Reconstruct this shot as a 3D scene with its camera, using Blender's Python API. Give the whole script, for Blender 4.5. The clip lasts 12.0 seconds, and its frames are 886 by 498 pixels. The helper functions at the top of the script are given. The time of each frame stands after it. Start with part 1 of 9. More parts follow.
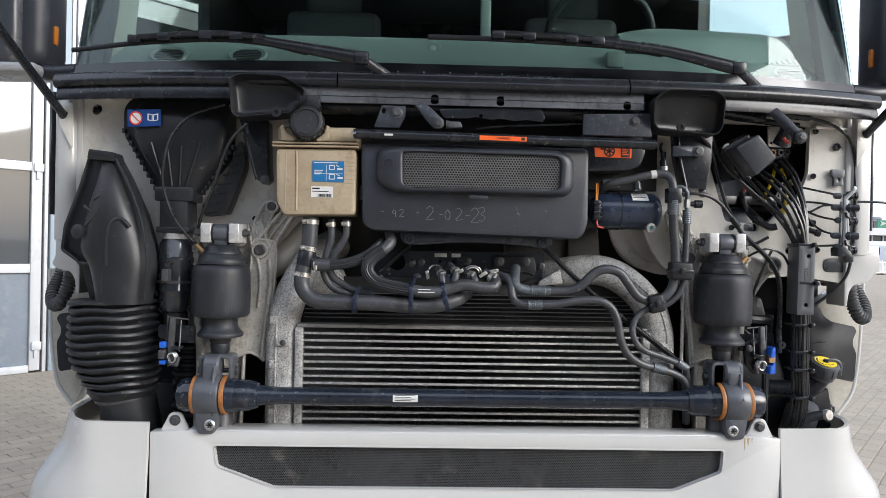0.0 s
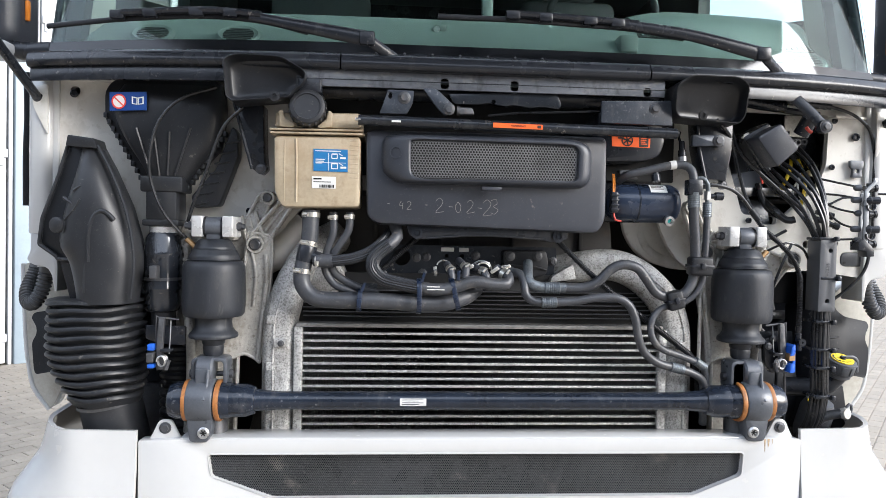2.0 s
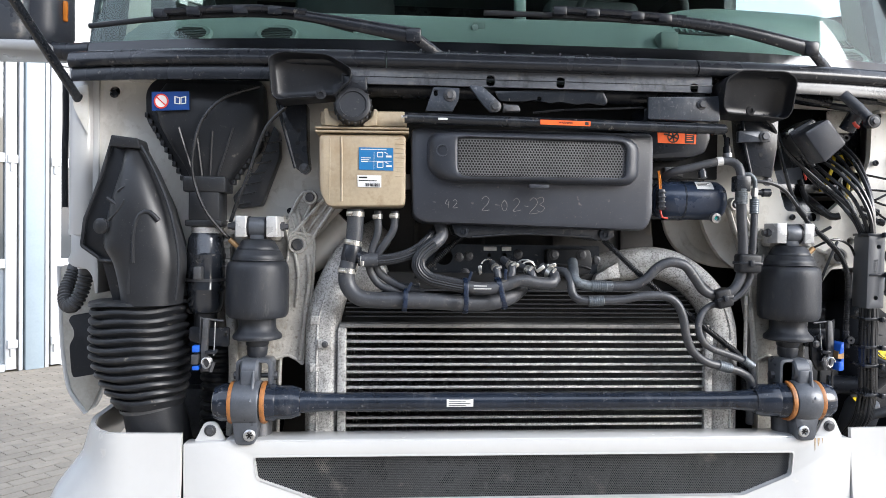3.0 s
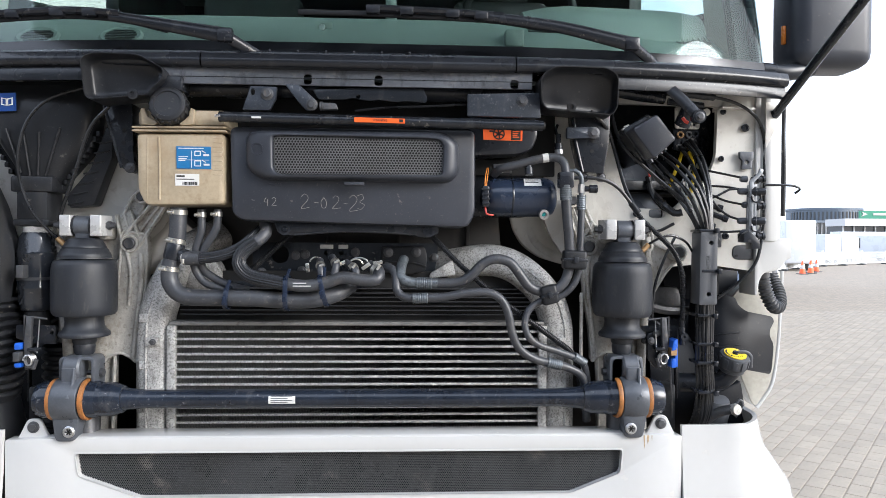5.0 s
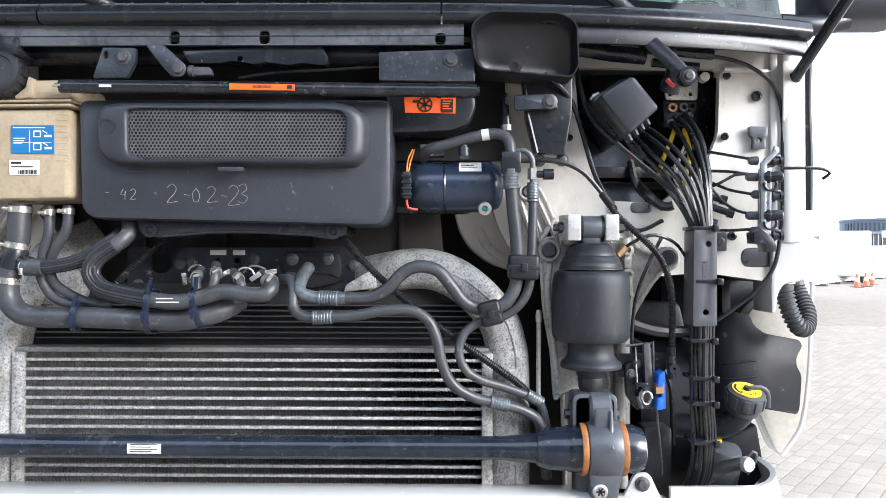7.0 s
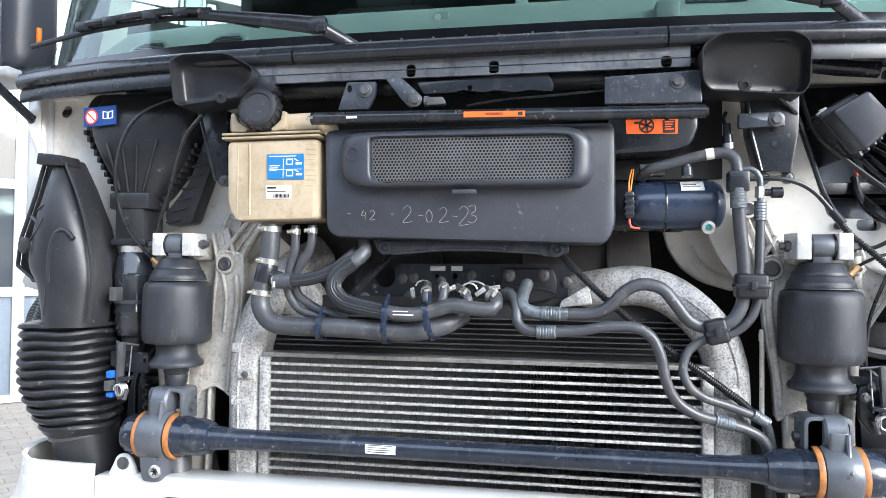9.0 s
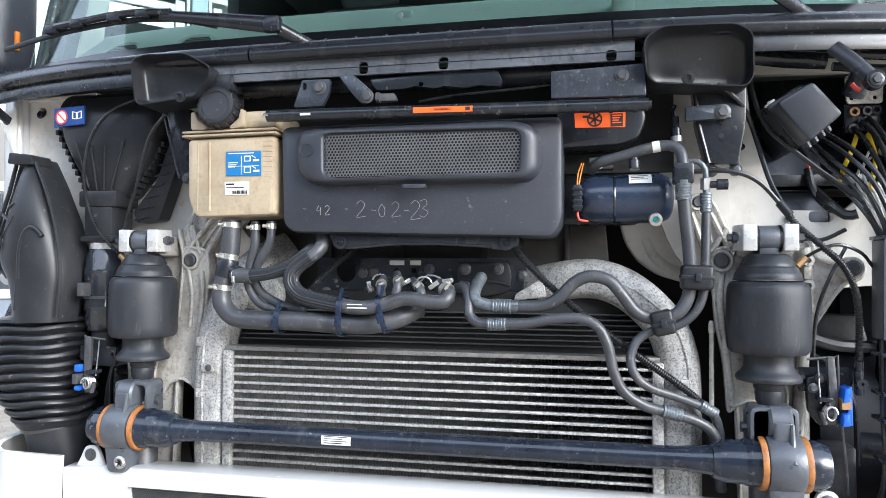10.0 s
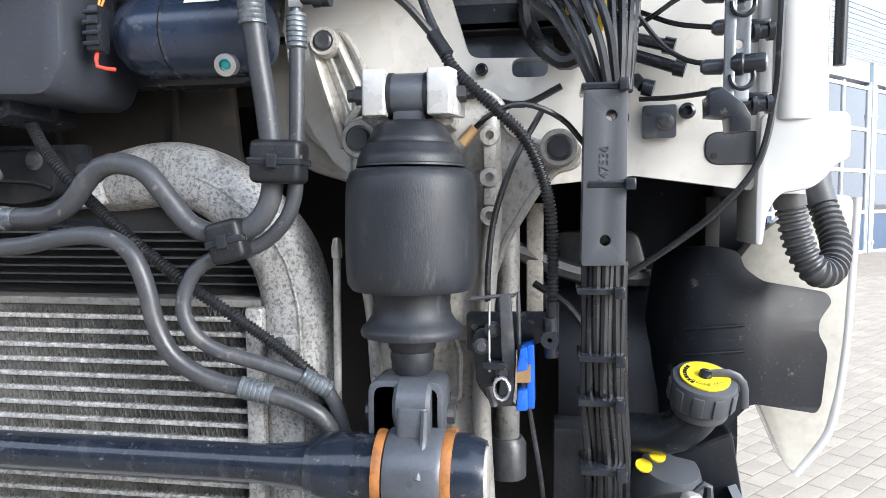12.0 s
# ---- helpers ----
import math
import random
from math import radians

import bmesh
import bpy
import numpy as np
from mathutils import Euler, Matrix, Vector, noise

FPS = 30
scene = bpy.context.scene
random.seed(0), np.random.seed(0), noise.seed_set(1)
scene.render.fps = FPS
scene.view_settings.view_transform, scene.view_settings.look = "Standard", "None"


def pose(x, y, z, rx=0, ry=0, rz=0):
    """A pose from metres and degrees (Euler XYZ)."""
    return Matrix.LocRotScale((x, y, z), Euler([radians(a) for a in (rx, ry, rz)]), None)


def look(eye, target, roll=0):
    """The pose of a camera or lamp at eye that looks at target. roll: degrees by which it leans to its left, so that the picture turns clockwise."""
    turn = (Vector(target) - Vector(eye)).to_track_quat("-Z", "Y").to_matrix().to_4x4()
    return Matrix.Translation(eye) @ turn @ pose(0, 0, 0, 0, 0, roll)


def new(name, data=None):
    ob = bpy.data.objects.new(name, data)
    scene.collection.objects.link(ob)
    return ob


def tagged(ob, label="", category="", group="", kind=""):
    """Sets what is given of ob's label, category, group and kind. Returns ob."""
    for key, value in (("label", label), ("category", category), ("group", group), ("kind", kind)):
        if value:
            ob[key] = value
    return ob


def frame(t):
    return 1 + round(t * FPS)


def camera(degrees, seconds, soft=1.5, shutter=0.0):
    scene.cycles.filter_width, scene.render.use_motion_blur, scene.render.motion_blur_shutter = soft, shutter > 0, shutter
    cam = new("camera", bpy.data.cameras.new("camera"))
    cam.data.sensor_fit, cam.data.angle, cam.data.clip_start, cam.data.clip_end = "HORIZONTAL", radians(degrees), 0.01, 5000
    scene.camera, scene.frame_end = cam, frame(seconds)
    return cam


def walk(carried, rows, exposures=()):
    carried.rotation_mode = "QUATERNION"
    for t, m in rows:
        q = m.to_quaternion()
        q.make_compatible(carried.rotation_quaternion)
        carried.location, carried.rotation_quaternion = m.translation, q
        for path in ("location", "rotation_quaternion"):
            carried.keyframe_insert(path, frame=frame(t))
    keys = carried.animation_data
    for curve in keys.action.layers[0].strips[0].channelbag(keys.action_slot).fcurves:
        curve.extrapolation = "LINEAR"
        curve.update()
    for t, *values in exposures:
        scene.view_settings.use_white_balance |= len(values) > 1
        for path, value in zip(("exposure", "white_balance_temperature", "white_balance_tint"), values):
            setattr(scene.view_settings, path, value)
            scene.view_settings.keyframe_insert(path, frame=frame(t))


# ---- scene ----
cam = camera(65.6, 12.0, soft=0.6)
PATH = [
    (0, (-0.144, 0.002, 1.655), (-0.085, 2.001, 1.65), 1.1),
    (0.5, (-0.128, 0.021, 1.655), (0.0, 2.017, 1.648), 1.0),
    (1, (-0.068, 0.031, 1.653), (0.095, 2.025, 1.645), 1.0),
    (1.5, (-0.099, 0.064, 1.677), (0.055, 2.058, 1.636), 1.1),
    (2, (-0.243, 0.124, 1.673), (-0.102, 2.119, 1.632), 1.1),
    (2.5, (-0.345, 0.152, 1.657), (-0.207, 2.147, 1.627), 0.9),
    (2.7, (-0.367, 0.153, 1.658), (-0.23, 2.148, 1.627), 0.8),
    (4.3, (-0.08, 0.111, 1.654), (0.048, 2.106, 1.634), 0.3),
    (4.5, (0.007, 0.105, 1.654), (0.124, 2.102, 1.63), 0.3),
    (5, (0.154, 0.114, 1.643), (0.25, 2.111, 1.626), 0.4),
    (5.5, (0.233, 0.253, 1.619), (0.306, 2.252, 1.614), 0.3),
    (6, (0.318, 0.417, 1.624), (0.368, 2.416, 1.627), 0.3),
    (6.5, (0.414, 0.514, 1.628), (0.439, 2.514, 1.636), 0.2),
    (6.7, (0.461, 0.54, 1.617), (0.472, 2.54, 1.641), 0.1),
    (8.3, (0.318, 0.504, 1.656), (0.036, 2.484, 1.671), 0.5),
    (8.5, (0.289, 0.489, 1.647), (-0.023, 2.464, 1.679), 0.4),
    (9, (0.231, 0.456, 1.635), (-0.129, 2.422, 1.686), 0.5),
    (9.5, (0.237, 0.44, 1.617), (-0.148, 2.402, 1.678), 0.4),
    (10, (0.375, 0.461, 1.618), (-0.03, 2.419, 1.673), 0.2),
    (10.5, (0.601, 0.505, 1.615), (0.186, 2.461, 1.654), 0.1),
    (11, (0.752, 0.648, 1.586), (0.354, 2.608, 1.605), 0.1),
    (11.5, (0.831, 0.92, 1.584), (0.475, 2.888, 1.553), 0.0),
    (12, (0.931, 1.181, 1.546), (0.613, 3.152, 1.421), -0.3),
]
walk(cam, [(t, look(eye, target, roll)) for t, eye, target, roll in PATH],
     [(0.0, 0.68, 6240, 10), (0.5, 0.82, 6220, 10), (1.0, 1.0, 6200, 10), (2.5, 1.25, 6080, 10), (5.5, 1.05, 6080, 10), (6.5, 1.28, 6020, 10),
      (8.5, 1.95, 5840, 8), (9.5, 1.68, 5880, 8), (10.5, 1.6, 5900, 9), (12.0, 1.53, 5980, 9)])

# world and sun: bright, thinly overcast day
world = bpy.data.worlds.new("sky")
scene.world = world
world.use_nodes = True
wn = world.node_tree.nodes
sky = wn.new("ShaderNodeTexSky")
sky.sky_type, sky.sun_disc = "NISHITA", False
sky.sun_elevation, sky.sun_rotation = radians(22.0), radians(123.9)
sky.air_density, sky.dust_density, sky.ozone_density = 1.0, 4.0, 1.0
haze = wn.new("ShaderNodeMixRGB")
haze.inputs[0].default_value = 0.7
haze.inputs[2].default_value = (8.1, 8.7, 9.9, 1)
world.node_tree.links.new(sky.outputs[0], haze.inputs[1])
world.node_tree.links.new(haze.outputs[0], wn["Background"].inputs[0])
wn["Background"].inputs[1].default_value = 0.15
sun = new("sun", bpy.data.lights.new("sun", "SUN"))
sun.data.energy, sun.data.angle, sun.data.color = 1.7, radians(30), (1.0, 0.98, 0.95)
sun.matrix_world = look((7.0, -4.7, 3.4), (0, 0, 0))
scene.view_settings.exposure = 0.0

# ---- helpers of the build
ORIGIN = {}


def thing(name, base, label, category, group="", kind=""):
    ob = new(name)
    ob.location = base
    ob.empty_display_size = 0.05
    ORIGIN[ob.name] = Vector(base)
    return tagged(ob, label, category, group, kind)


def mesh_of(bm, name, smooth=40):
    me = bpy.data.meshes.new(name)
    bm.normal_update()
    bm.to_mesh(me)
    bm.free()
    if smooth:
        me.polygons.foreach_set("use_smooth", [True] * len(me.polygons))
        me.set_sharp_from_angle(angle=radians(smooth))
    return me


def part(name, bm, material, parent, label="", smooth=40):
    """Links a bmesh, given in world metres, as one mesh object under a thing or a part."""
    org = ORIGIN[parent.name]
    bm.transform(Matrix.Translation(-org))
    me = mesh_of(bm, name, smooth)
    me.materials.append(material)
    ob = new(name, me)
    ob.parent = parent
    ORIGIN[ob.name] = org
    return tagged(ob, label)


def whole(name, bm, material, label, category, group="", kind="", smooth=40):
    """A thing that is one mesh, with its origin at its base."""
    lo = [min(v.co[i] for v in bm.verts) for i in range(3)]
    hi = [max(v.co[i] for v in bm.verts) for i in range(3)]
    org = Vector(((lo[0] + hi[0]) / 2, (lo[1] + hi[1]) / 2, lo[2]))
    bm.transform(Matrix.Translation(-org))
    me = mesh_of(bm, name, smooth)
    me.materials.append(material)
    ob = new(name, me)
    ob.location = org
    ORIGIN[ob.name] = org
    return tagged(ob, label, category, group, kind)


def bevelled(bm, width, seg=2, angle=30):
    if width > 0:
        bm.normal_update()
        edges = [e for e in bm.edges if len(e.link_faces) == 2 and e.calc_face_angle(0) > radians(angle)]
        bmesh.ops.bevel(bm, geom=edges, offset=width, segments=seg, profile=0.5, affect="EDGES", clamp_overlap=True)
    return bm


def join(*bms):
    out = bms[0]
    for b in bms[1:]:
        me = bpy.data.meshes.new("tmp")
        b.to_mesh(me)
        b.free()
        out.from_mesh(me)
        bpy.data.meshes.remove(me)
    return out


def moved(bm, m):
    bm.transform(m)
    return bm


def box(x0, x1, y0, y1, z0, z1, bevel=0.003, seg=2):
    bm = bmesh.new()
    bmesh.ops.create_cube(bm, size=1, matrix=Matrix.Translation(((x0 + x1) / 2, (y0 + y1) / 2, (z0 + z1) / 2)) @ Matrix.Diagonal((x1 - x0, y1 - y0, z1 - z0, 1)))
    return bevelled(bm, bevel, seg)


def rounded(pts, r, n=4):
    """A closed outline with its corners rounded by r (one number, or one for each corner)."""
    out, k = [], len(pts)
    for i in range(k):
        a, b, c = Vector(pts[i - 1]), Vector(pts[i]), Vector(pts[(i + 1) % k])
        rr = r[i] if isinstance(r, (list, tuple)) else r
        u, v = a - b, c - b
        q = min(rr, u.length * 0.45, v.length * 0.45)
        if q < 1e-5:
            out.append(tuple(b))
            continue
        p0, p1 = b + u.normalized() * q, b + v.normalized() * q
        for j in range(n + 1):
            s = j / n
            out.append(tuple(p0 * (1 - s) ** 2 + b * 2 * s * (1 - s) + p1 * s * s))
    return out


def ring(x, z, rx, rz=None, n=12):
    rz = rz or rx
    return [(x + rx * math.cos(2 * math.pi * i / n), z + rz * math.sin(2 * math.pi * i / n)) for i in range(n)]


def slot(x, z, w, h, n=5):
    r = min(w, h) / 2
    return rounded([(x - w / 2, z - h / 2), (x + w / 2, z - h / 2), (x + w / 2, z + h / 2), (x - w / 2, z + h / 2)], r * 0.98, n)


def plate(outline, y0, y1, holes=(), bevel=0.0):
    """A plate in the xz plane between y0 (front) and y1, with holes through it."""
    bm = bmesh.new()
    for loop in (outline, *holes):
        vs = [bm.verts.new((x, y0, z)) for x, z in loop]
        for i in range(len(vs)):
            bm.edges.new((vs[i - 1], vs[i]))
    bmesh.ops.triangle_fill(bm, use_beauty=True, use_dissolve=False, edges=bm.edges[:])
    if not holes:
        bmesh.ops.dissolve_limit(bm, angle_limit=0.01, verts=bm.verts[:], edges=bm.edges[:])
    back = bmesh.ops.extrude_face_region(bm, geom=bm.faces[:])
    bmesh.ops.translate(bm, vec=(0, y1 - y0, 0), verts=[g for g in back["geom"] if isinstance(g, bmesh.types.BMVert)])
    bmesh.ops.recalc_face_normals(bm, faces=bm.faces[:])
    return bevelled(bm, bevel, 2, 60)


def lathe(profile, at, axis=(0, 0, 1), n=24, closed=False):
    """Turns a profile of (radius, height along the axis) about an axis through at; closed: a ring with an open middle."""
    bm = bmesh.new()
    rows = []
    for r, h in profile:
        rows.append([bm.verts.new((0, 0, h))] if r < 1e-6 else
                    [bm.verts.new((r * math.cos(2 * math.pi * i / n), r * math.sin(2 * math.pi * i / n), h)) for i in range(n)])
    for a, b in zip(rows, rows[1:] + rows[:1] if closed else rows[1:]):
        for i in range(n):
            j = (i + 1) % n
            if len(a) == 1 and len(b) == 1:
                continue
            if len(a) == 1:
                bm.faces.new((a[0], b[j], b[i]))
            elif len(b) == 1:
                bm.faces.new((a[i], a[j], b[0]))
            else:
                bm.faces.new((a[i], a[j], b[j], b[i]))
    for end in (rows[0], rows[-1]):
        if len(end) > 1 and not closed:
            bm.faces.new(end)
    bmesh.ops.recalc_face_normals(bm, faces=bm.faces[:])
    bm.transform(Matrix.Translation(at) @ Vector((0, 0, 1)).rotation_difference(Vector(axis)).to_matrix().to_4x4())
    return bm


def glide(points, step=0.012):
    """Points along a smooth curve through the given ones."""
    p = [Vector(q) for q in points]
    p = [p[0] * 2 - p[1]] + p + [p[-1] * 2 - p[-2]]
    out = []
    for i in range(1, len(p) - 2):
        a, b, c, d = p[i - 1:i + 3]
        n = max(2, int((c - b).length / step))
        for k in range(n):
            s = k / n
            out.append(0.5 * (2 * b + (c - a) * s + (2 * a - 5 * b + 4 * c - d) * s * s + (3 * b - a - 3 * c + d) * s ** 3))
    out.append(p[-2])
    return out


def tube(points, r, n=12, step=0.012, straight=False, ribs=None, flat=1.0, r_end=None, flute=0.0, square=1.0):
    """A hose, pipe or cable along points; ribs: (pitch, height) of a corrugated one; square: below 1 the section is boxier."""
    soft_cos = lambda a: math.copysign(abs(math.cos(a)) ** square, math.cos(a))
    soft_sin = lambda a: math.copysign(abs(math.sin(a)) ** square, math.sin(a))
    if ribs:
        step = ribs[0] / 4
    path = [Vector(q) for q in points] if straight else glide(points, step)
    bm = bmesh.new()
    total = sum((b - a).length for a, b in zip(path, path[1:]))
    up, rows, run = None, [], 0.0
    for i, q in enumerate(path):
        d = (path[min(i + 1, len(path) - 1)] - path[max(i - 1, 0)]).normalized()
        if up is None:
            up = d.orthogonal().normalized()
            if abs(d.y) < 0.9:
                up = (Vector((0, -1, 0)) - d * d.dot(Vector((0, -1, 0)))).normalized()
        up = (up - d * up.dot(d)).normalized()
        side = d.cross(up)
        if i:
            run += (q - path[i - 1]).length
        rr = r + (r_end - r) * run / total if r_end else r
        if ribs:
            rr += ribs[1] * (1 if (i % 4) in (1, 2) else -1) * 0.5
        rows.append([bm.verts.new(q + (up * soft_cos(2 * math.pi * k / n) * flat + side * soft_sin(2 * math.pi * k / n)) * rr * (1 + (flute if k % 2 else -flute))) for k in range(n)])
    for a, b in zip(rows, rows[1:]):
        for k in range(n):
            j = (k + 1) % n
            bm.faces.new((a[k], a[j], b[j], b[k]))
    bm.faces.new(rows[0]), bm.faces.new(rows[-1])
    bmesh.ops.recalc_face_normals(bm, faces=bm.faces[:])
    return bm


def bolt(at, r, axis=(0, -1, 0), tall=0.6, flange=1.5):
    """A hexagon bolt head on its flange."""
    return join(lathe([(r * flange, 0), (r * flange, r * 0.18), (r * flange * 0.92, r * 0.26), (0, r * 0.26)], at, axis, 16),
                lathe([(r, r * 0.2), (r, r * (0.2 + tall * 0.85)), (r * 0.88, r * (0.2 + tall)), (0, r * (0.2 + tall))], at, axis, 6))


def band(at, axis, r, width, thick=0.002):
    """A clamp band round a hose at a place, along an axis."""
    return lathe([(r, -width / 2), (r + thick, -width / 2), (r + thick, width / 2), (r, width / 2)], at, axis, 20, True)


# ---- materials
def link(nt, a, b):
    nt.links.new(a, b)


def surface(name, colour, rough=0.5, metal=0.0, vary=0.2, scale=6.0, grain=90.0, bump=0.15, dirt=None, dirt_amount=0.0, dirt_scale=9.0,
            rough_vary=0.12, coat=0.0, stretch=(1, 1, 1), spec=0.5, stain=None, stain_amount=0.3, stain_scale=12.0):
    """A painted, rubber, plastic or metal surface: broad tone changes, fine grain and relief, and dirt in patches."""
    m = bpy.data.materials.new(name)
    m.use_nodes = True
    nt = m.node_tree
    b = nt.nodes["Principled BSDF"]
    tc = nt.nodes.new("ShaderNodeTexCoord")
    mp = nt.nodes.new("ShaderNodeMapping")
    mp.inputs["Scale"].default_value = stretch
    link(nt, tc.outputs["Object"], mp.inputs[0])

    def nz(s, detail=4.0):
        n = nt.nodes.new("ShaderNodeTexNoise")
        n.inputs["Scale"].default_value, n.inputs["Detail"].default_value, n.inputs["Roughness"].default_value = s, detail, 0.6
        link(nt, mp.outputs[0], n.inputs["Vector"])
        return n
    broad, fine = nz(scale), nz(grain, 3.0)
    mixn = nt.nodes.new("ShaderNodeMath")
    mixn.operation = "MULTIPLY_ADD"
    link(nt, fine.outputs[0], mixn.inputs[0])
    mixn.inputs[1].default_value = 0.45
    link(nt, broad.outputs[0], mixn.inputs[2])
    ramp = nt.nodes.new("ShaderNodeValToRGB")
    ramp.color_ramp.elements[0].position, ramp.color_ramp.elements[1].position = 0.45, 1.0
    lo, hi = [max(0.0, c * (1 - vary)) for c in colour], [min(1.0, c * (1 + vary)) for c in colour]
    ramp.color_ramp.elements[0].color, ramp.color_ramp.elements[1].color = (*lo, 1), (*hi, 1)
    link(nt, mixn.outputs[0], ramp.inputs[0])
    col = ramp.outputs[0]
    rmath = nt.nodes.new("ShaderNodeMapRange")
    rmath.inputs["From Min"].default_value, rmath.inputs["From Max"].default_value = 0.3, 0.7
    rmath.inputs["To Min"].default_value, rmath.inputs["To Max"].default_value = max(0.04, rough - rough_vary), min(1.0, rough + rough_vary)
    link(nt, broad.outputs[0], rmath.inputs[0])
    rough_out = rmath.outputs[0]
    if dirt:
        dn = nz(dirt_scale, 8.0)
        dr = nt.nodes.new("ShaderNodeMapRange")
        dr.inputs["From Min"].default_value, dr.inputs["From Max"].default_value = 0.68 - 0.35 * dirt_amount, 0.78 - 0.2 * dirt_amount
        dr.inputs["To Max"].default_value = min(1.0, 0.45 + dirt_amount * 0.5)
        link(nt, dn.outputs[0], dr.inputs[0])
        mx = nt.nodes.new("ShaderNodeMixRGB")
        link(nt, dr.outputs[0], mx.inputs[0])
        link(nt, col, mx.inputs[1])
        mx.inputs[2].default_value = (*dirt, 1)
        col = mx.outputs[0]
        sn = nz(330.0, 2.0)
        sr = nt.nodes.new("ShaderNodeMapRange")
        sr.inputs["From Min"].default_value, sr.inputs["From Max"].default_value = 0.66, 0.74
        sr.inputs["To Max"].default_value = 0.22
        link(nt, sn.outputs[0], sr.inputs[0])
        ms = nt.nodes.new("ShaderNodeMixRGB")
        link(nt, sr.outputs[0], ms.inputs[0])
        link(nt, col, ms.inputs[1])
        ms.inputs[2].default_value = (*dirt, 1)
        col = ms.outputs[0]
        rx = nt.nodes.new("ShaderNodeMath")
        rx.operation, rx.use_clamp = "MULTIPLY_ADD", True
        link(nt, dr.outputs[0], rx.inputs[0])
        rx.inputs[1].default_value = 0.35
        link(nt, rough_out, rx.inputs[2])
        rough_out = rx.outputs[0]
    if stain:
        sm = nt.nodes.new("ShaderNodeMapping")
        sm.inputs["Scale"].default_value, sm.inputs["Location"].default_value = (1.0, 1.0, 0.55), (3.1, 1.7, 0.4)
        link(nt, tc.outputs["Object"], sm.inputs[0])
        tn = nt.nodes.new("ShaderNodeTexNoise")
        tn.inputs["Scale"].default_value, tn.inputs["Detail"].default_value, tn.inputs["Roughness"].default_value = stain_scale, 9.0, 0.68
        link(nt, sm.outputs[0], tn.inputs["Vector"])
        tr_ = nt.nodes.new("ShaderNodeMapRange")
        tr_.inputs["From Min"].default_value, tr_.inputs["From Max"].default_value = 0.62 - 0.25 * stain_amount, 0.74 - 0.15 * stain_amount
        tr_.inputs["To Max"].default_value = min(1.0, 0.4 + stain_amount)
        link(nt, tn.outputs[0], tr_.inputs[0])
        mt = nt.nodes.new("ShaderNodeMixRGB")
        link(nt, tr_.outputs[0], mt.inputs[0])
        link(nt, col, mt.inputs[1])
        mt.inputs[2].default_value = (*stain, 1)
        col = mt.outputs[0]
    link(nt, col, b.inputs["Base Color"])
    link(nt, rough_out, b.inputs["Roughness"])
    b.inputs["Metallic"].default_value = metal
    b.inputs["Specular IOR Level"].default_value = spec
    b.inputs["Coat Weight"].default_value, b.inputs["Coat Roughness"].default_value = coat, 0.08
    if bump:
        bp = nt.nodes.new("ShaderNodeBump")
        bp.inputs["Strength"].default_value, bp.inputs["Distance"].default_value = bump, 0.002
        link(nt, mixn.outputs[0], bp.inputs["Height"])
        link(nt, bp.outputs[0], b.inputs["Normal"])
    return m


def clear(name, tint=(1, 1, 1), rough=0.0, ior=1.45):
    m = bpy.data.materials.new(name)
    m.use_nodes = True
    b = m.node_tree.nodes["Principled BSDF"]
    b.inputs["Base Color"].default_value = (*tint, 1)
    b.inputs["Transmission Weight"].default_value = 1.0
    b.inputs["Roughness"].default_value, b.inputs["IOR"].default_value = rough, ior
    return m


DUST = (0.30, 0.27, 0.23)
white_paint = surface("white_paint", (0.515, 0.515, 0.505), 0.2, 0, 0.03, 3, 40, 0.02, (0.47, 0.45, 0.40), 0.12, 22, 0.05, 0.5)
cream_paint = surface("cream_paint", (0.63, 0.612, 0.565), 0.28, 0, 0.05, 4, 50, 0.06, (0.34, 0.295, 0.23), 0.26, 26, 0.08, 0.2, stain=(0.46, 0.43, 0.37), stain_amount=0.3, stain_scale=9)
black_plastic = surface("black_plastic", (0.0150, 0.0172, 0.0222), 0.26, 0, 0.35, 5, 320, 0.14, DUST, 0.11, 60, 0.06, spec=0.40, stain=(0.040, 0.041, 0.043), stain_amount=0.32, stain_scale=20)
grain_plastic = surface("grained_plastic", (0.033, 0.037, 0.047), 0.36, 0, 0.2, 5, 900, 0.4, DUST, 0.09, 60, 0.06, spec=0.45, stain=(0.054, 0.056, 0.062), stain_amount=0.18, stain_scale=12)
black_gloss = surface("glossy_black_paint", (0.013, 0.0155, 0.020), 0.2, 0, 0.3, 9, 160, 0.10, DUST, 0.16, 55, 0.06, stain=(0.045, 0.046, 0.048), stain_amount=0.28, stain_scale=24)
rubber = surface("black_rubber", (0.0125, 0.0135, 0.0160), 0.38, 0, 0.3, 9, 200, 0.25, DUST, 0.12, 40, 0.12, spec=0.32, stain=(0.040, 0.038, 0.036), stain_amount=0.28, stain_scale=20)
hose_rubber = surface("grey_rubber_hose", (0.044, 0.047, 0.054), 0.42, 0, 0.35, 9, 240, 0.25, DUST, 0.20, 60, 0.10, stain=(0.095, 0.091, 0.086), stain_amount=0.34, stain_scale=30)
cast_metal = surface("cast_aluminium", (0.42, 0.415, 0.40), 0.46, 0.30, 0.35, 16, 300, 1.3, (0.06, 0.057, 0.052), 0.58, 210, 0.10, stain=(0.155, 0.148, 0.137), stain_amount=0.46, stain_scale=48)
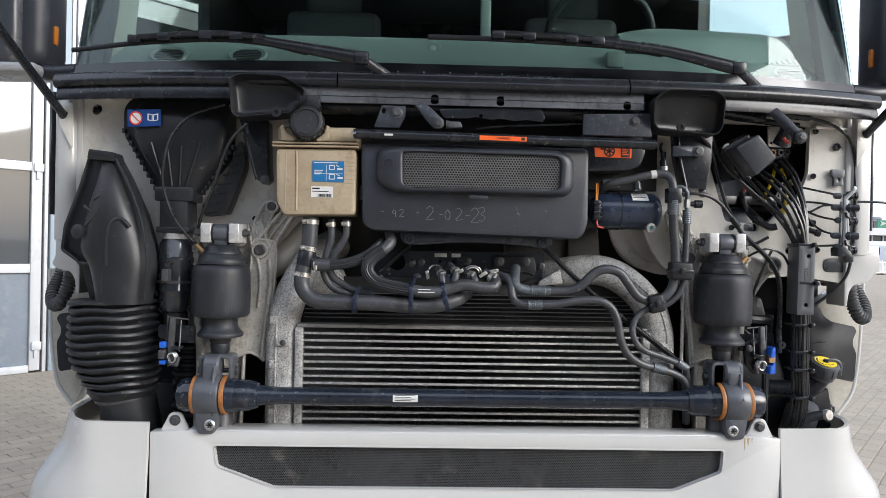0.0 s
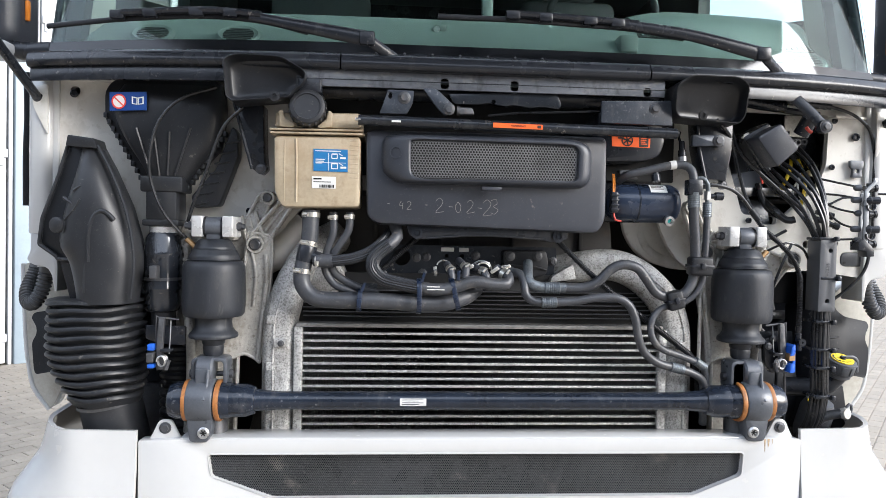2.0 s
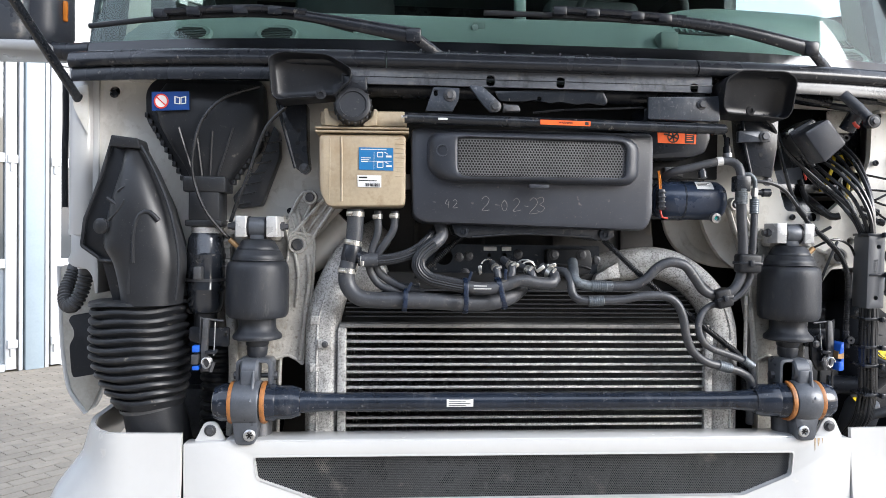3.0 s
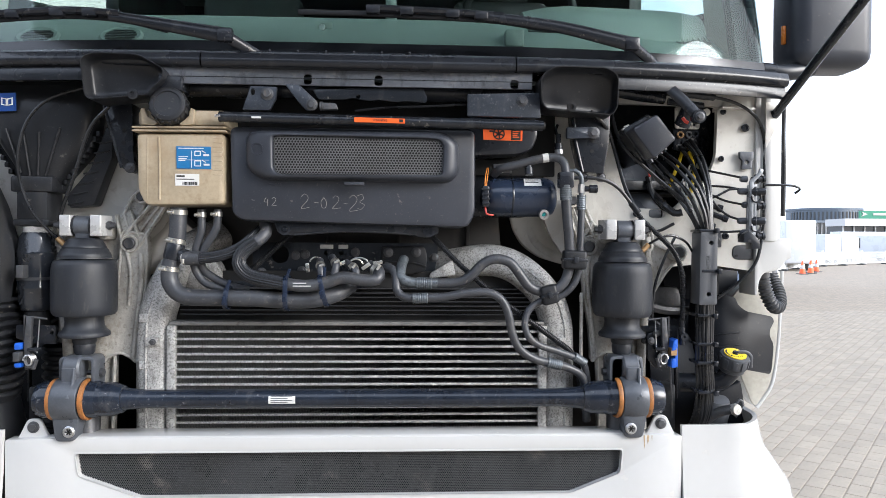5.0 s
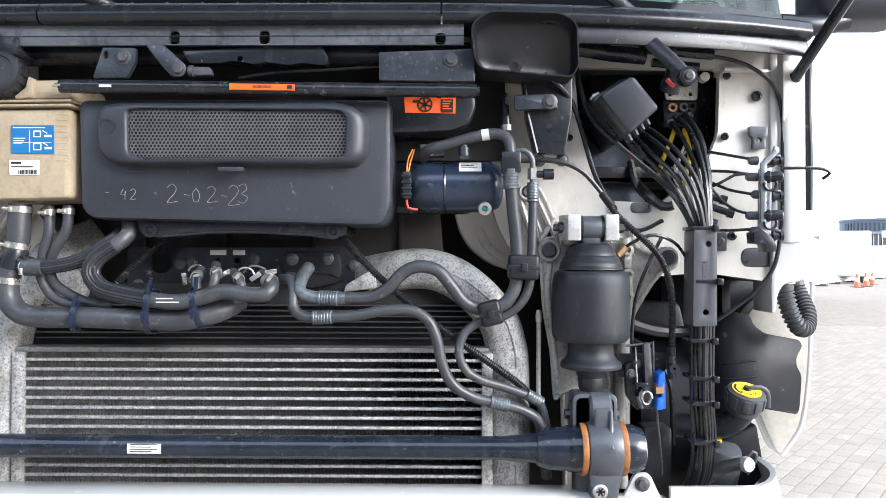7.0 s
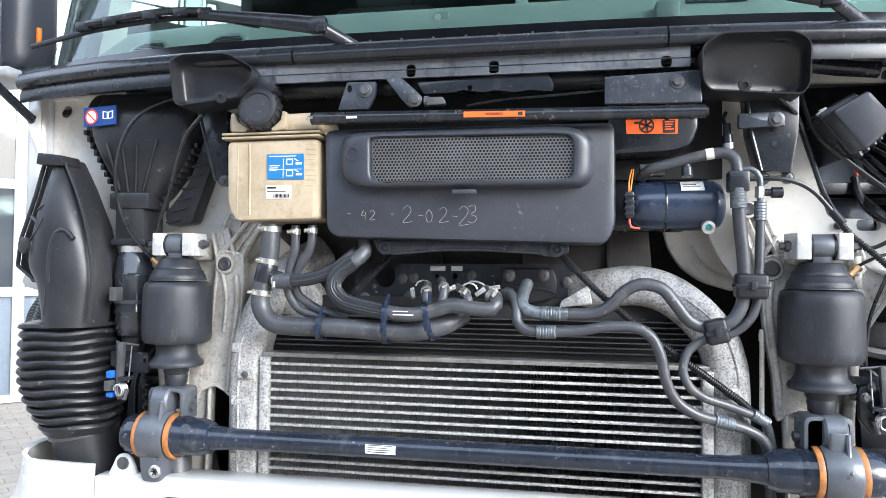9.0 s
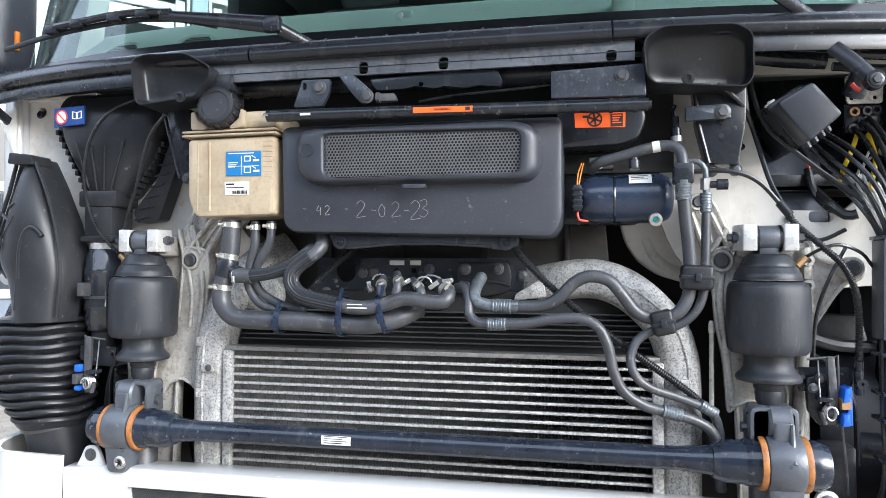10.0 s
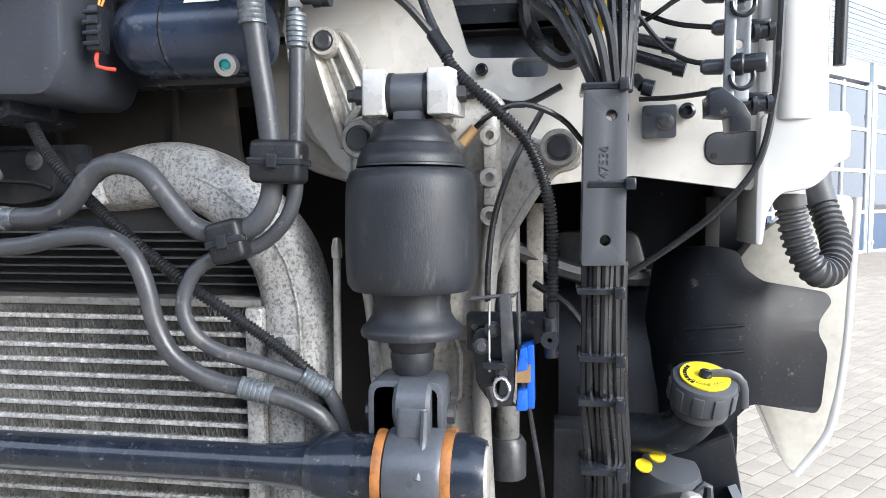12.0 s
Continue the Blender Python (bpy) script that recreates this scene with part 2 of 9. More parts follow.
bracket_metal = surface("sand_cast_bracket", (0.45, 0.435, 0.40), 0.48, 0.2, 0.35, 9, 160, 1.2, (0.15, 0.125, 0.095), 0.38, 90, 0.12, stain=(0.24, 0.205, 0.16), stain_amount=0.38, stain_scale=20)
grey_iron = surface("grey_painted_iron", (0.075, 0.082, 0.095), 0.34, 0.15, 0.25, 12, 150, 0.4, DUST, 0.15, 25, 0.12)
bar_paint = surface("blue_black_paint", (0.0125, 0.017, 0.027), 0.15, 0, 0.35, 10, 90, 0.18, (0.19, 0.19, 0.195), 0.20, 80, 0.08, stain=(0.050, 0.053, 0.060), stain_amount=0.3, stain_scale=30)
clamp_steel = surface("clamp_steel", (0.62, 0.60, 0.55), 0.32, 0.85, 0.15, 30, 300, 0.1, (0.3, 0.26, 0.2), 0.2, 60)
steel = surface("zinc_steel", (0.55, 0.55, 0.55), 0.34, 0.9, 0.2, 20, 200, 0.2, (0.2, 0.17, 0.14), 0.2, 40)
dark_steel = surface("dark_steel", (0.080, 0.082, 0.088), 0.42, 0.4, 0.35, 15, 160, 0.4, (0.17, 0.145, 0.115), 0.26, 60, 0.08, stain=(0.045, 0.044, 0.043), stain_amount=0.3, stain_scale=26)
strip_steel = surface("dusty_strip_steel", (0.105, 0.112, 0.125), 0.38, 0.35, 0.4, 18, 220, 0.4, (0.20, 0.195, 0.185), 0.34, 90, 0.10, stretch=(0.35, 1, 1), stain=(0.040, 0.041, 0.044), stain_amount=0.42, stain_scale=34)
orange_bush = surface("amber_polyurethane", (0.30, 0.118, 0.030), 0.5, 0, 0.35, 30, 200, 0.3, (0.10, 0.055, 0.028), 0.5, 90)
tube_metal = surface("weathered_core_tube", (0.43, 0.43, 0.418), 0.38, 0.35, 0.55, 110, 600, 1.0, (0.07, 0.068, 0.063), 0.58, 330, 0.06, stain=(0.15, 0.143, 0.132), stain_amount=0.40, stain_scale=100)
aged_alloy = surface("aged_alloy", (0.20, 0.195, 0.185), 0.5, 0.3, 0.3, 20, 300, 0.5, (0.07, 0.065, 0.06), 0.45, 120)
fin_metal = surface("dark_cooler_fin", (0.24, 0.236, 0.228), 0.42, 0.5, 0.6, 40, 300, 0.3, (0.025, 0.024, 0.022), 0.5, 140)
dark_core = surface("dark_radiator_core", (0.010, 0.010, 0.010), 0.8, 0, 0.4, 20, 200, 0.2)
tank_plastic = surface("yellowed_tank_plastic", (0.385, 0.318, 0.222), 0.34, 0, 0.22, 5, 120, 0.12, (0.22, 0.155, 0.09), 0.32, 26, 0.08, stain=(0.29, 0.215, 0.13), stain_amount=0.36, stain_scale=9)
spring_rubber = surface("dusty_spring_rubber", (0.0180, 0.0202, 0.0250), 0.44, 0, 0.4, 5, 260, 0.4, (0.085, 0.083, 0.080), 0.24, 30, 0.12, stretch=(3, 3, 0.7), spec=0.4, stain=(0.046, 0.045, 0.045), stain_amount=0.34, stain_scale=18)
pure_white = surface("bright_machined_cap", (0.46, 0.46, 0.455), 0.26, 0.25, 0.15, 14, 160, 0.12, (0.20, 0.185, 0.16), 0.32, 50)
# near-black base stands in for the shade deep in the engine bay
bay_shade = surface("engine_bay_shadow", (0.024, 0.023, 0.023), 0.7, 0, 0.4, 6, 60, 0.3, (0.06, 0.052, 0.045), 0.15, 12)
sticker_white = surface("sticker_white", (0.66, 0.66, 0.64), 0.45, 0, 0.04, 30, 200, 0.0)
sticker_red = surface("sticker_red", (0.62, 0.05, 0.03), 0.45, 0, 0.05, 30, 200, 0.0)


def column(outline, z0, z1, bevel=0.0):
    """A prism on an outline in the xy plane."""
    bm = plate(outline, -z0, -z1, (), bevel)
    bm.transform(Matrix(((1, 0, 0, 0), (0, 0, 1, 0), (0, -1, 0, 0), (0, 0, 0, 1))))
    bmesh.ops.recalc_face_normals(bm, faces=bm.faces[:])
    return bm


def along(fn, xs, profile):
    """Sweeps a closed (y, z) profile along x; fn(x) gives its shift in y and z."""
    bm = bmesh.new()
    rows = []
    for x in xs:
        dy, dz = fn(x)
        rows.append([bm.verts.new((x, y + dy, z + dz)) for y, z in profile])
    k = len(profile)
    for a, b in zip(rows, rows[1:]):
        for i in range(k):
            bm.faces.new((a[i], a[(i + 1) % k], b[(i + 1) % k], b[i]))
    bm.faces.new(rows[0]), bm.faces.new(rows[-1])
    bmesh.ops.recalc_face_normals(bm, faces=bm.faces[:])
    return bm


def steps(a, b, n):
    return [a + (b - a) * i / n for i in range(n + 1)]


def bow(x):
    """How far the cab's front curves back at x, and how its sill rises towards the corners."""
    return 0.165 * (abs(x) / 1.28) ** 3, 0.012 * (abs(x) / 1.28) ** 2


# ---- the cab
cab = thing("truck_cab", (0, 3.0, 0.9), "white lorry cab with its front hood raised", "truck cab")
HOLES_R = [ring(1.048, 2.045, 0.011), ring(1.035, 1.885, 0.011), slot(0.897, 1.737, 0.05, 0.026), slot(1.1715, 1.621, 0.083, 0.044), ring(1.02, 1.665, 0.012)]
wall_outline = [(-1.215, 1.60), (-0.764, 1.586), (-0.62, 1.56), (-0.603, 1.589), (-0.556, 1.696), (-0.46, 1.80), (0.54, 1.80), (0.550, 1.731), (0.563, 1.693), (0.583, 1.652), (0.612, 1.612), (0.650, 1.582), (0.80, 1.585), (0.906, 1.573), (1.039, 1.586), (1.190, 1.565), (1.215, 1.60), (1.215, 2.14), (-1.215, 2.14)]
fuse_opening = [(0.741, 2.067), (0.751, 1.957), (0.813, 1.753), (0.945, 1.749), (1.051, 1.843), (1.077, 1.911), (1.081, 2.063)]
part("front_wall", plate(wall_outline, 2.155, 2.175, [rounded(fuse_opening, 0.015)] + HOLES_R + [ring(-1.155, 2.062, 0.014), ring(-0.62, 1.76, 0.012)]), cream_paint, cab, "cream-white painted pressed steel front wall with bolt holes")
part("side_panel", column(rounded([(1.19, 2.14), (1.265, 2.16), (1.275, 4.3), (1.22, 4.3), (1.21, 2.2)], 0.02), 1.56, 2.16), white_paint, cab)
part("side_panel", column(rounded([(-1.19, 2.14), (-1.265, 2.16), (-1.275, 4.3), (-1.22, 4.3), (-1.21, 2.2)], 0.02), 1.56, 2.16), white_paint, cab)
part("back_wall", box(-1.25, 1.25, 4.28, 4.34, 1.2, 3.2), black_plastic, cab, "dark cab rear wall")
part("roof", box(-1.25, 1.25, 2.2, 4.34, 3.04, 3.12, 0.02), white_paint, cab)
part("cab_floor", box(-1.2, 1.2, 2.2, 4.3, 1.80, 1.84), black_plastic, cab, "dark cab floor")

# sill under the windscreen
rail = thing("windscreen_sill", (0, 1.95, 2.05), "long black plastic sill panel below the windscreen", "cowl panel")
PROFILE = rounded([(0.0, 2.112), (0.008, 2.097), (0.10, 2.092), (0.13, 2.158), (0.05, 2.148), (0.012, 2.137)], 0.010)
for a, b in ((-1.245, -0.392), (-0.388, 0.430), (0.434, 1.255)):
    part("sill_section", along(lambda x: (1.912 + bow(x)[0], bow(x)[1]), steps(a, b, 20), PROFILE), black_plastic, rail)
FLANGE = [(0.004, 2.060), (0.012, 2.060), (0.010, 2.078), (0.016, 2.098), (0.008, 2.098), (0.001, 2.078)]
part("lower_flange", along(lambda x: (1.925 + bow(x)[0], bow(x)[1]), steps(-1.24, -0.68, 16), FLANGE), black_plastic, rail)
part("lower_flange", along(lambda x: (1.925 + bow(x)[0], bow(x)[1]), steps(0.712, 1.25, 14), FLANGE), black_plastic, rail)
part("support_strip", plate([(-0.505, 2.056), (0.478, 2.056), (0.478, 2.098), (-0.505, 2.098)], 1.943, 1.951, [slot(-0.118, 2.072, 0.022, 0.028), slot(0.068, 2.072, 0.022, 0.028), slot(0.43, 2.068, 0.022, 0.024)]), strip_steel, rail, "dusty grey steel strip")

part("strip_fold", box(-0.505, 0.478, 1.9415, 1.944, 2.0735, 2.0755, 0.0005), black_plastic, rail)
part("washer_strip", along(lambda x: (1.985 + bow(x)[0], bow(x)[1]), steps(-0.35, 0.22, 8), [(0.0, 2.150), (0.012, 2.152), (0.012, 2.160), (0.0, 2.157)]), black_gloss, rail)
for i in range(7):
    part("nozzle", lathe([(0, 0), (0.003, 0), (0.003, 0.004), (0, 0.004)], (-0.30 + i * 0.075, 1.985, 2.156), (0, -0.8, 0.5), 8), dark_steel, rail)
# windscreen and pillars
screen = thing("windscreen", (0, 2.2, 2.13), "tinted curved windscreen reflecting a pale sky", "windscreen")
glass = clear("tinted_glass", (0.56, 0.70, 0.66), ior=1.31)
pane = along(lambda x: (2.02 + bow(x)[0] * 1.1, bow(x)[1]), steps(-1.245, 1.245, 36), [(0.0, 2.145), (0.006, 2.145), (0.236, 3.05), (0.23, 3.05)])
pane_ob = part("pane", pane, glass, screen)
pane_ob.visible_shadow = False
band_black = surface("enamel_band", (0.006, 0.007, 0.009), 0.12, 0, 0.1, 5, 100, 0.0)
part("edge_band", along(lambda x: (2.016 + bow(x)[0] * 1.1, bow(x)[1]), steps(-1.245, 1.245, 36), [(0.0, 2.146), (0.003, 2.146), (0.0155, 2.194), (0.0125, 2.194)]), band_black, screen, "black enamel band along the glass edge")

# ---- bumper
bumper = thing("bumper", (0, 2.1, 0.35), "white painted lorry bumper with a black mesh grille", "bumper")
GRILLE = [(-0.724, 1.081), (0.738, 1.081), (0.733, 1.018), (0.596, 0.964), (-0.554, 0.963), (-0.715, 1.021)]
outer = [(-0.905, 0.35), (0.905, 0.35), (0.905, 1.118), (0.82, 1.122), (-0.82, 1.122), (-0.905, 1.118)]
part("centre_panel", plate(outer, 1.965, 2.01, [rounded(GRILLE, 0.01)], 0.004), white_paint, bumper)
part("top_lip", box(-0.80, 0.80, 1.968, 2.05, 1.105, 1.126, 0.006), white_paint, bumper)
part("mesh_backing", plate(rounded(GRILLE, 0.01), 1.985, 1.992), black_plastic, bumper, "black fine mesh insert")


def bumper_corner(s):
    def ringat(z, grow):
        pts = [(0.9075, 1.968), (1.0, 1.972), (1.10, 2.0 - 0.02), (1.19 + grow * 0.5, 2.06 - grow * 0.3), (1.225 + grow, 2.16), (1.23 + grow, 2.5)]
        return [(x * s, y - grow * 0.15, z) for x, y in pts]
    bm = bmesh.new()
    rows = []
    for z, g in ((0.35, 0.10), (0.80, 0.10), (0.93, 0.082), (1.0, 0.036), (1.06, -0.006), (1.13, -0.030), (1.145, -0.036)):
        rows.append([bm.verts.new(p) for p in ringat(z, g)])
    for a, b in zip(rows, rows[1:]):
        for i in range(len(a) - 1):
            bm.faces.new((a[i], a[i + 1], b[i + 1], b[i]))
    bmesh.ops.recalc_face_normals(bm, faces=bm.faces[:])
    bmesh.ops.subdivide_edges(bm, edges=bm.edges[:], cuts=2, smooth=0.6, use_grid_fill=True)
    bmesh.ops.solidify(bm, geom=bm.faces[:], thickness=0.012 * s)
    return bm


part("corner_panel", bumper_corner(-1), white_paint, bumper)
part("corner_panel", bumper_corner(1), white_paint, bumper)

# ---- charge air cooler
cooler = thing("charge_air_cooler", (0, 2.1, 1.0), "weathered aluminium charge air cooler with horizontal tubes", "intercooler")
CX0, CX1 = -0.508, 0.532
PITCH = 0.0212
for i in range(17):
    z = 1.392 - i * PITCH
    part("core_tube", box(CX0, CX1, 2.056, 2.10, z - 0.0034, z + 0.0034, 0.0014, 2), tube_metal, cooler)


def fin_strip(z):
    bm = bmesh.new()
    n = 270
    pts = [(CX0 + (CX1 - CX0) * i / n, (PITCH - 0.0068) / 2 * (1 if i % 2 else -1)) for i in range(n + 1)]
    a = [bm.verts.new((x, 2.0585, z + h)) for x, h in pts]
    b = [bm.verts.new((x, 2.095, z + h)) for x, h in pts]
    for i in range(n):
        bm.faces.new((a[i], a[i + 1], b[i + 1], b[i]))
    return bm


for i in range(-1, 17):
    part("fin_strip", fin_strip(1.392 - (i + 0.5) * PITCH), fin_metal, cooler, smooth=0)
part("core_back", box(CX0, CX1, 2.104, 2.11, 1.0, 1.42, 0), dark_core, cooler, "black core behind the fins")
part("top_header", box(CX0 - 0.005, CX1 + 0.005, 2.055, 2.10, 1.409, 1.420, 0.002), aged_alloy, cooler)
TL = [(-0.561, 2.095, 0.95), (-0.561, 2.095, 1.10), (-0.561, 2.095, 1.38), (-0.551, 2.100, 1.463), (-0.525, 2.120, 1.539), (-0.478, 2.160, 1.618), (-0.413, 2.220, 1.664)]
lt = part("side_tank", tube(TL, 0.047, 32, square=0.62), cast_metal, cooler, "pitted cast aluminium side tank")
TR = [(0.582, 2.095, 0.95), (0.582, 2.095, 1.10), (0.582, 2.095, 1.36), (0.573, 2.097, 1.435), (0.551, 2.100, 1.490), (0.500, 2.105, 1.546), (0.442, 2.110, 1.582), (0.380, 2.120, 1.594), (0.300, 2.140, 1.584), (0.224, 2.190, 1.566)]
rt = part("side_tank", tube(TR, 0.046, 32, square=0.72), cast_metal, cooler, "pitted cast aluminium side tank with a bent pipe")
part("parting_line", tube([(x - 0.012, y - 0.0465, z) for x, y, z in TL[:5]], 0.0035, 8), cast_metal, lt)
part("parting_line", tube([(x + 0.016, y - 0.0450, z) for x, y, z in TR[:8]], 0.0035, 8), cast_metal, rt)
for z in (1.02, 1.16, 1.30, 1.43):
    part("cast_pad", box(-0.592, -0.566, 2.0455, 2.052, z - 0.012, z + 0.012, 0.003), cast_metal, lt)

radiator = whole("radiator", box(-0.53, 0.55, 2.12, 2.16, 0.9, 1.56), dark_core, "black radiator behind the charge air cooler", "radiator")

# ---- stabiliser bar
bar = thing("stabiliser_bar", (0, 2.0, 1.1), "dark blue painted stabiliser bar with amber bushes", "stabiliser bar")
BZ, BY = 1.220, 1.99
part("bar", lathe([(0, -0.70), (0.040, -0.70), (0.040, -0.665), (0.030, -0.62), (0.0245, -0.56), (0.0245, 0.55), (0.030, 0.61), (0.040, 0.655), (0.040, 0.70), (0, 0.70)], (0.0, BY, BZ), (1, 0, 0), 28), bar_paint, bar)
for s in (-1, 1):
    part("end_eye", lathe([(0, -0.085), (0.036, -0.085), (0.048, -0.07), (0.05, -0.03), (0.05, 0.03), (0.05, 0.065), (0.042, 0.085), (0, 0.085)], (s * 0.755, BY, BZ), (s, 0, 0), 28), bar_paint, bar)
    for d in (-0.04, 0.042):
        part("bush", lathe([(0.03, -0.006), (0.0545, -0.006), (0.056, 0), (0.0545, 0.006), (0.03, 0.006)], (s * 0.755 + d, BY, BZ), (1, 0, 0), 28), orange_bush, bar, "amber rubber bush ring")
    sad = part("saddle", lathe([(0.04, -0.034), (0.0555, -0.034), (0.0585, -0.028), (0.0595, 0), (0.0585, 0.028), (0.0555, 0.034), (0.04, 0.034)], (s * 0.757, BY, BZ), (1, 0, 0), 32, True), grey_iron, bar, "grey cast iron saddle bracket")
    part("arm_eye", lathe([(0, -0.023), (0.028, -0.023), (0.033, -0.018), (0.033, 0.018), (0.028, 0.023), (0, 0.023)], (s * 0.752, 1.998, BZ + 0.083), (1, 0, 0), 28), grey_iron, sad)
    part("arm_neck", column(rounded([(s * 0.754 - 0.019, 1.962), (s * 0.754 + 0.019, 1.962), (s * 0.754 + 0.021, 2.02), (s * 0.754 - 0.021, 2.02)], 0.007), BZ + 0.02, BZ + 0.088, 0.004), grey_iron, sad)
    part("arm_rib", tube([(s * 0.754 + 0.016, 1.964, BZ + 0.085), (s * 0.754 + 0.015, 1.956, BZ + 0.045), (s * 0.754 + 0.012, 1.934, BZ + 0.012)], 0.005, 8), grey_iron, sad)
    part("lower_lug", plate(rounded([(s * 0.757 - 0.036, BZ - 0.035), (s * 0.757 + 0.036, BZ - 0.035), (s * 0.757 + 0.024, BZ - 0.105), (s * 0.757 - 0.026, BZ - 0.105)], 0.014), 1.952, 2.02, (), 0.008), grey_iron, sad)
    part("end_disc", lathe([(0, 0), (0.036, 0), (0.034, 0.004), (0, 0.004)], (s * 0.839, BY, BZ), (s, 0, 0), 24), bracket_metal, bar, "bare metal end disc")
    part("sleeve", lathe([(0.026, -0.045), (0.036, -0.042), (0.044, -0.02), (0.046, 0.03), (0.042, 0.045), (0.02, 0.045)], (s * 0.662, BY, BZ), (s, 0, 0), 28), bar_paint, bar, "glossy black sleeve with chipped paint")
    sb = part("saddle_bolt", lathe([(0, 0), (0.0155, 0), (0.0155, 0.005), (0.012, 0.008), (0.0095, 0.008), (0.0095, 0.004), (0, 0.004)], (s * 0.745, 1.953, BZ - 0.077), (0, -1, 0), 20), steel, bar, "bright star-socket bolt")
    for a in (0, 60, 120):
        part("socket_star", moved(box(-0.0088, 0.0088, -0.0006, 0.0006, -0.0016, 0.0016, 0), Matrix.Translation((s * 0.745, 1.9482, BZ - 0.077)) @ Matrix.Rotation(radians(a), 4, "Y")), dark_core, sb)

bar.location.x += 0.012

# ---- air springs
def air_spring(s):
    x = s * 0.742
    th = thing("air_spring", (x, 2.03, 1.3), "black rubber cab air spring with white mount caps", "air spring", "cab air springs")
    part("top_plate", lathe([(0, 1.650), (0.036, 1.650), (0.044, 1.645), (0.0525, 1.630), (0.0545, 1.6265), (0.0545, 1.623), (0.0595, 1.619), (0.061, 1.613), (0.0635, 1.611), (0.0665, 1.604), (0.0668, 1.598), (0.0685, 1.597), (0.069, 1.5945), (0, 1.5945)], (x, 2.03, 0), n=40), spring_rubber, th)
    part("bellows", lathe([(0, 1.592), (0.070, 1.592), (0.0765, 1.588), (0.0805, 1.578), (0.0822, 1.562), (0.0828, 1.53), (0.083, 1.50), (0.0827, 1.468), (0.081, 1.450), (0.075, 1.442), (0.05, 1.439), (0, 1.439)], (x, 2.03, 0), n=48), spring_rubber, th)
    part("piston", lathe([(0, 1.442), (0.050, 1.442), (0.0485, 1.424), (0.050, 1.411), (0.0565, 1.401), (0.0635, 1.395), (0.0655, 1.389), (0.0640, 1.384), (0.052, 1.381), (0, 1.380)], (x, 2.03, 0), n=40), spring_rubber, th)
    part("piston_neck", lathe([(0, 1.384), (0.0310, 1.384), (0.0305, 1.368), (0.0270, 1.363), (0.0285, 1.356), (0.0270, 1.350), (0.0265, 1.340), (0.0220, 1.334), (0.0220, 1.318), (0, 1.318)], (x, 2.03, 0), n=28), spring_rubber, th)
    part("eye", join(lathe([(0, -0.0245), (0.0265, -0.0245), (0.0275, -0.022), (0.0275, 0.022), (0.0265, 0.0245), (0, 0.0245)], (x, 2.03, 1.683), (1, 0, 0), 28), box(x - 0.02, x + 0.02, 2.012, 2.048, 1.64, 1.68, 0.006)), grey_iron, th, "grey forged top eye")
    for d in (-0.040, 0.040):
        part("mount_cap", column(rounded([(x + d - 0.0145, 2.0), (x + d + 0.0145, 2.0), (x + d + 0.0145 + (0.012 if d > 0 else 0), 2.05), (x + d - 0.0145 - (0.012 if d < 0 else 0), 2.05)], 0.004), 1.656, 1.712, 0.004), pure_white, th, "machined bright aluminium mount cap")
        part("eye_collar", lathe([(0.018, -0.004), (0.0285, -0.004), (0.0285, 0.004), (0.018, 0.004)], (x + d * 0.60, 2.03, 1.683), (1, 0, 0), 24, True), rubber, th)
    part("fork", plate(rounded([(x - 0.047, 1.255), (x - 0.047, 1.334), (x + 0.047, 1.334), (x + 0.047, 1.255), (x + 0.037, 1.255), (x + 0.037, 1.324), (x - 0.037, 1.324), (x - 0.037, 1.255)], [0.006, 0.016, 0.016, 0.006, 0.003, 0.010, 0.010, 0.003]), 1.985, 2.05, (), 0.003), grey_iron, th)
    th.location.x += 0.012
    return th


air_spring(-1)
air_spring(1)

# ---- coolant tank
CAP, CAP_AXIS = (-0.475, 1.960, 1.991), (0.04, -0.985, 0.17)
cap_black = surface("ribbed_cap_plastic", (0.019, 0.020, 0.023), 0.4, 0, 0.3, 20, 300, 0.2, DUST, 0.2, 60, 0.08, spec=0.4)
tank = thing("coolant_tank", (-0.454, 1.990, 1.739), "yellowed plastic coolant expansion tank with a black cap", "coolant tank")
part("lower_shell", plate(rounded([(-0.563, 1.926), (-0.337, 1.928), (-0.337, 1.741), (-0.540, 1.737), (-0.560, 1.778)], 0.014), 1.95, 2.10, (), 0.010), tank_plastic, tank)
for up in (0.0045, -0.0045):
    part("seam", plate(rounded([(q[0], q[1] + up) for q in ((-0.571, 1.938), (-0.330, 1.940), (-0.330, 1.935), (-0.571, 1.933))], 0.002), 1.940, 2.11, (), 0.0015), tank_plastic, tank)
part("upper_shell", plate(rounded([(-0.562, 1.987), (-0.336, 1.990), (-0.335, 1.948), (-0.561, 1.946)], 0.012), 1.955, 2.10, (), 0.010), tank_plastic, tank)
cap = part("cap", lathe([(0, 0), (0.044, 0), (0.047, 0.005), (0.047, 0.034), (0.0445, 0.040), (0.038, 0.0425), (0.034, 0.0425), (0.0325, 0.039), (0.012, 0.0385), (0, 0.0385)], CAP, CAP_AXIS, 36), cap_black, tank, "black screw cap")

# ---- filter cover
cover = thing("filter_cover", (0.0, 2.05, 1.68), "dark grey plastic filter cover with a perforated metal insert", "engine cover")
COV = rounded([(-0.325, 1.948), (0.328, 1.947), (0.329, 1.724), (0.309, 1.685), (-0.293, 1.699), (-0.318, 1.719)], 0.02)
part("shell", plate(COV, 1.955, 2.13, (), 0.012), grain_plastic, cover)
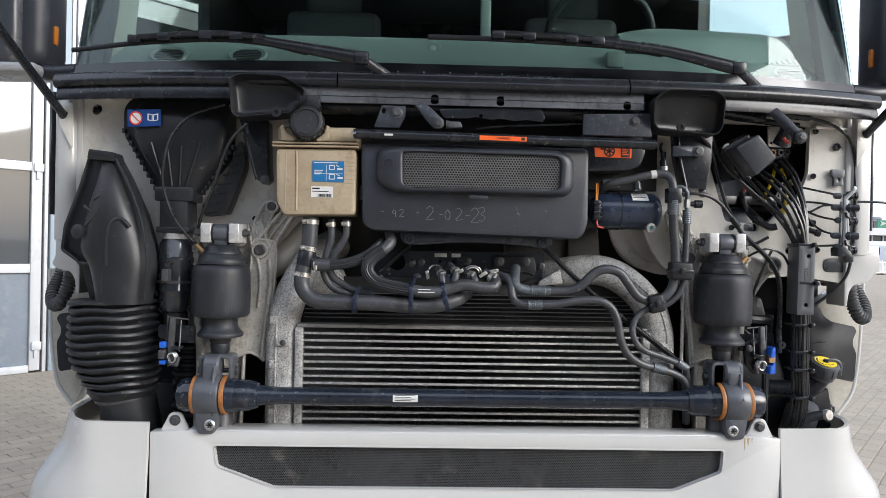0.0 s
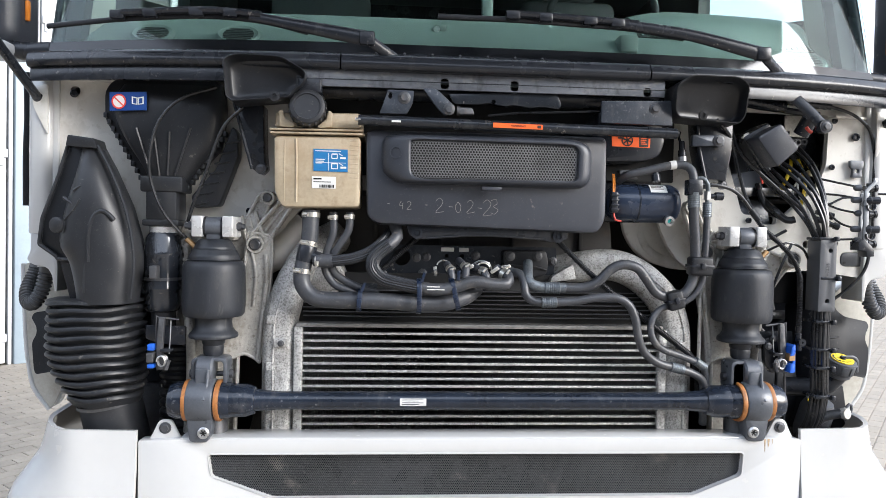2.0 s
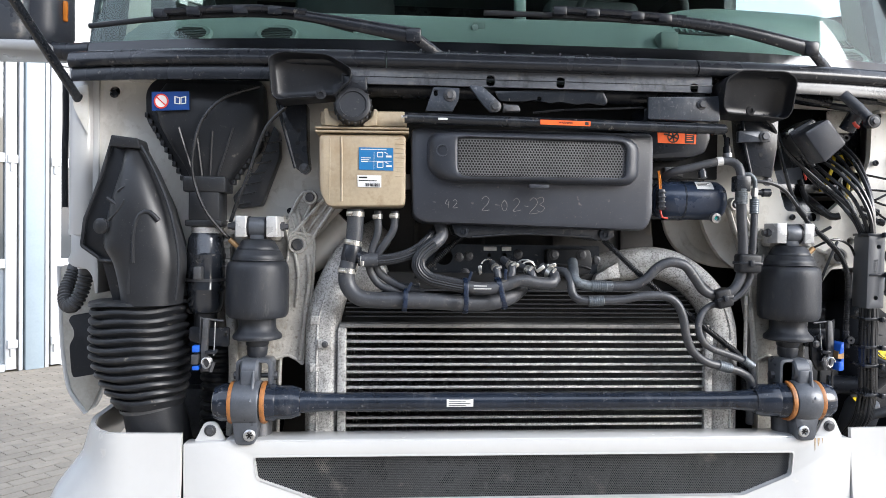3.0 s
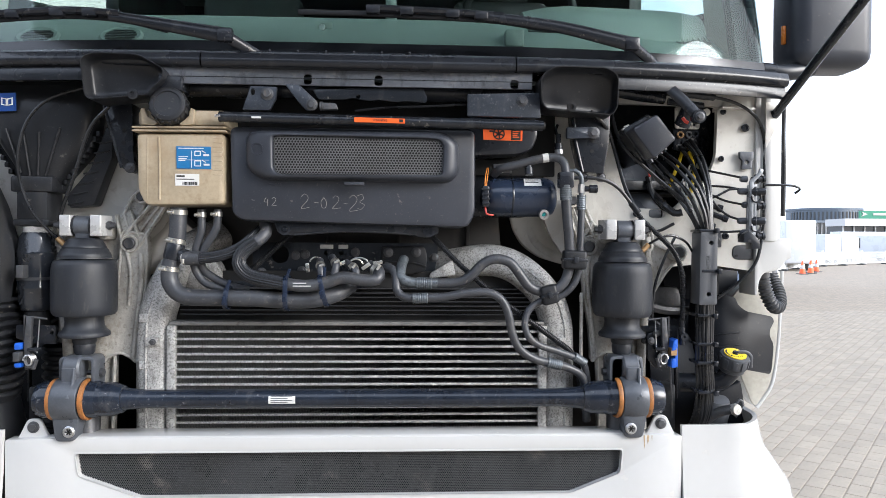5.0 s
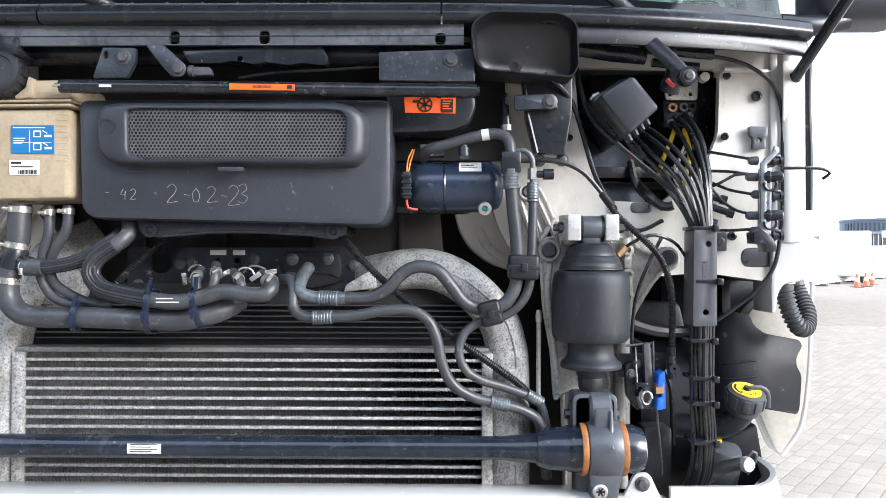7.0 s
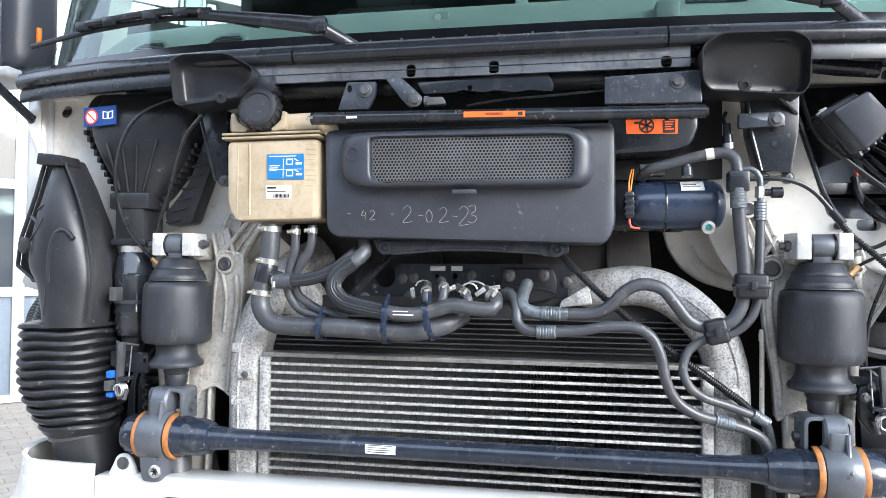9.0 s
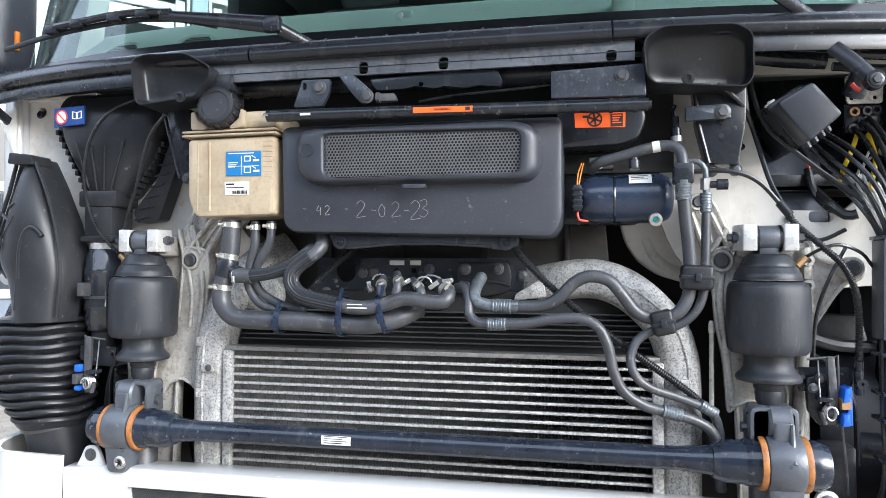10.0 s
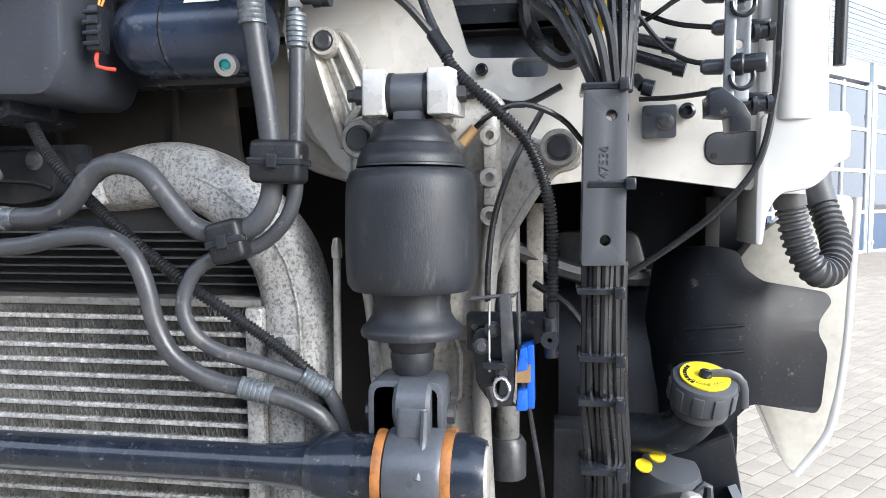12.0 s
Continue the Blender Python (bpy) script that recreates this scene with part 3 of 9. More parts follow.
MESH = rounded([(-0.205, 1.921), (0.227, 1.917), (0.241, 1.902), (0.238, 1.822), (-0.187, 1.819), (-0.203, 1.832)], 0.012)


def even(loop, n, c):
    """n points evenly turned round c on a closed outline."""
    out = []
    for i in range(n):
        a = 2 * math.pi * i / n
        d, best = Vector((math.cos(a) * 2.2, math.sin(a))).normalized(), None
        for k in range(len(loop)):
            p, q = Vector(loop[k - 1]) - c, Vector(loop[k]) - c
            e = q - p
            den = d.x * e.y - d.y * e.x
            if abs(den) > 1e-9:
                t, u = (p.x * e.y - p.y * e.x) / den, (p.x * d.y - p.y * d.x) / den
                if t > 0 and -1e-6 <= u <= 1 + 1e-6 and (best is None or t > best):
                    best = t
        out.append(c + d * best)
    return out


mc = Vector((sum(p[0] for p in MESH) / len(MESH), sum(p[1] for p in MESH) / len(MESH)))
wide = rounded([(-0.283, 1.936), (0.242, 1.939), (0.285, 1.911), (0.283, 1.827), (0.261, 1.804), (-0.239, 1.806), (-0.281, 1.837)], 0.035)
ra, rb = even(wide, 96, mc), even(MESH, 96, mc)
sur = bmesh.new()
rows = []
for t, y in ((0.0, 1.957), (0.04, 1.948), (0.12, 1.936), (0.25, 1.927), (0.45, 1.921), (0.7, 1.918), (0.9, 1.9175), (0.97, 1.919), (1.0, 1.922), (1.0, 1.950)):
    rows.append([sur.verts.new((p.x + (q.x - p.x) * t, y, p.y + (q.y - p.y) * t)) for p, q in zip(ra, rb)])
for r0, r1 in zip(rows, rows[1:]):
    for k in range(96):
        sur.faces.new((r0[k - 1], r0[k], r1[k], r1[k - 1]))
bmesh.ops.recalc_face_normals(sur, faces=sur.faces[:])
part("grille_surround", sur, grain_plastic, cover, smooth=60)

prop = thing("hood_rod", (0.077, 1.930, 1.963), "black steel rod across the filter cover", "rod")
part("rod", tube([(-0.342, 1.925, 1.967), (0.503, 1.920, 1.955)], 0.0140, 16, straight=True), black_gloss, prop)
for x in (0.428, 0.476):
    part("end_band", band((x, 1.9204, 1.967 - 0.0142 * (x + 0.342)), (1, 0, -0.014), 0.0141, 0.008, 0.0016), black_gloss, prop)
part("end_plug", lathe([(0, 0), (0.009, 0), (0.009, 0.006), (0, 0.006)], (0.503, 1.920, 1.955), (1, 0, 0), 14), dark_core, prop)

# ---- receiver and box behind
receiver = thing("receiver_drier", (0.473, 2.050, 1.717), "dark blue painted cylinder with a paper label", "receiver drier")
part("vessel", lathe([(0, -0.109), (0.018, -0.108), (0.034, -0.102), (0.047, -0.089), (0.0535, -0.072), (0.055, -0.055), (0.055, 0.068), (0.0535, 0.082), (0.046, 0.096), (0.030, 0.104), (0, 0.106)], (0.460, 2.050, 1.774), (1, 0, 0), 40), surface("receiver_blue", (0.018, 0.028, 0.052), 0.28, 0, 0.2, 8, 100, 0.05, DUST, 0.08, 30, coat=0.15), receiver)
blackbox = thing("air_box", (0.418, 2.060, 1.900), "black plastic air box behind the filter cover", "air box")
part("box", plate(rounded([(0.313, 2.026), (0.493, 2.038), (0.506, 1.943), (0.491, 1.904), (0.453, 1.889), (0.313, 1.883)], 0.012), 2.0, 2.14, (), 0.012), black_plastic, blackbox)



# ---- hoses and pipes
def on(points, f):
    """A place and direction on the smooth curve through points, at the share f of its length."""
    path = glide(points)
    i = min(max(1, int(f * (len(path) - 1))), len(path) - 2)
    return path[i], (path[i + 1] - path[i - 1]).normalized()


braid = surface("ribbed_sleeve", (0.014, 0.0155, 0.019), 0.38, 0, 0.5, 12, 300, 0.6, DUST, 0.1, 40)
tie_blue = surface("dark_blue_tie", (0.010, 0.017, 0.036), 0.3, 0, 0.2, 20, 200, 0.1)
ac_metal = surface("bluish_alloy_pipe", (0.125, 0.142, 0.156), 0.38, 0.45, 0.4, 30, 300, 0.6, (0.045, 0.045, 0.047), 0.42, 110, stain=(0.23, 0.24, 0.25), stain_amount=0.35, stain_scale=70)
print_white = surface("white_print", (0.62, 0.62, 0.60), 0.6, 0, 0.1, 60, 300, 0.0)


def hose(name, label, pts, r, material, category="hose", clamps=(), crimps=(), ribs=None, n=14, sub="hose", straight=False, flute=0.0):
    th = thing(name, pts[0], label, category)
    body = part(sub, tube(pts, r, n, ribs=ribs, straight=straight, flute=flute), material, th)
    for f in clamps:
        p, d = on(pts, f)
        c = part("clamp", band(p, d, r + 0.0004, 0.013, 0.0018), clamp_steel, th, "steel worm clamp")
        side = d.cross(Vector((0, -1, 0))).normalized()
        scr = p + Vector((0, -1, 0)) * (r + 0.004) + side * r * 0.5
        part("clamp_screw", join(lathe([(0, -0.006), (0.004, -0.006), (0.004, 0.006), (0, 0.006)], scr, side, 10), lathe([(0, 0.006), (0.005, 0.006), (0.005, 0.009), (0, 0.009)], scr, side, 6)), clamp_steel, c)
    for f in crimps:
        p, d = on(pts, f)
        prof = [(r, -0.02)]
        for i in range(7):
            prof += [(r + 0.0028, -0.0195 + i * 0.006), (r + 0.0030, -0.0160 + i * 0.006), (r + 0.0020, -0.0148 + i * 0.006)]
        part("crimp_collar", lathe(prof + [(r, 0.022)], p, d, 20), ac_metal, th, "crimped metal collar")
    return th


H1 = [(-0.468, 1.995, 1.733), (-0.471, 1.995, 1.661), (-0.479, 1.993, 1.615), (-0.489, 1.990, 1.569), (-0.486, 1.988, 1.530), (-0.456, 1.985, 1.499), (-0.402, 1.985, 1.492), (-0.334, 1.985, 1.492), (-0.252, 1.985, 1.490), (-0.178, 1.990, 1.485), (-0.105, 2.000, 1.487), (-0.047, 2.015, 1.502), (-0.011, 2.050, 1.524)]
h1 = hose("coolant_hose", "thick grey rubber coolant hose bent below the tank", H1, 0.0225, hose_rubber, clamps=(0.02, 0.135, 0.235), n=18)
pj, dj = on(H1, 0.18)
part("tee_piece", join(lathe([(0.0235, -0.022), (0.025, -0.018), (0.025, 0.018), (0.0235, 0.022)], pj, dj, 20), tube([pj, (-0.427, 1.985, 1.598)], 0.017, 14, straight=True)), black_plastic, h1, "black plastic tee")
H2 = [(-0.459, 1.985, 1.598), (-0.409, 1.982, 1.598), (-0.353, 1.985, 1.606), (-0.305, 1.990, 1.626), (-0.269, 2.000, 1.657), (-0.258, 2.030, 1.676)]
h2 = hose("heater_hose", "dark ribbed heater hose with a rubber sleeve", H2, 0.0145, braid, clamps=(0.03,), n=32, flute=0.05)
part("sleeve", tube([(-0.450, 1.984, 1.598), (-0.431, 1.983, 1.598), (-0.407, 1.982, 1.598)], 0.0185, 16), hose_rubber, h2, "grey rubber end sleeve")
H3 = [(-0.244, 2.020, 1.702), (-0.236, 1.995, 1.667), (-0.258, 1.980, 1.643), (-0.290, 1.972, 1.617), (-0.301, 1.968, 1.586), (-0.277, 1.966, 1.555), (-0.229, 1.965, 1.541), (-0.173, 1.965, 1.531), (-0.123, 1.966, 1.526), (-0.074, 1.970, 1.534), (-0.026, 1.975, 1.548), (0.030, 1.980, 1.541), (0.064, 1.985, 1.543), (0.070, 2.000, 1.561), (0.041, 2.030, 1.579)]
h3 = hose("radiator_hose", "grey rubber coolant hose curling out under the cover", H3, 0.0165, hose_rubber, clamps=(0.955,), n=16)
part("ribbed_guard", tube(H3[2:8], 0.0178, 36, flute=0.045), braid, h3, "black ribbed hose guard")
for k in range(2):
    part("hose_print", box(H3[7][0] + 0.018, H3[7][0] + 0.053 + 0.012 * k, 1.9475, 1.9485, H3[7][2] + 0.002 - 0.0075 * k, H3[7][2] + 0.0045 - 0.0075 * k, 0), print_white, h3, "faint white printed bars")
for nm, pts in (("vent_hose", [(-0.409, 2.000, 1.729), (-0.409, 2.000, 1.672), (-0.423, 2.005, 1.630), (-0.431, 2.010, 1.578), (-0.407, 2.012, 1.535), (-0.373, 2.012, 1.519), (-0.346, 2.020, 1.510)]),
                ("vent_hose", [(-0.364, 1.995, 1.729), (-0.367, 1.995, 1.681), (-0.391, 2.000, 1.642), (-0.411, 2.010, 1.608), (-0.408, 2.015, 1.568), (-0.371, 2.012, 1.540), (-0.324, 2.012, 1.520), (-0.285, 2.020, 1.510)])):
    hose(nm, "thin grey rubber vent hose from the coolant tank", pts, 0.0105, hose_rubber, clamps=(0.05,))
for pts in ([(-0.085, 1.985, 1.553), (-0.088, 1.990, 1.574), (-0.095, 2.040, 1.591)], [(-0.051, 1.985, 1.557), (-0.046, 1.990, 1.582), (-0.063, 2.040, 1.602)], [(0.011, 1.985, 1.549), (0.005, 1.990, 1.570), (-0.023, 2.030, 1.587)]):
    hose("hose_stub", "short grey rubber hose stub with a pale spring clip", pts, 0.0105, hose_rubber, clamps=(0.6,))


def hose_tie(at, w, h, lean=0.0, name="hose_tie"):
    """A dark strap round one or two hoses, with its buckle."""
    th = thing(name, at, "dark blue plastic strap holding the hoses together", "cable tie", "hose straps")
    o, i = rounded([(-w / 2, -h / 2), (w / 2, -h / 2), (w / 2, h / 2), (-w / 2, h / 2)], w * 0.48), rounded([(-w / 2 + 0.003, -h / 2 + 0.003), (w / 2 - 0.003, -h / 2 + 0.003), (w / 2 - 0.003, h / 2 - 0.003), (-w / 2 + 0.003, h / 2 - 0.003)], w * 0.46)
    m = Matrix.Translation(at) @ Matrix.Rotation(radians(lean), 4, "Y") @ Matrix.Rotation(radians(90), 4, "Z")
    part("strap", moved(plate(o, -0.0065, 0.0065, [i], 0.0008), m), tie_blue, th)
    part("tail", moved(box(-0.004, 0.004, -0.0015, 0.0015, -0.003, 0.024, 0.0006), Matrix.Translation(Vector(at) + Vector((0.006, -w / 2 - 0.006, h * 0.5 - 0.004))) @ Matrix.Rotation(radians(lean + 18), 4, "Y")), tie_blue, th)
    part("buckle", moved(box(-0.011, 0.011, -0.007, 0.007, -0.006, 0.006, 0.001), Matrix.Translation(Vector(at) + Vector((0, -w / 2 - 0.003, -h * 0.1))) @ Matrix.Rotation(radians(lean), 4, "Y") @ Matrix.Rotation(radians(90), 4, "Y")), tie_blue, th)


hose_tie((-0.334, 1.985, 1.493), 0.058, 0.062, 5)
hose_tie((-0.175, 1.978, 1.506), 0.068, 0.096, 0)
hose_tie((-0.078, 1.985, 1.513), 0.066, 0.092, -14)

A1 = [(0.137, 2.060, 1.597), (0.130, 2.020, 1.574), (0.130, 2.000, 1.548), (0.158, 1.995, 1.535), (0.230, 1.990, 1.533), (0.283, 1.985, 1.536), (0.318, 1.980, 1.553), (0.350, 1.975, 1.586), (0.382, 1.972, 1.601), (0.424, 1.972, 1.593), (0.452, 1.975, 1.562), (0.483, 1.980, 1.524), (0.524, 1.985, 1.511), (0.565, 1.985, 1.524), (0.587, 1.985, 1.558), (0.591, 1.980, 1.605), (0.588, 1.975, 1.663), (0.581, 1.970, 1.723), (0.576, 1.965, 1.782), (0.576, 1.965, 1.806)]
a1 = hose("air_conditioning_hose", "grey rubber air conditioning hose looping over the cooler", A1, 0.0135, hose_rubber, crimps=(0.165, 0.975))
part("alloy_end", tube(A1[:5], 0.0142, 14), ac_metal, a1, "bluish alloy pipe end")
A2 = [(0.080, 2.050, 1.572), (0.107, 2.020, 1.569), (0.117, 2.000, 1.544), (0.119, 1.990, 1.515), (0.141, 1.985, 1.495), (0.197, 1.980, 1.494), (0.255, 1.978, 1.498), (0.307, 1.975, 1.508), (0.364, 1.972, 1.510), (0.401, 1.972, 1.493), (0.422, 1.972, 1.454), (0.435, 1.975, 1.395), (0.458, 1.980, 1.353), (0.501, 1.990, 1.325), (0.554, 2.000, 1.311), (0.609, 2.010, 1.293), (0.641, 2.020, 1.268), (0.653, 2.040, 1.214), (0.663, 2.060, 1.137)]
a2 = hose("air_conditioning_hose", "grey rubber air conditioning hose hanging over the cooler", A2, 0.0115, hose_rubber, crimps=(0.185, 0.745))
part("alloy_end", tube(A2[:6], 0.0085, 12), ac_metal, a2, "bluish alloy pipe end")
A3 = [(0.624, 1.985, 1.772), (0.624, 1.985, 1.712), (0.621, 1.985, 1.620), (0.616, 1.988, 1.557), (0.597, 1.990, 1.521), (0.563, 1.992, 1.496), (0.517, 1.990, 1.486), (0.482, 1.985, 1.463), (0.469, 1.980, 1.424), (0.481, 1.980, 1.388), (0.511, 1.988, 1.364), (0.560, 2.000, 1.347), (0.603, 2.010, 1.331), (0.640, 2.020, 1.311), (0.657, 2.035, 1.266), (0.666, 2.050, 1.192)]
hose("air_conditioning_hose", "thin grey rubber air conditioning hose in a loop", A3, 0.0095, hose_rubber, crimps=(0.035, 0.815))
C1 = [(0.215, 2.040, 1.663), (0.252, 2.020, 1.624), (0.304, 2.010, 1.573), (0.387, 2.005, 1.502), (0.470, 2.005, 1.441), (0.562, 2.020, 1.375), (0.607, 2.025, 1.340), (0.630, 2.040, 1.303), (0.646, 2.060, 1.227)]
hose("corrugated_conduit", "black corrugated cable conduit slanting across the cooler", C1, 0.0075, rubber, "conduit", ribs=(0.005, 0.0022))
C2 = [(-0.179, 2.060, 1.663), (-0.222, 2.050, 1.625), (-0.279, 2.050, 1.570), (-0.303, 2.060, 1.544)]
hose("corrugated_conduit", "black corrugated cable conduit behind the coolant hoses", C2, 0.0075, rubber, "conduit", ribs=(0.005, 0.0022))
for at, lean, w in (((0.603, 1.975, 1.600), 2, 0.064), ((0.535, 1.980, 1.504), -14, 0.046)):
    th = thing("hose_saddle", at, "black rubber saddle clamp joining two hoses", "hose clamp", "hose saddles")
    m = Matrix.Translation(at) @ Matrix.Rotation(radians(lean), 4, "Y")
    part("block", moved(box(-w / 2, w / 2, -0.020, 0.020, -0.026, 0.026, 0.008, 3), m), rubber, th)
    part("strap", moved(box(-w / 2 - 0.001, w / 2 + 0.001, -0.0215, 0.0215, -0.004, 0.004, 0.0015), m), black_plastic, th)
    part("buckle", moved(box(-0.006, 0.006, -0.027, -0.02, -0.008, 0.008, 0.001), m), black_plastic, th)

# refrigerant line over the receiver
L1 = [(0.389, 2.040, 1.837), (0.405, 2.010, 1.851), (0.447, 2.000, 1.861), (0.508, 1.990, 1.876), (0.551, 1.985, 1.880), (0.572, 1.975, 1.865), (0.577, 1.968, 1.830), (0.577, 1.965, 1.804)]
l1 = hose("refrigerant_pipe", "grey sleeved refrigerant pipe above the receiver", L1, 0.0115, hose_rubber)
part("metal_bend", tube(L1[4:], 0.0095, 14), ac_metal, l1, "bare metal bend")
part("foil_label", lathe([(0.0118, -0.008), (0.0122, -0.008), (0.0122, 0.008), (0.0118, 0.008)], *on(L1, 0.58), n=20), print_white, l1, "white paper sleeve")
part("pipe_bracket", box(0.556, 0.596, 1.95, 1.985, 1.795, 1.838, 0.004), black_plastic, l1, "black pipe bracket")
part("valve_block", plate(rounded([(0.383, 1.864), (0.430, 1.867), (0.438, 1.839), (0.388, 1.838)], 0.004), 2.02, 2.05, (), 0.004), dark_steel, l1, "dark metal valve block")
part("valve_bolt", bolt((0.404, 2.020, 1.850), 0.008), steel, l1)
part("port_stub", lathe([(0, 0), (0.009, 0), (0.009, 0.012), (0.012, 0.014), (0.012, 0.032), (0, 0.034)], (0.479, 2.000, 1.864), (0.05, -0.2, -1), 14), black_plastic, l1, "black capped port")
part("pressure_switch", join(lathe([(0, 0), (0.011, 0), (0.011, 0.02), (0.008, 0.022), (0.008, 0.045), (0.005, 0.047), (0, 0.047)], (0.572, 2.040, 1.907), (-0.05, 0, 1), 14), tube([(0.570, 2.040, 1.941), (0.565, 2.050, 1.965), (0.572, 2.060, 1.982)], 0.004, 8)), black_plastic, l1, "black pressure switch")
part("switch_collar", lathe([(0.006, 0), (0.0125, 0), (0.0125, 0.012), (0.006, 0.012)], (0.573, 2.040, 1.897), (-0.05, 0, 1), 14), steel, l1)
L2 = [(0.586, 1.985, 1.842), (0.606, 1.980, 1.844), (0.622, 1.980, 1.827), (0.623, 1.983, 1.796), (0.624, 1.985, 1.760)]
l2 = hose("refrigerant_pipe", "thin bent metal refrigerant pipe", L2, 0.0062, ac_metal)
part("hex_fitting", lathe([(0.006, -0.012), (0.0105, -0.012), (0.0105, 0.012), (0.006, 0.012)], *on(L2, 0.75), n=6), steel, l2)
plug = thing("service_port", (0.642, 1.985, 1.795), "black capped service port on the refrigerant pipe", "valve")
part("cap", lathe([(0, -0.018), (0.0075, -0.018), (0.0075, -0.004), (0.0115, -0.003), (0.0115, 0.018), (0, 0.018)], (0.649, 1.985, 1.795), (1, 0, 0), 12), black_plastic, plug)
part("stem", tube([(0.623, 1.983, 1.795), (0.649, 1.985, 1.795)], 0.004, 8, straight=True), steel, plug)

# ---- brackets that carry the springs
BR = [(0.604, 1.771), (0.629, 1.787), (0.646, 1.768), (0.676, 1.702), (0.716, 1.679), (0.794, 1.695), (0.831, 1.698), (0.850, 1.680), (0.860, 1.644), (0.905, 1.625), (0.935, 1.639), (0.957, 1.621), (0.947, 1.598), (0.921, 1.593), (0.895, 1.563), (0.857, 1.501), (0.834, 1.442), (0.825, 1.363), (0.816, 1.233), (0.822, 1.118), (0.80, 1.06), (0.70, 1.06), (0.691, 1.391), (0.689, 1.519), (0.686, 1.590), (0.657, 1.612), (0.643, 1.645), (0.634, 1.692)]

LEG = [(-0.668, 1.672), (-0.602, 1.662), (-0.598, 1.608), (-0.605, 1.500), (-0.622, 1.405), (-0.629, 1.300), (-0.640, 1.312), (-0.671, 1.329), (-0.711, 1.313), (-0.727, 1.284), (-0.748, 1.284), (-0.750, 1.345), (-0.722, 1.432), (-0.682, 1.492), (-0.672, 1.608)]


def spring_bracket(s):
    th = thing("spring_bracket", (s * 0.76, 2.12, 1.06), "sand-cast aluminium bracket carrying the cab air spring", "bracket", "spring brackets")
    fl = lambda pts: [(x * s, z) for x, z in pts]
    part("casting", plate(rounded(fl(BR), 0.01), 2.116, 2.14, (), 0.004), bracket_metal, th)
    rim = [(x * s, 2.106, z) for x, z in rounded(BR, 0.01)]
    part("raised_rim", tube(rim + rim[:1], 0.0055, 8, straight=True), bracket_metal, th)
    ribp = [(s * 0.835, 2.10, 1.665), (s * 0.838, 2.10, 1.60), (s * 0.838, 2.10, 1.53), (s * 0.832, 2.10, 1.45), (s * 0.822, 2.105, 1.30), (s * 0.83, 2.11, 1.10)]
    part("rib", tube(ribp, 0.013, 10), bracket_metal, th)
    part("leg", plate(rounded([(s * -x + (0.045 if s > 0 else 0), z) for x, z in LEG], 0.012), 2.092, 2.13, (), 0.008), bracket_metal, th)
    lo = [(s * -x + (0.045 if s > 0 else 0), 2.0925, z) for x, z in rounded(LEG, 0.012)]
    part("raised_rim", tube(lo + lo[:1], 0.0042, 8, straight=True), bracket_metal, th)
    part("pivot_post", lathe([(0, 0), (0.034, 0), (0.034, 0.14), (0.03, 0.15), (0, 0.15)], (s * 0.735, 2.03, 1.03), n=20), dark_steel, th, "rusty round post below the bar")
    off = 0.045 if s > 0 else 0.0
    for pts, w in (([(-0.617, 2.090, 1.608), (-0.612, 2.088, 1.551), (-0.618, 2.088, 1.478), (-0.630, 2.089, 1.377), (-0.636, 2.090, 1.315)], 0.0075), ([(-0.655, 2.088, 1.623), (-0.643, 2.090, 1.550), (-0.648, 2.090, 1.462)], 0.006)):
        part("rib", tube([(s * -q[0] + off, q[1], q[2]) for q in pts], w, 10), bracket_metal, th)
    for p0, p1, w0, w1 in (((0.645, 1.640), (0.560, 1.755), 0.026, 0.017), ((0.645, 1.645), (0.668, 1.722), 0.024, 0.020)) if s < 0 else (((0.660, 1.636), (0.606, 1.775), 0.026, 0.017), ((0.660, 1.645), (0.690, 1.700), 0.022, 0.018)):
        d = Vector((p1[0] - p0[0], p1[1] - p0[1])).normalized()
        nrm = Vector((-d.y, d.x))
        quad = [(p0[0] + nrm.x * w0, p0[1] + nrm.y * w0), (p1[0] + nrm.x * w1, p1[1] + nrm.y * w1), (p1[0] - nrm.x * w1, p1[1] - nrm.y * w1), (p0[0] - nrm.x * w0, p0[1] - nrm.y * w0)]
        arm = part("arm", plate(rounded(fl(quad), 0.005), 2.104, 2.124, (), 0.003), bracket_metal, th)
        for e0, e1 in ((quad[0], quad[1]), (quad[3], quad[2])):
            part("flange", tube([(s * e0[0], 2.098, e0[1]), (s * e1[0], 2.100, e1[1])], 0.0065, 8, straight=True, flat=1.6), bracket_metal, arm)
        part("web", tube([(s * p0[0], 2.102, p0[1]), (s * p1[0], 2.103, p1[1])], 0.004, 8, straight=True), bracket_metal, arm)
    for x, z, r in ((0.645 if s < 0 else 0.660, 1.636, 0.026), (0.925, 1.62, 0.025), (0.612, 1.768, 0.020)):
        b = part("boss", lathe([(0, 0), (r, 0), (r, 0.03), (r * 0.92, 0.034), (r * 0.72, 0.034), (r * 0.70, 0.030), (0, 0.030)], (s * x, 2.115, z), (0, -1, 0), 24), bracket_metal, th)
        part("bolt", lathe([(0, 0), (r * 0.62, 0), (r * 0.62, 0.006), (r * 0.5, 0.008), (0, 0.006)], (s * x, 2.085, z), (0, -1, 0), 18), dark_steel, b, "dark hexagon bolt")
    for z0, z1 in ((1.595, 1.626), (1.546, 1.571)):
        part("cast_pad", box(s * 0.836 - 0.0085, s * 0.836 + 0.0085, 2.082, 2.108, z0, z1, 0.003), bracket_metal, th)
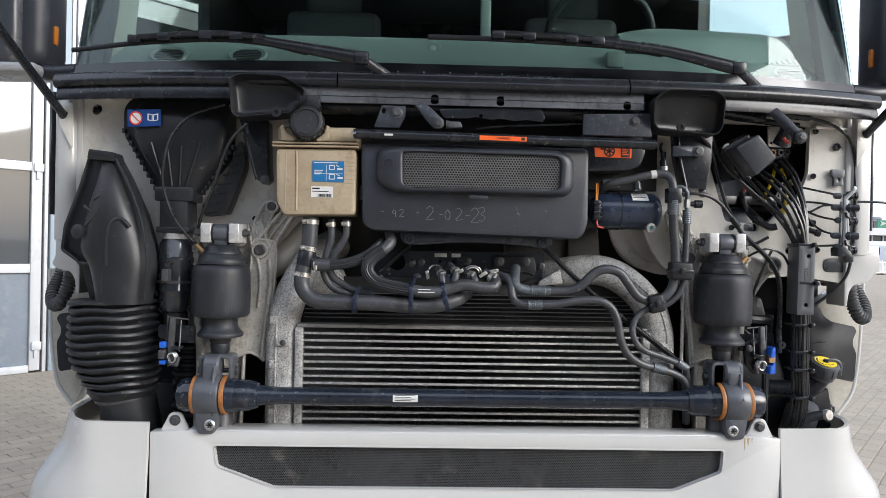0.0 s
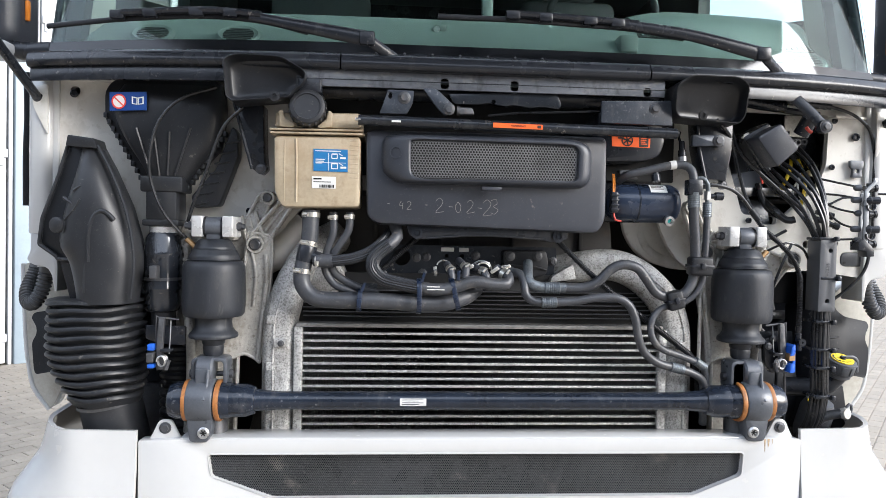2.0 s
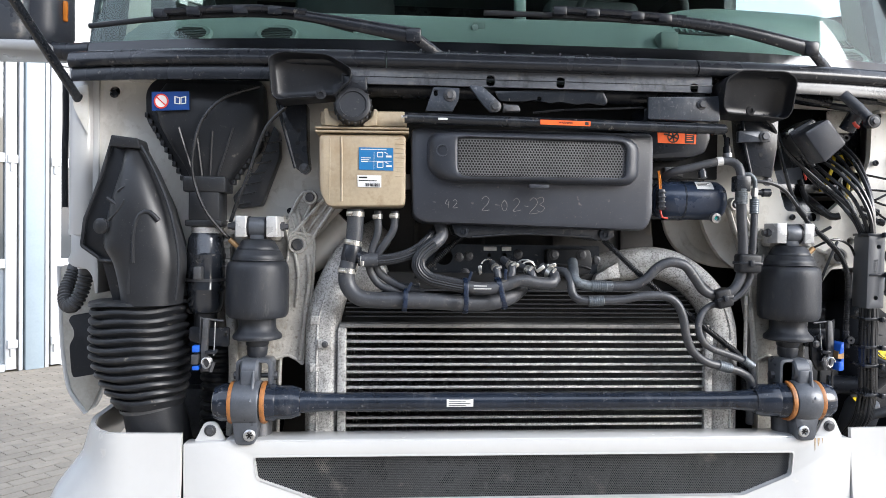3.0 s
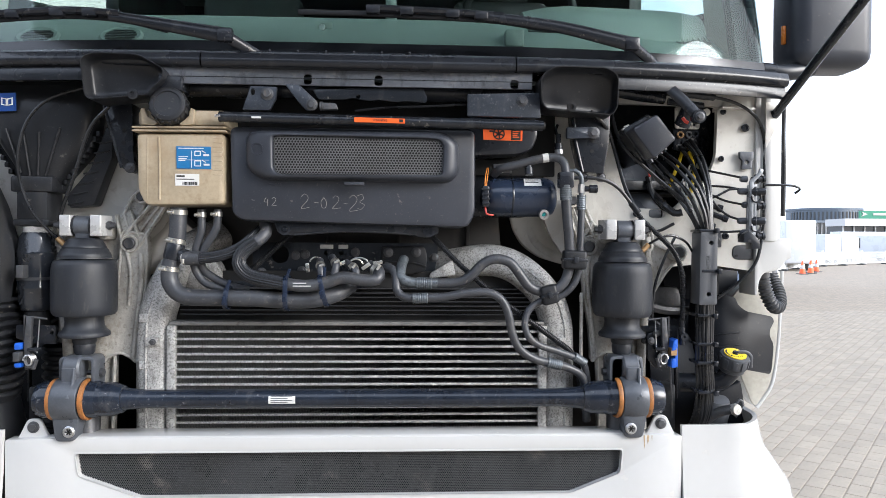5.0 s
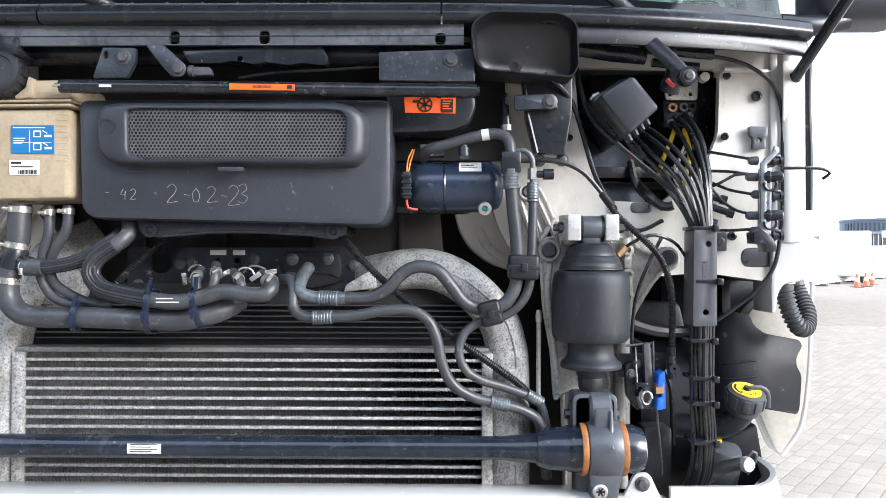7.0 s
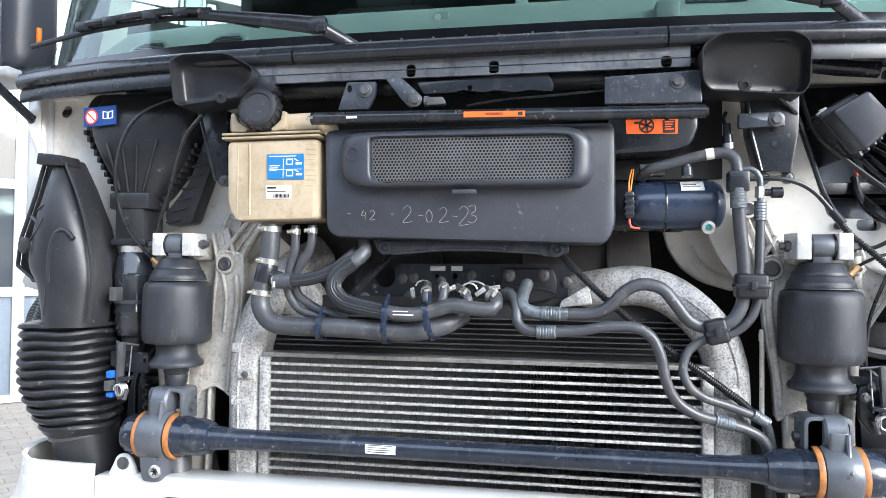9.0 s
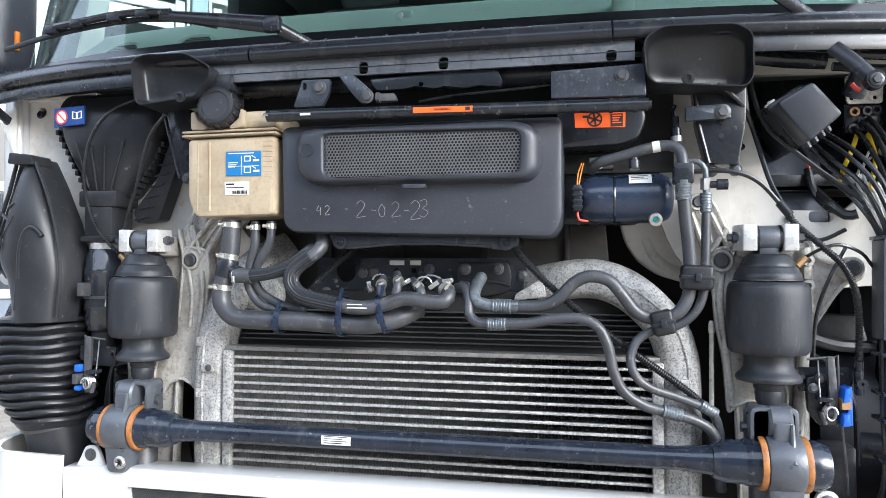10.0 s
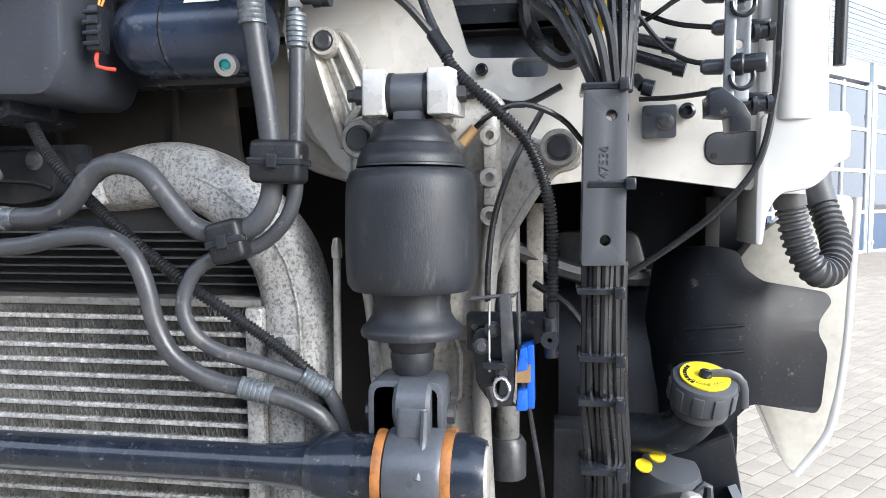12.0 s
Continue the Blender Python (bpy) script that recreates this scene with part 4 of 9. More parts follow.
    for z in (1.637, 1.583, 1.533):
        b = part("boss", lathe([(0, 0), (0.0125, 0), (0.0125, 0.028), (0.006, 0.029), (0.006, 0.02), (0, 0.02)], (s * 0.836, 2.105, z), (0, -1, 0), 16), bracket_metal, th)
    for x in (0.684, 0.80):
        part("pin_bolt", lathe([(0, 0), (0.012, 0), (0.012, 0.012), (0.008, 0.013), (0.008, 0.022), (0, 0.022)], (s * x, 2.03, 1.685), (1 if x > 0.74 else -1, 0, 0) if s > 0 else (-1 if x > 0.74 else 1, 0, 0), 6), dark_steel, th)
    part("fork_bolt", lathe([(0, -0.058), (0.011, -0.058), (0.011, -0.042), (0.007, -0.042), (0.007, 0.042), (0.012, 0.042), (0.012, 0.056), (0, 0.056)], (s * 0.742, 2.02, 1.285), (1, 0, 0), 8), dark_steel, th)
    part("arm", box(s * 0.742 - 0.05, s * 0.742 + 0.05, 2.045, 2.12, 1.645, 1.70, 0.01), bracket_metal, th)
    th.location.x += 0.012
    return th


spring_bracket(-1)
spring_bracket(1)

# ---- cab corners, lower panels and wheel arch liners
lamp_amber = surface("amber_lens", (0.5, 0.16, 0.02), 0.2, 0, 0.1, 20, 100, 0.05)
liner_plastic = surface("liner_plastic", (0.0055, 0.0068, 0.0100), 0.42, 0, 0.25, 5, 200, 0.05, DUST, 0.05, 30, spec=0.24, stain=(0.018, 0.019, 0.021), stain_amount=0.22, stain_scale=9)
LOW = [(1.356, 1.557), (1.416, 1.557), (1.411, 1.436), (1.406, 1.322), (1.397, 1.236), (1.381, 1.162), (1.333, 1.092), (1.320, 1.108), (1.272, 1.220), (1.227, 1.433), (1.270, 1.491)]
LIN = [(1.046, 1.302), (1.062, 1.488), (1.162, 1.492), (1.204, 1.482), (1.211, 1.456), (1.240, 1.434), (1.333, 1.423), (1.342, 1.408), (1.323, 1.377), (1.322, 1.355), (1.337, 1.330), (1.329, 1.243), (1.322, 1.230), (1.228, 1.244), (1.156, 1.164), (1.116, 1.069), (1.056, 1.065)]


# brown patches stand in for brown reflections in the glossy cream skin
door_inner = surface("door_inner_skin", (0.40, 0.385, 0.34), 0.2, 0, 0.25, 3, 60, 0.05, (0.16, 0.12, 0.08), 0.35, 7, 0.08)

boot_rubber = surface("grey_boot_rubber", (0.055, 0.057, 0.06), 0.5, 0, 0.2, 9, 200, 0.2, DUST, 0.15, 22)


def corner(s):
    fl = lambda pts: [(x * s, z) for x, z in pts]
    part("door_corner", column(rounded([(s * 1.20, 2.165), (s * 1.222, 2.128), (s * 1.275, 2.142), (s * 1.308, 2.22), (s * 1.318, 2.62), (s * 1.25, 2.62)], 0.02), 1.655, 2.15, 0.004), white_paint, cab)
    lobe = [(1.198, 1.665), (1.306, 1.665), (1.307, 1.604), (1.290, 1.598), (1.280, 1.582), (1.262, 1.566), (1.222, 1.560), (1.208, 1.535), (1.203, 1.492), (1.194, 1.492), (1.193, 1.552)]
    if s < 0:
        lobe = [(min(x, 1.268), z) for x, z in lobe[:3]] + lobe[4:]
    part("corner_lobe", plate(rounded(fl(lobe), 0.012), 2.14, 2.24, (), 0.014), white_paint, cab)
    part("hinge_plate", box(min(s * 1.305, s * 1.325), max(s * 1.305, s * 1.325), 2.28, 2.36, 1.665, 1.735, 0.003), white_paint, cab)
    step = thing("step_panel", (s * 1.25, 2.4, 1.2), "white lower door panel with a rounded bottom corner", "door panel", "step panels")
    part("panel", plate(rounded(fl(LOW), 0.02), 2.40, 2.46, (), 0.008), white_paint, step)
    part("inner_skin", plate(rounded([(x * s * 0.996, z + 0.004) for x, z in LOW], 0.02), 2.385, 2.398, (), 0.002), door_inner, step, "greyish cream inner door skin")
    edge = [(x * s, 2.392, z) for x, z in LOW[1:7]]
    part("rolled_rim", tube(edge, 0.008, 10), white_paint, step)
    part("hinge", box(min(s * 1.268, s * 1.285), max(s * 1.268, s * 1.285), 2.375, 2.40, 1.545, 1.60, 0.003), dark_steel, step, "grey door hinge")
    lin = thing("wheel_arch_liner", (s * 1.1, 2.3, 1.0), "black moulded plastic wheel arch liner", "liner", "wheel arch liners")
    sheet = plate(rounded(fl(LIN), 0.012), 2.27, 2.278)
    for k in range(36):
        bmesh.ops.bisect_plane(sheet, geom=sheet.verts[:] + sheet.edges[:] + sheet.faces[:], plane_co=(s * (0.90 + 0.01 * k), 0, 0), plane_no=(1, 0, 0))
    for k in range(18):
        bmesh.ops.bisect_plane(sheet, geom=sheet.verts[:] + sheet.edges[:] + sheet.faces[:], plane_co=(0, 0, 1.24 + 0.02 * k), plane_no=(0, 0, 1))
    for v in sheet.verts:
        u = abs(v.co.x)
        dy = 0.05 * max(0.0, (u - 1.19) / 0.145) ** 2 + 0.03 * max(0.0, (1.17 - u) / 0.07) ** 2 + 0.9 * max(0.0, v.co.z - 1.27) ** 2
        v.co.y += dy
        v.co.x += s * 0.33 * dy
        v.co.z -= 0.23 * dy
    part("shell", sheet, liner_plastic, lin, smooth=60)
    for z0, u0 in ((1.355, 1.125), (1.315, 1.125)):
        crease = []
        for u in steps(u0, 1.215, 8):
            dy = 0.05 * max(0.0, (u - 1.19) / 0.145) ** 2 + 0.03 * max(0.0, (1.17 - u) / 0.07) ** 2 + 0.9 * max(0.0, z0 - 1.27) ** 2
            crease.append((s * (u + 0.33 * dy), 2.2705 + dy, z0 - 0.23 * dy + 0.1 * (u - u0)))
        part("crease", tube(crease, 0.0028, 8), liner_plastic, lin)
    hp = [(s * x, y, z) for x, y, z in ((1.256, 2.220, 1.571), (1.264, 2.220, 1.526), (1.277, 2.220, 1.482), (1.297, 2.220, 1.451), (1.324, 2.240, 1.452), (1.341, 2.270, 1.484), (1.340, 2.300, 1.522), (1.329, 2.320, 1.571))]
    boot = hose("door_cable_boot", "black corrugated rubber cable boot between cab and door", hp, 0.0195, boot_rubber, "cable boot", ribs=(0.0105, 0.0042), n=18)
    for p, q in ((hp[0], hp[1]), (hp[-1], hp[-2])):
        d = (Vector(q) - Vector(p)).normalized()
        part("sleeve", lathe([(0.012, -0.03), (0.027, -0.03), (0.026, -0.012), (0.0225, 0.004), (0.0215, 0.030), (0.012, 0.032)], p, d, 20), boot_rubber, boot, "smooth rubber sleeve")
    st = thing("hood_strut", (s * 1.235, 2.14, 2.02), "black hood strut on a white corner bracket", "strut", "hood struts")
    part("cylinder", tube([(s * 1.245, 2.13, 2.035), (s * 1.262, 1.25, 2.50)], 0.0125, 14, straight=True), black_gloss, st)
    part("ball_end", lathe([(0, -0.02), (0.011, -0.02), (0.014, -0.005), (0.014, 0.012), (0, 0.018)], (s * 1.245, 2.135, 2.033), (0, -0.88, 0.47), 14), black_plastic, st)
    part("bracket", plate(rounded([(s * 1.215, 2.075), (s * 1.262, 2.06), (s * 1.255, 2.01), (s * 1.215, 1.93)], 0.01), 2.125, 2.131, [ring(s * 1.236, 2.04, 0.006)], 0.001), cream_paint, st, "cream painted gusset bracket")
    seal = thing("door_seal", (s * 1.3, 2.2, 1.72), "black rubber door edge seal", "seal", "door seals")
    part("strip", tube([(s * 1.312, 2.2, 2.12), (s * 1.314, 2.21, 2.0), (s * 1.317, 2.21, 1.88), (s * 1.316, 2.21, 1.735)], 0.0085, 10), rubber, seal)


corner(-1)
corner(1)

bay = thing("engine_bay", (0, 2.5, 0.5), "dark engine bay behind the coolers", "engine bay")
# dark sheets added to close the bay; their colour stands for its shade
part("back_panel", box(-1.18, 1.18, 2.85, 2.88, 0.2, 1.80), bay_shade, bay)
part("bay_roof", box(-1.18, 1.18, 2.2, 2.86, 1.80, 1.815), bay_shade, bay)
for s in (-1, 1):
    part("bay_side", box(s * 1.2 - 0.012, s * 1.2 + 0.012, 2.42, 2.86, 0.45, 1.56), bay_shade, bay)
    part("chassis_rail", box(s * 0.40 - 0.04, s * 0.40 + 0.04, 2.2, 2.84, 0.6, 0.86, 0.01), dark_steel, bay)
    part("grey_tube", lathe([(0, 0), (0.0195, 0), (0.0195, 0.36), (0, 0.36)], (s * 0.862, 2.2, 1.18), n=18), aged_alloy, bay, "dusty grey steel tube")
    part("tube_socket", lathe([(0, 0), (0.03, 0), (0.03, 0.05), (0.024, 0.06), (0, 0.06)], (s * 0.862, 2.2, 1.14), n=14), dark_steel, bay)
    part("cross_arm", tube([(s * 0.87, 2.34, 1.47), (s * 0.98, 2.36, 1.43), (s * 1.1, 2.4, 1.42)], 0.016, 8), dark_steel, bay)
    part("mount_block", box(s * 0.965 - 0.035, s * 0.965 + 0.035, 2.25, 2.33, 1.05, 1.20, 0.01), dark_steel, bay, "dark mounting block")
part("cross_plate", plate(rounded([(-0.30, 1.535), (-0.10, 1.535), (-0.09, 1.548), (0.02, 1.548), (0.03, 1.53), (0.235, 1.53), (0.235, 1.642), (-0.30, 1.642)], 0.008), 2.13, 2.138, [ring(-0.222, 1.607, 0.026, n=20), slot(-0.088, 1.6305, 0.040, 0.011), slot(-0.040, 1.6305, 0.030, 0.011), ring(-0.09, 1.612, 0.006), ring(-0.045, 1.612, 0.007)]), black_gloss, bay, "dark perforated cross plate")
for x, z in ((-0.275, 1.555), (-0.178, 1.605), (-0.150, 1.608), (-0.005, 1.615), (-0.16, 1.560), (0.225, 1.60)):
    part("plate_bolt", bolt((x, 2.13, z), 0.009), dark_steel, bay)
cowl = surface("dusty_cowl", (0.036, 0.033, 0.030), 0.6, 0, 0.3, 5, 60, 0.2, (0.10, 0.082, 0.064), 0.28, 9)
part("radiator_cowl", plate(rounded([(-0.47, 1.50), (0.50, 1.50), (0.49, 1.56), (0.435, 1.62), (0.42, 1.79), (-0.47, 1.79)], 0.02), 2.225, 2.24, (), 0.004), cowl, bay, "dusty brown-grey cowl behind the hoses")
for x in (-0.30, -0.10, 0.12, 0.33):
    part("cowl_rib", box(x - 0.006, x + 0.006, 2.212, 2.226, 1.52, 1.78, 0.002), cowl, bay)
# white plates over the slots stand in for daylight showing through them
for x, w in ((-0.088, 0.019), (-0.040, 0.014)):
    part("pale_tag", box(x - w, x + w, 2.1275, 2.1305, 1.6245, 1.6365, 0.001), sticker_white, bay, "small white plate standing in for daylight through the slot")
for x in (-0.34, -0.02, 0.22):
    part("plate_step", box(x - 0.05, x + 0.05, 2.118, 2.131, 1.512, 1.53, 0.003), black_gloss, bay)
pump = part("pump_cover", plate(rounded([(0.070, 1.632), (0.196, 1.634), (0.205, 1.600), (0.200, 1.562), (0.140, 1.550), (0.076, 1.558)], 0.012), 2.095, 2.13, (), 0.004), rubber, bay, "dark grey cast housing with two bolts")
for x, z in ((0.092, 1.615), (0.172, 1.616), (0.090, 1.575)):
    part("housing_bolt", bolt((x, 2.095, z), 0.0095), dark_steel, pump)
part("housing_rib", tube([(0.075, 2.094, 1.592), (0.10, 2.093, 1.588), (0.17, 2.093, 1.584), (0.200, 2.094, 1.575)], 0.003, 8), rubber, pump)
for x, y, z, lean in ((-0.128, 2.03, 1.572, 80), (-0.035, 2.015, 1.584, -28), (0.034, 2.005, 1.578, -35), (0.066, 2.01, 1.588, -10)):
    part("clip_tab", moved(box(-0.013, 0.013, -0.002, 0.002, -0.005, 0.005, 0.001), Matrix.Translation((x, y, z)) @ Matrix.Rotation(radians(lean), 4, "Y")), clamp_steel, bay, "bright spring clip tab")
for c0 in ((-0.105, 2.04, 1.585), (0.005, 2.03, 1.580)):
    part("spring_clip", tube([(c0[0] + 0.019 * math.cos(a), c0[1], c0[2] + 0.017 * math.sin(a)) for a in steps(0.1, 2.9, 12)], 0.0022, 6), clamp_steel, bay, "bright wire hose clip")
part("cable_clip", tube([(-0.02, 2.10, 1.585), (0.0, 2.09, 1.600), (0.03, 2.09, 1.594), (0.04, 2.10, 1.57)], 0.0025, 6), steel, bay, "bright bent wire clip")
part("pump_body", lathe([(0, 0), (0.05, 0), (0.062, 0.02), (0.055, 0.05), (0.03, 0.06), (0, 0.06)], (-0.44, 2.16, 1.545), (0, -1, 0), 24), cast_metal, bay, "dusty cast pump housing")
# tunnel skin below the cab wall
part("tunnel_skin", tube([(-0.50, 2.19, 1.70), (-0.58, 2.19, 1.62), (-0.66, 2.19, 1.575)], 0.05, 14), cream_paint, bay, "cream painted tunnel edge")
tw = plate(rounded([(0.452, 1.86), (0.458, 1.735), (0.472, 1.680), (0.500, 1.636), (0.548, 1.602), (0.622, 1.580), (0.74, 1.572), (0.74, 1.86)], 0.02), 2.225, 2.25, (), 0.016)
part("tunnel_wall", tw, cream_paint, bay, "cream painted tunnel wall behind the front wall")
part("tunnel_swell", tube([(0.520, 2.231, 1.690), (0.540, 2.230, 1.650), (0.580, 2.230, 1.618), (0.64, 2.231, 1.604)], 0.016, 12, flat=0.5), cream_paint, bay, "cream pressed swelling")
# black panel added over the cream wall for the shade below the sill
part("bulkhead_lining", box(-0.50, 0.575, 2.106, 2.118, 1.84, 2.085, 0.003), dark_core, bay, "black panel standing in for the shade under the sill")
# plain black plate covering the cream wall beside the filter cover
part("heater_box", plate(rounded([(0.26, 1.72), (0.50, 1.72), (0.545, 1.80), (0.56, 2.05), (0.26, 2.05)], 0.02), 2.12, 2.152, (), 0.01), black_plastic, bay, "black backing plate behind the filter cover")
for q in (-1, 1):
    part("arch_inner", box(q * 1.12 - 0.10, q * 1.12 + 0.10, 2.50, 2.51, 1.05, 1.62, 0.003), liner_plastic, bay, "black inner arch sheet")
# filler sheets added to stop daylight showing through behind the liner
for q in (-1, 1):
    part("arch_filler", box(min(q * 1.04, q * 1.305), max(q * 1.04, q * 1.305), 2.476, 2.486, 1.22, 1.67, 0.002), liner_plastic, bay, "black filler sheet added to block daylight behind the door edge")
part("fuse_recess", box(0.82, 1.19, 2.36, 2.37, 1.68, 2.12), black_plastic, bay, "black recess behind the front wall")
# base colour lightened to blue-grey for the sky reflected in the gloss
sheet_grey = surface("recess_grey", (0.075, 0.085, 0.105), 0.25, 0, 0.1, 4, 100, 0.05)
part("recess_sheet", moved(box(-0.10, 0.10, -0.003, 0.003, -0.20, 0.12, 0.002), Matrix.Translation(((0.830, 2.220, 1.839)[0], 2.25, (0.830, 2.220, 1.839)[2])) @ Matrix.Rotation(radians(-22), 4, "X")), sheet_grey, bay, "glossy sheet coloured blue-grey for the sky's reflection")

# ---- interior behind the windscreen
dash_plastic = surface("dash_plastic", (0.160, 0.190, 0.182), 0.5, 0, 0.1, 4, 400, 0.15)
trim_dark = surface("dark_trim", (0.03, 0.032, 0.034), 0.6, 0, 0.2, 6, 200, 0.1)
cloth = surface("grey_cloth", (0.08, 0.085, 0.09), 0.9, 0, 0.25, 10, 500, 0.4)
dash = thing("dashboard", (0, 2.4, 2.1), "grey-green plastic dashboard with air vents", "dashboard")
part("top", along(lambda x: (bow(x)[0] * 0.65, bow(x)[1] * 0.6), steps(-1.21, 1.21, 30), rounded([(2.075, 2.10), (2.092, 2.155), (2.20, 2.222), (2.27, 2.295), (2.33, 2.362), (2.45, 2.382), (2.62, 2.40), (2.78, 2.40), (2.82, 2.1)], 0.03)), dash_plastic, dash)
part("binnacle", along(lambda x: (0.05 * (x / 1.1) ** 3, -0.8 * max(0.0, abs(x - 0.86) - 0.16) ** 2), steps(0.52, 1.13, 22), rounded([(2.27, 2.26), (2.32, 2.395), (2.38, 2.440), (2.62, 2.455), (2.68, 2.30)], 0.03)), dash_plastic, dash)
SLOPE = Matrix.Rotation(radians(45), 4, "X")
on_dash = lambda x, y, z: (x, y + bow(x)[0] * 0.65, z + bow(x)[1] * 0.6 + 0.004)
for p in [on_dash(0.60, 2.300, 2.326), on_dash(1.06, 2.280, 2.304)]:
    v = part("vent", moved(box(-0.075, 0.075, -0.02, 0.02, -0.003, 0.004, 0.002), Matrix.Translation(p) @ SLOPE), trim_dark, dash, "dark slatted vent")
    for i in range(7):
        part("slat", moved(box(-0.003, 0.003, -0.016, 0.016, 0.003, 0.008, 0), Matrix.Translation(p) @ Matrix.Translation((-0.06 + i * 0.02, 0, 0)) @ SLOPE), dash_plastic, v)
for p in [on_dash(1.08, 2.218, 2.240), on_dash(-0.98, 2.225, 2.248), on_dash(-0.72, 2.225, 2.248)]:
    sp = part("round_vent", moved(lathe([(0, 0), (0.062, 0), (0.066, 0.008), (0.058, 0.014), (0.05, 0.010), (0, 0.010)], (0, 0, 0), n=28), Matrix.Translation(p) @ SLOPE @ Matrix.Diagonal((1.0, 0.8, 1, 1))), dash_plastic, dash)
    for i in range(7):
        w = 0.046 * math.sqrt(1 - ((i - 3) / 4) ** 2)
        part("grille_slot", moved(box(-w, w, -0.0025, 0.0025, 0.009, 0.0125, 0), Matrix.Translation(p) @ SLOPE @ Matrix.Translation((0, -0.03 + i * 0.01, 0))), trim_dark, sp)
for p in [on_dash(0.66, 2.14, 2.183), on_dash(0.93, 2.14, 2.183), on_dash(-0.95, 2.16, 2.196), on_dash(-0.22, 2.15, 2.189), on_dash(-0.50, 2.15, 2.189)]:
    part("demist_slot", moved(box(-0.05, 0.05, -0.008, 0.008, 0.0, 0.004, 0.001), Matrix.Translation(p) @ SLOPE), trim_dark, dash)
curtain_cloth = surface("curtain_cloth", (0.52, 0.51, 0.46), 0.85, 0, 0.08, 8, 300, 0.2)
for s in (-1, 1):
    cu = bmesh.new()
    rows = []
    for z, spread in ((2.19, 1.5), (2.25, 1.15), (2.4, 1.0), (2.7, 0.95), (3.0, 0.95)):
        rows.append([cu.verts.new((s * (1.228 - (0.0 if k % 2 else 0.010) - 0.0048 * k * spread), 2.272 + (z - 2.15) * 0.25 + k * 0.004, z)) for k in range(17)])
    for ra, rb in zip(rows, rows[1:]):
        for k in range(16):
            cu.faces.new((ra[k], ra[k + 1], rb[k + 1], rb[k]))
    bmesh.ops.solidify(cu, geom=cu.faces[:], thickness=0.002)
    whole("cab_curtain", cu, curtain_cloth, "pale pleated curtain gathered beside the windscreen", "curtain", "cab curtains", smooth=0)
wheel = thing("steering_wheel", (0.60, 2.86, 2.4), "dark steering wheel behind the dashboard", "steering wheel")
wpts = [(0.60 + 0.225 * math.cos(a), 2.95 - 0.18 * math.sin(a) * 0.5, 2.58 + 0.225 * math.sin(a) * 0.8) for a in steps(0, 2 * math.pi, 28)]
part("rim", tube(wpts, 0.016, 10, straight=True), trim_dark, wheel)
part("hub", lathe([(0, 0), (0.07, 0), (0.08, 0.03), (0.05, 0.05), (0, 0.05)], (0.60, 2.97, 2.56), (0, 0.5, -0.8), 20), trim_dark, wheel)
for a in (0.1, math.pi - 0.1, -math.pi / 2):
    part("spoke", tube([(0.60, 2.965, 2.56), (0.60 + 0.22 * math.cos(a), 2.95 - 0.09 * math.sin(a), 2.58 + 0.18 * math.sin(a))], 0.014, 8, straight=True), trim_dark, wheel)
for x in (-0.62, 0.60):
    seat = thing("driver_seat", (x, 3.5, 1.84), "grey cloth cab seat with a headrest", "seat", "cab seats")
    part("backrest", box(x - 0.24, x + 0.24, 3.5, 3.62, 2.2, 2.85, 0.05, 3), cloth, seat)
    part("headrest", box(x - 0.14, x + 0.14, 3.5, 3.6, 2.84, 3.02, 0.04, 3), cloth, seat)
    part("cushion", box(x - 0.25, x + 0.25, 3.05, 3.55, 2.1, 2.24, 0.05, 3), cloth, seat)
    part("pedestal", box(x - 0.2, x + 0.2, 3.1, 3.5, 1.84, 2.1, 0.02), trim_dark, seat)
part("grab_post", box(0.06, 0.10, 2.62, 2.66, 2.42, 2.95, 0.01), dash_plastic, dash, "grey upright post")
# added box; its blue top stands in for sky reflected in the windscreen
bunk = thing("bunk", (-0.2, 4.0, 1.84), "long box across the cab's back, blue-grey for a sky reflection", "bunk")
part("mattress", box(-1.15, 1.15, 3.75, 4.26, 2.62, 2.78, 0.04, 3), surface("sky_band_blue", (0.16, 0.22, 0.32), 0.8, 0, 0.15, 6, 300, 0.2), bunk)
part("board", box(-1.15, 1.15, 3.78, 4.26, 2.44, 2.615, 0.01), trim_dark, bunk)
part("base", box(-1.15, 1.15, 3.85, 4.26, 1.845, 2.435, 0.01), trim_dark, bunk)
cup = thing("dash_camera", (-0.115, 2.300, 2.302), "small pale camera on a stalk behind the windscreen", "camera unit")
part("head", box((-0.130, 2.300, 2.320)[0], (-0.092, 2.300, 2.321)[0], 2.28, 2.32, (-0.130, 2.300, 2.305)[2], (-0.130, 2.300, 2.331)[2], 0.006), dash_plastic, cup)
part("lens", lathe([(0, 0), (0.010, 0), (0.010, 0.006), (0, 0.006)], (-0.123, 2.280, 2.313), (-0.3, -0.95, 0), 12), pure_white, cup)
part("stalk", tube([(-0.115, 2.300, 2.309), (-0.122, 2.310, 2.285), (-0.137, 2.320, 2.269)], 0.004, 8), trim_dark, cup)
cyl = thing("cab_sensor", (0.472, 2.250, 2.262), "small grey sensor housing behind the windscreen", "sensor")
part("housing", box((0.472, 2.250, 2.262)[0] - 0.03, (0.472, 2.250, 2.262)[0] + 0.03, 2.22, 2.28, (0.472, 2.250, 2.249)[2], (0.471, 2.250, 2.305)[2], 0.01), dash_plastic, cyl)
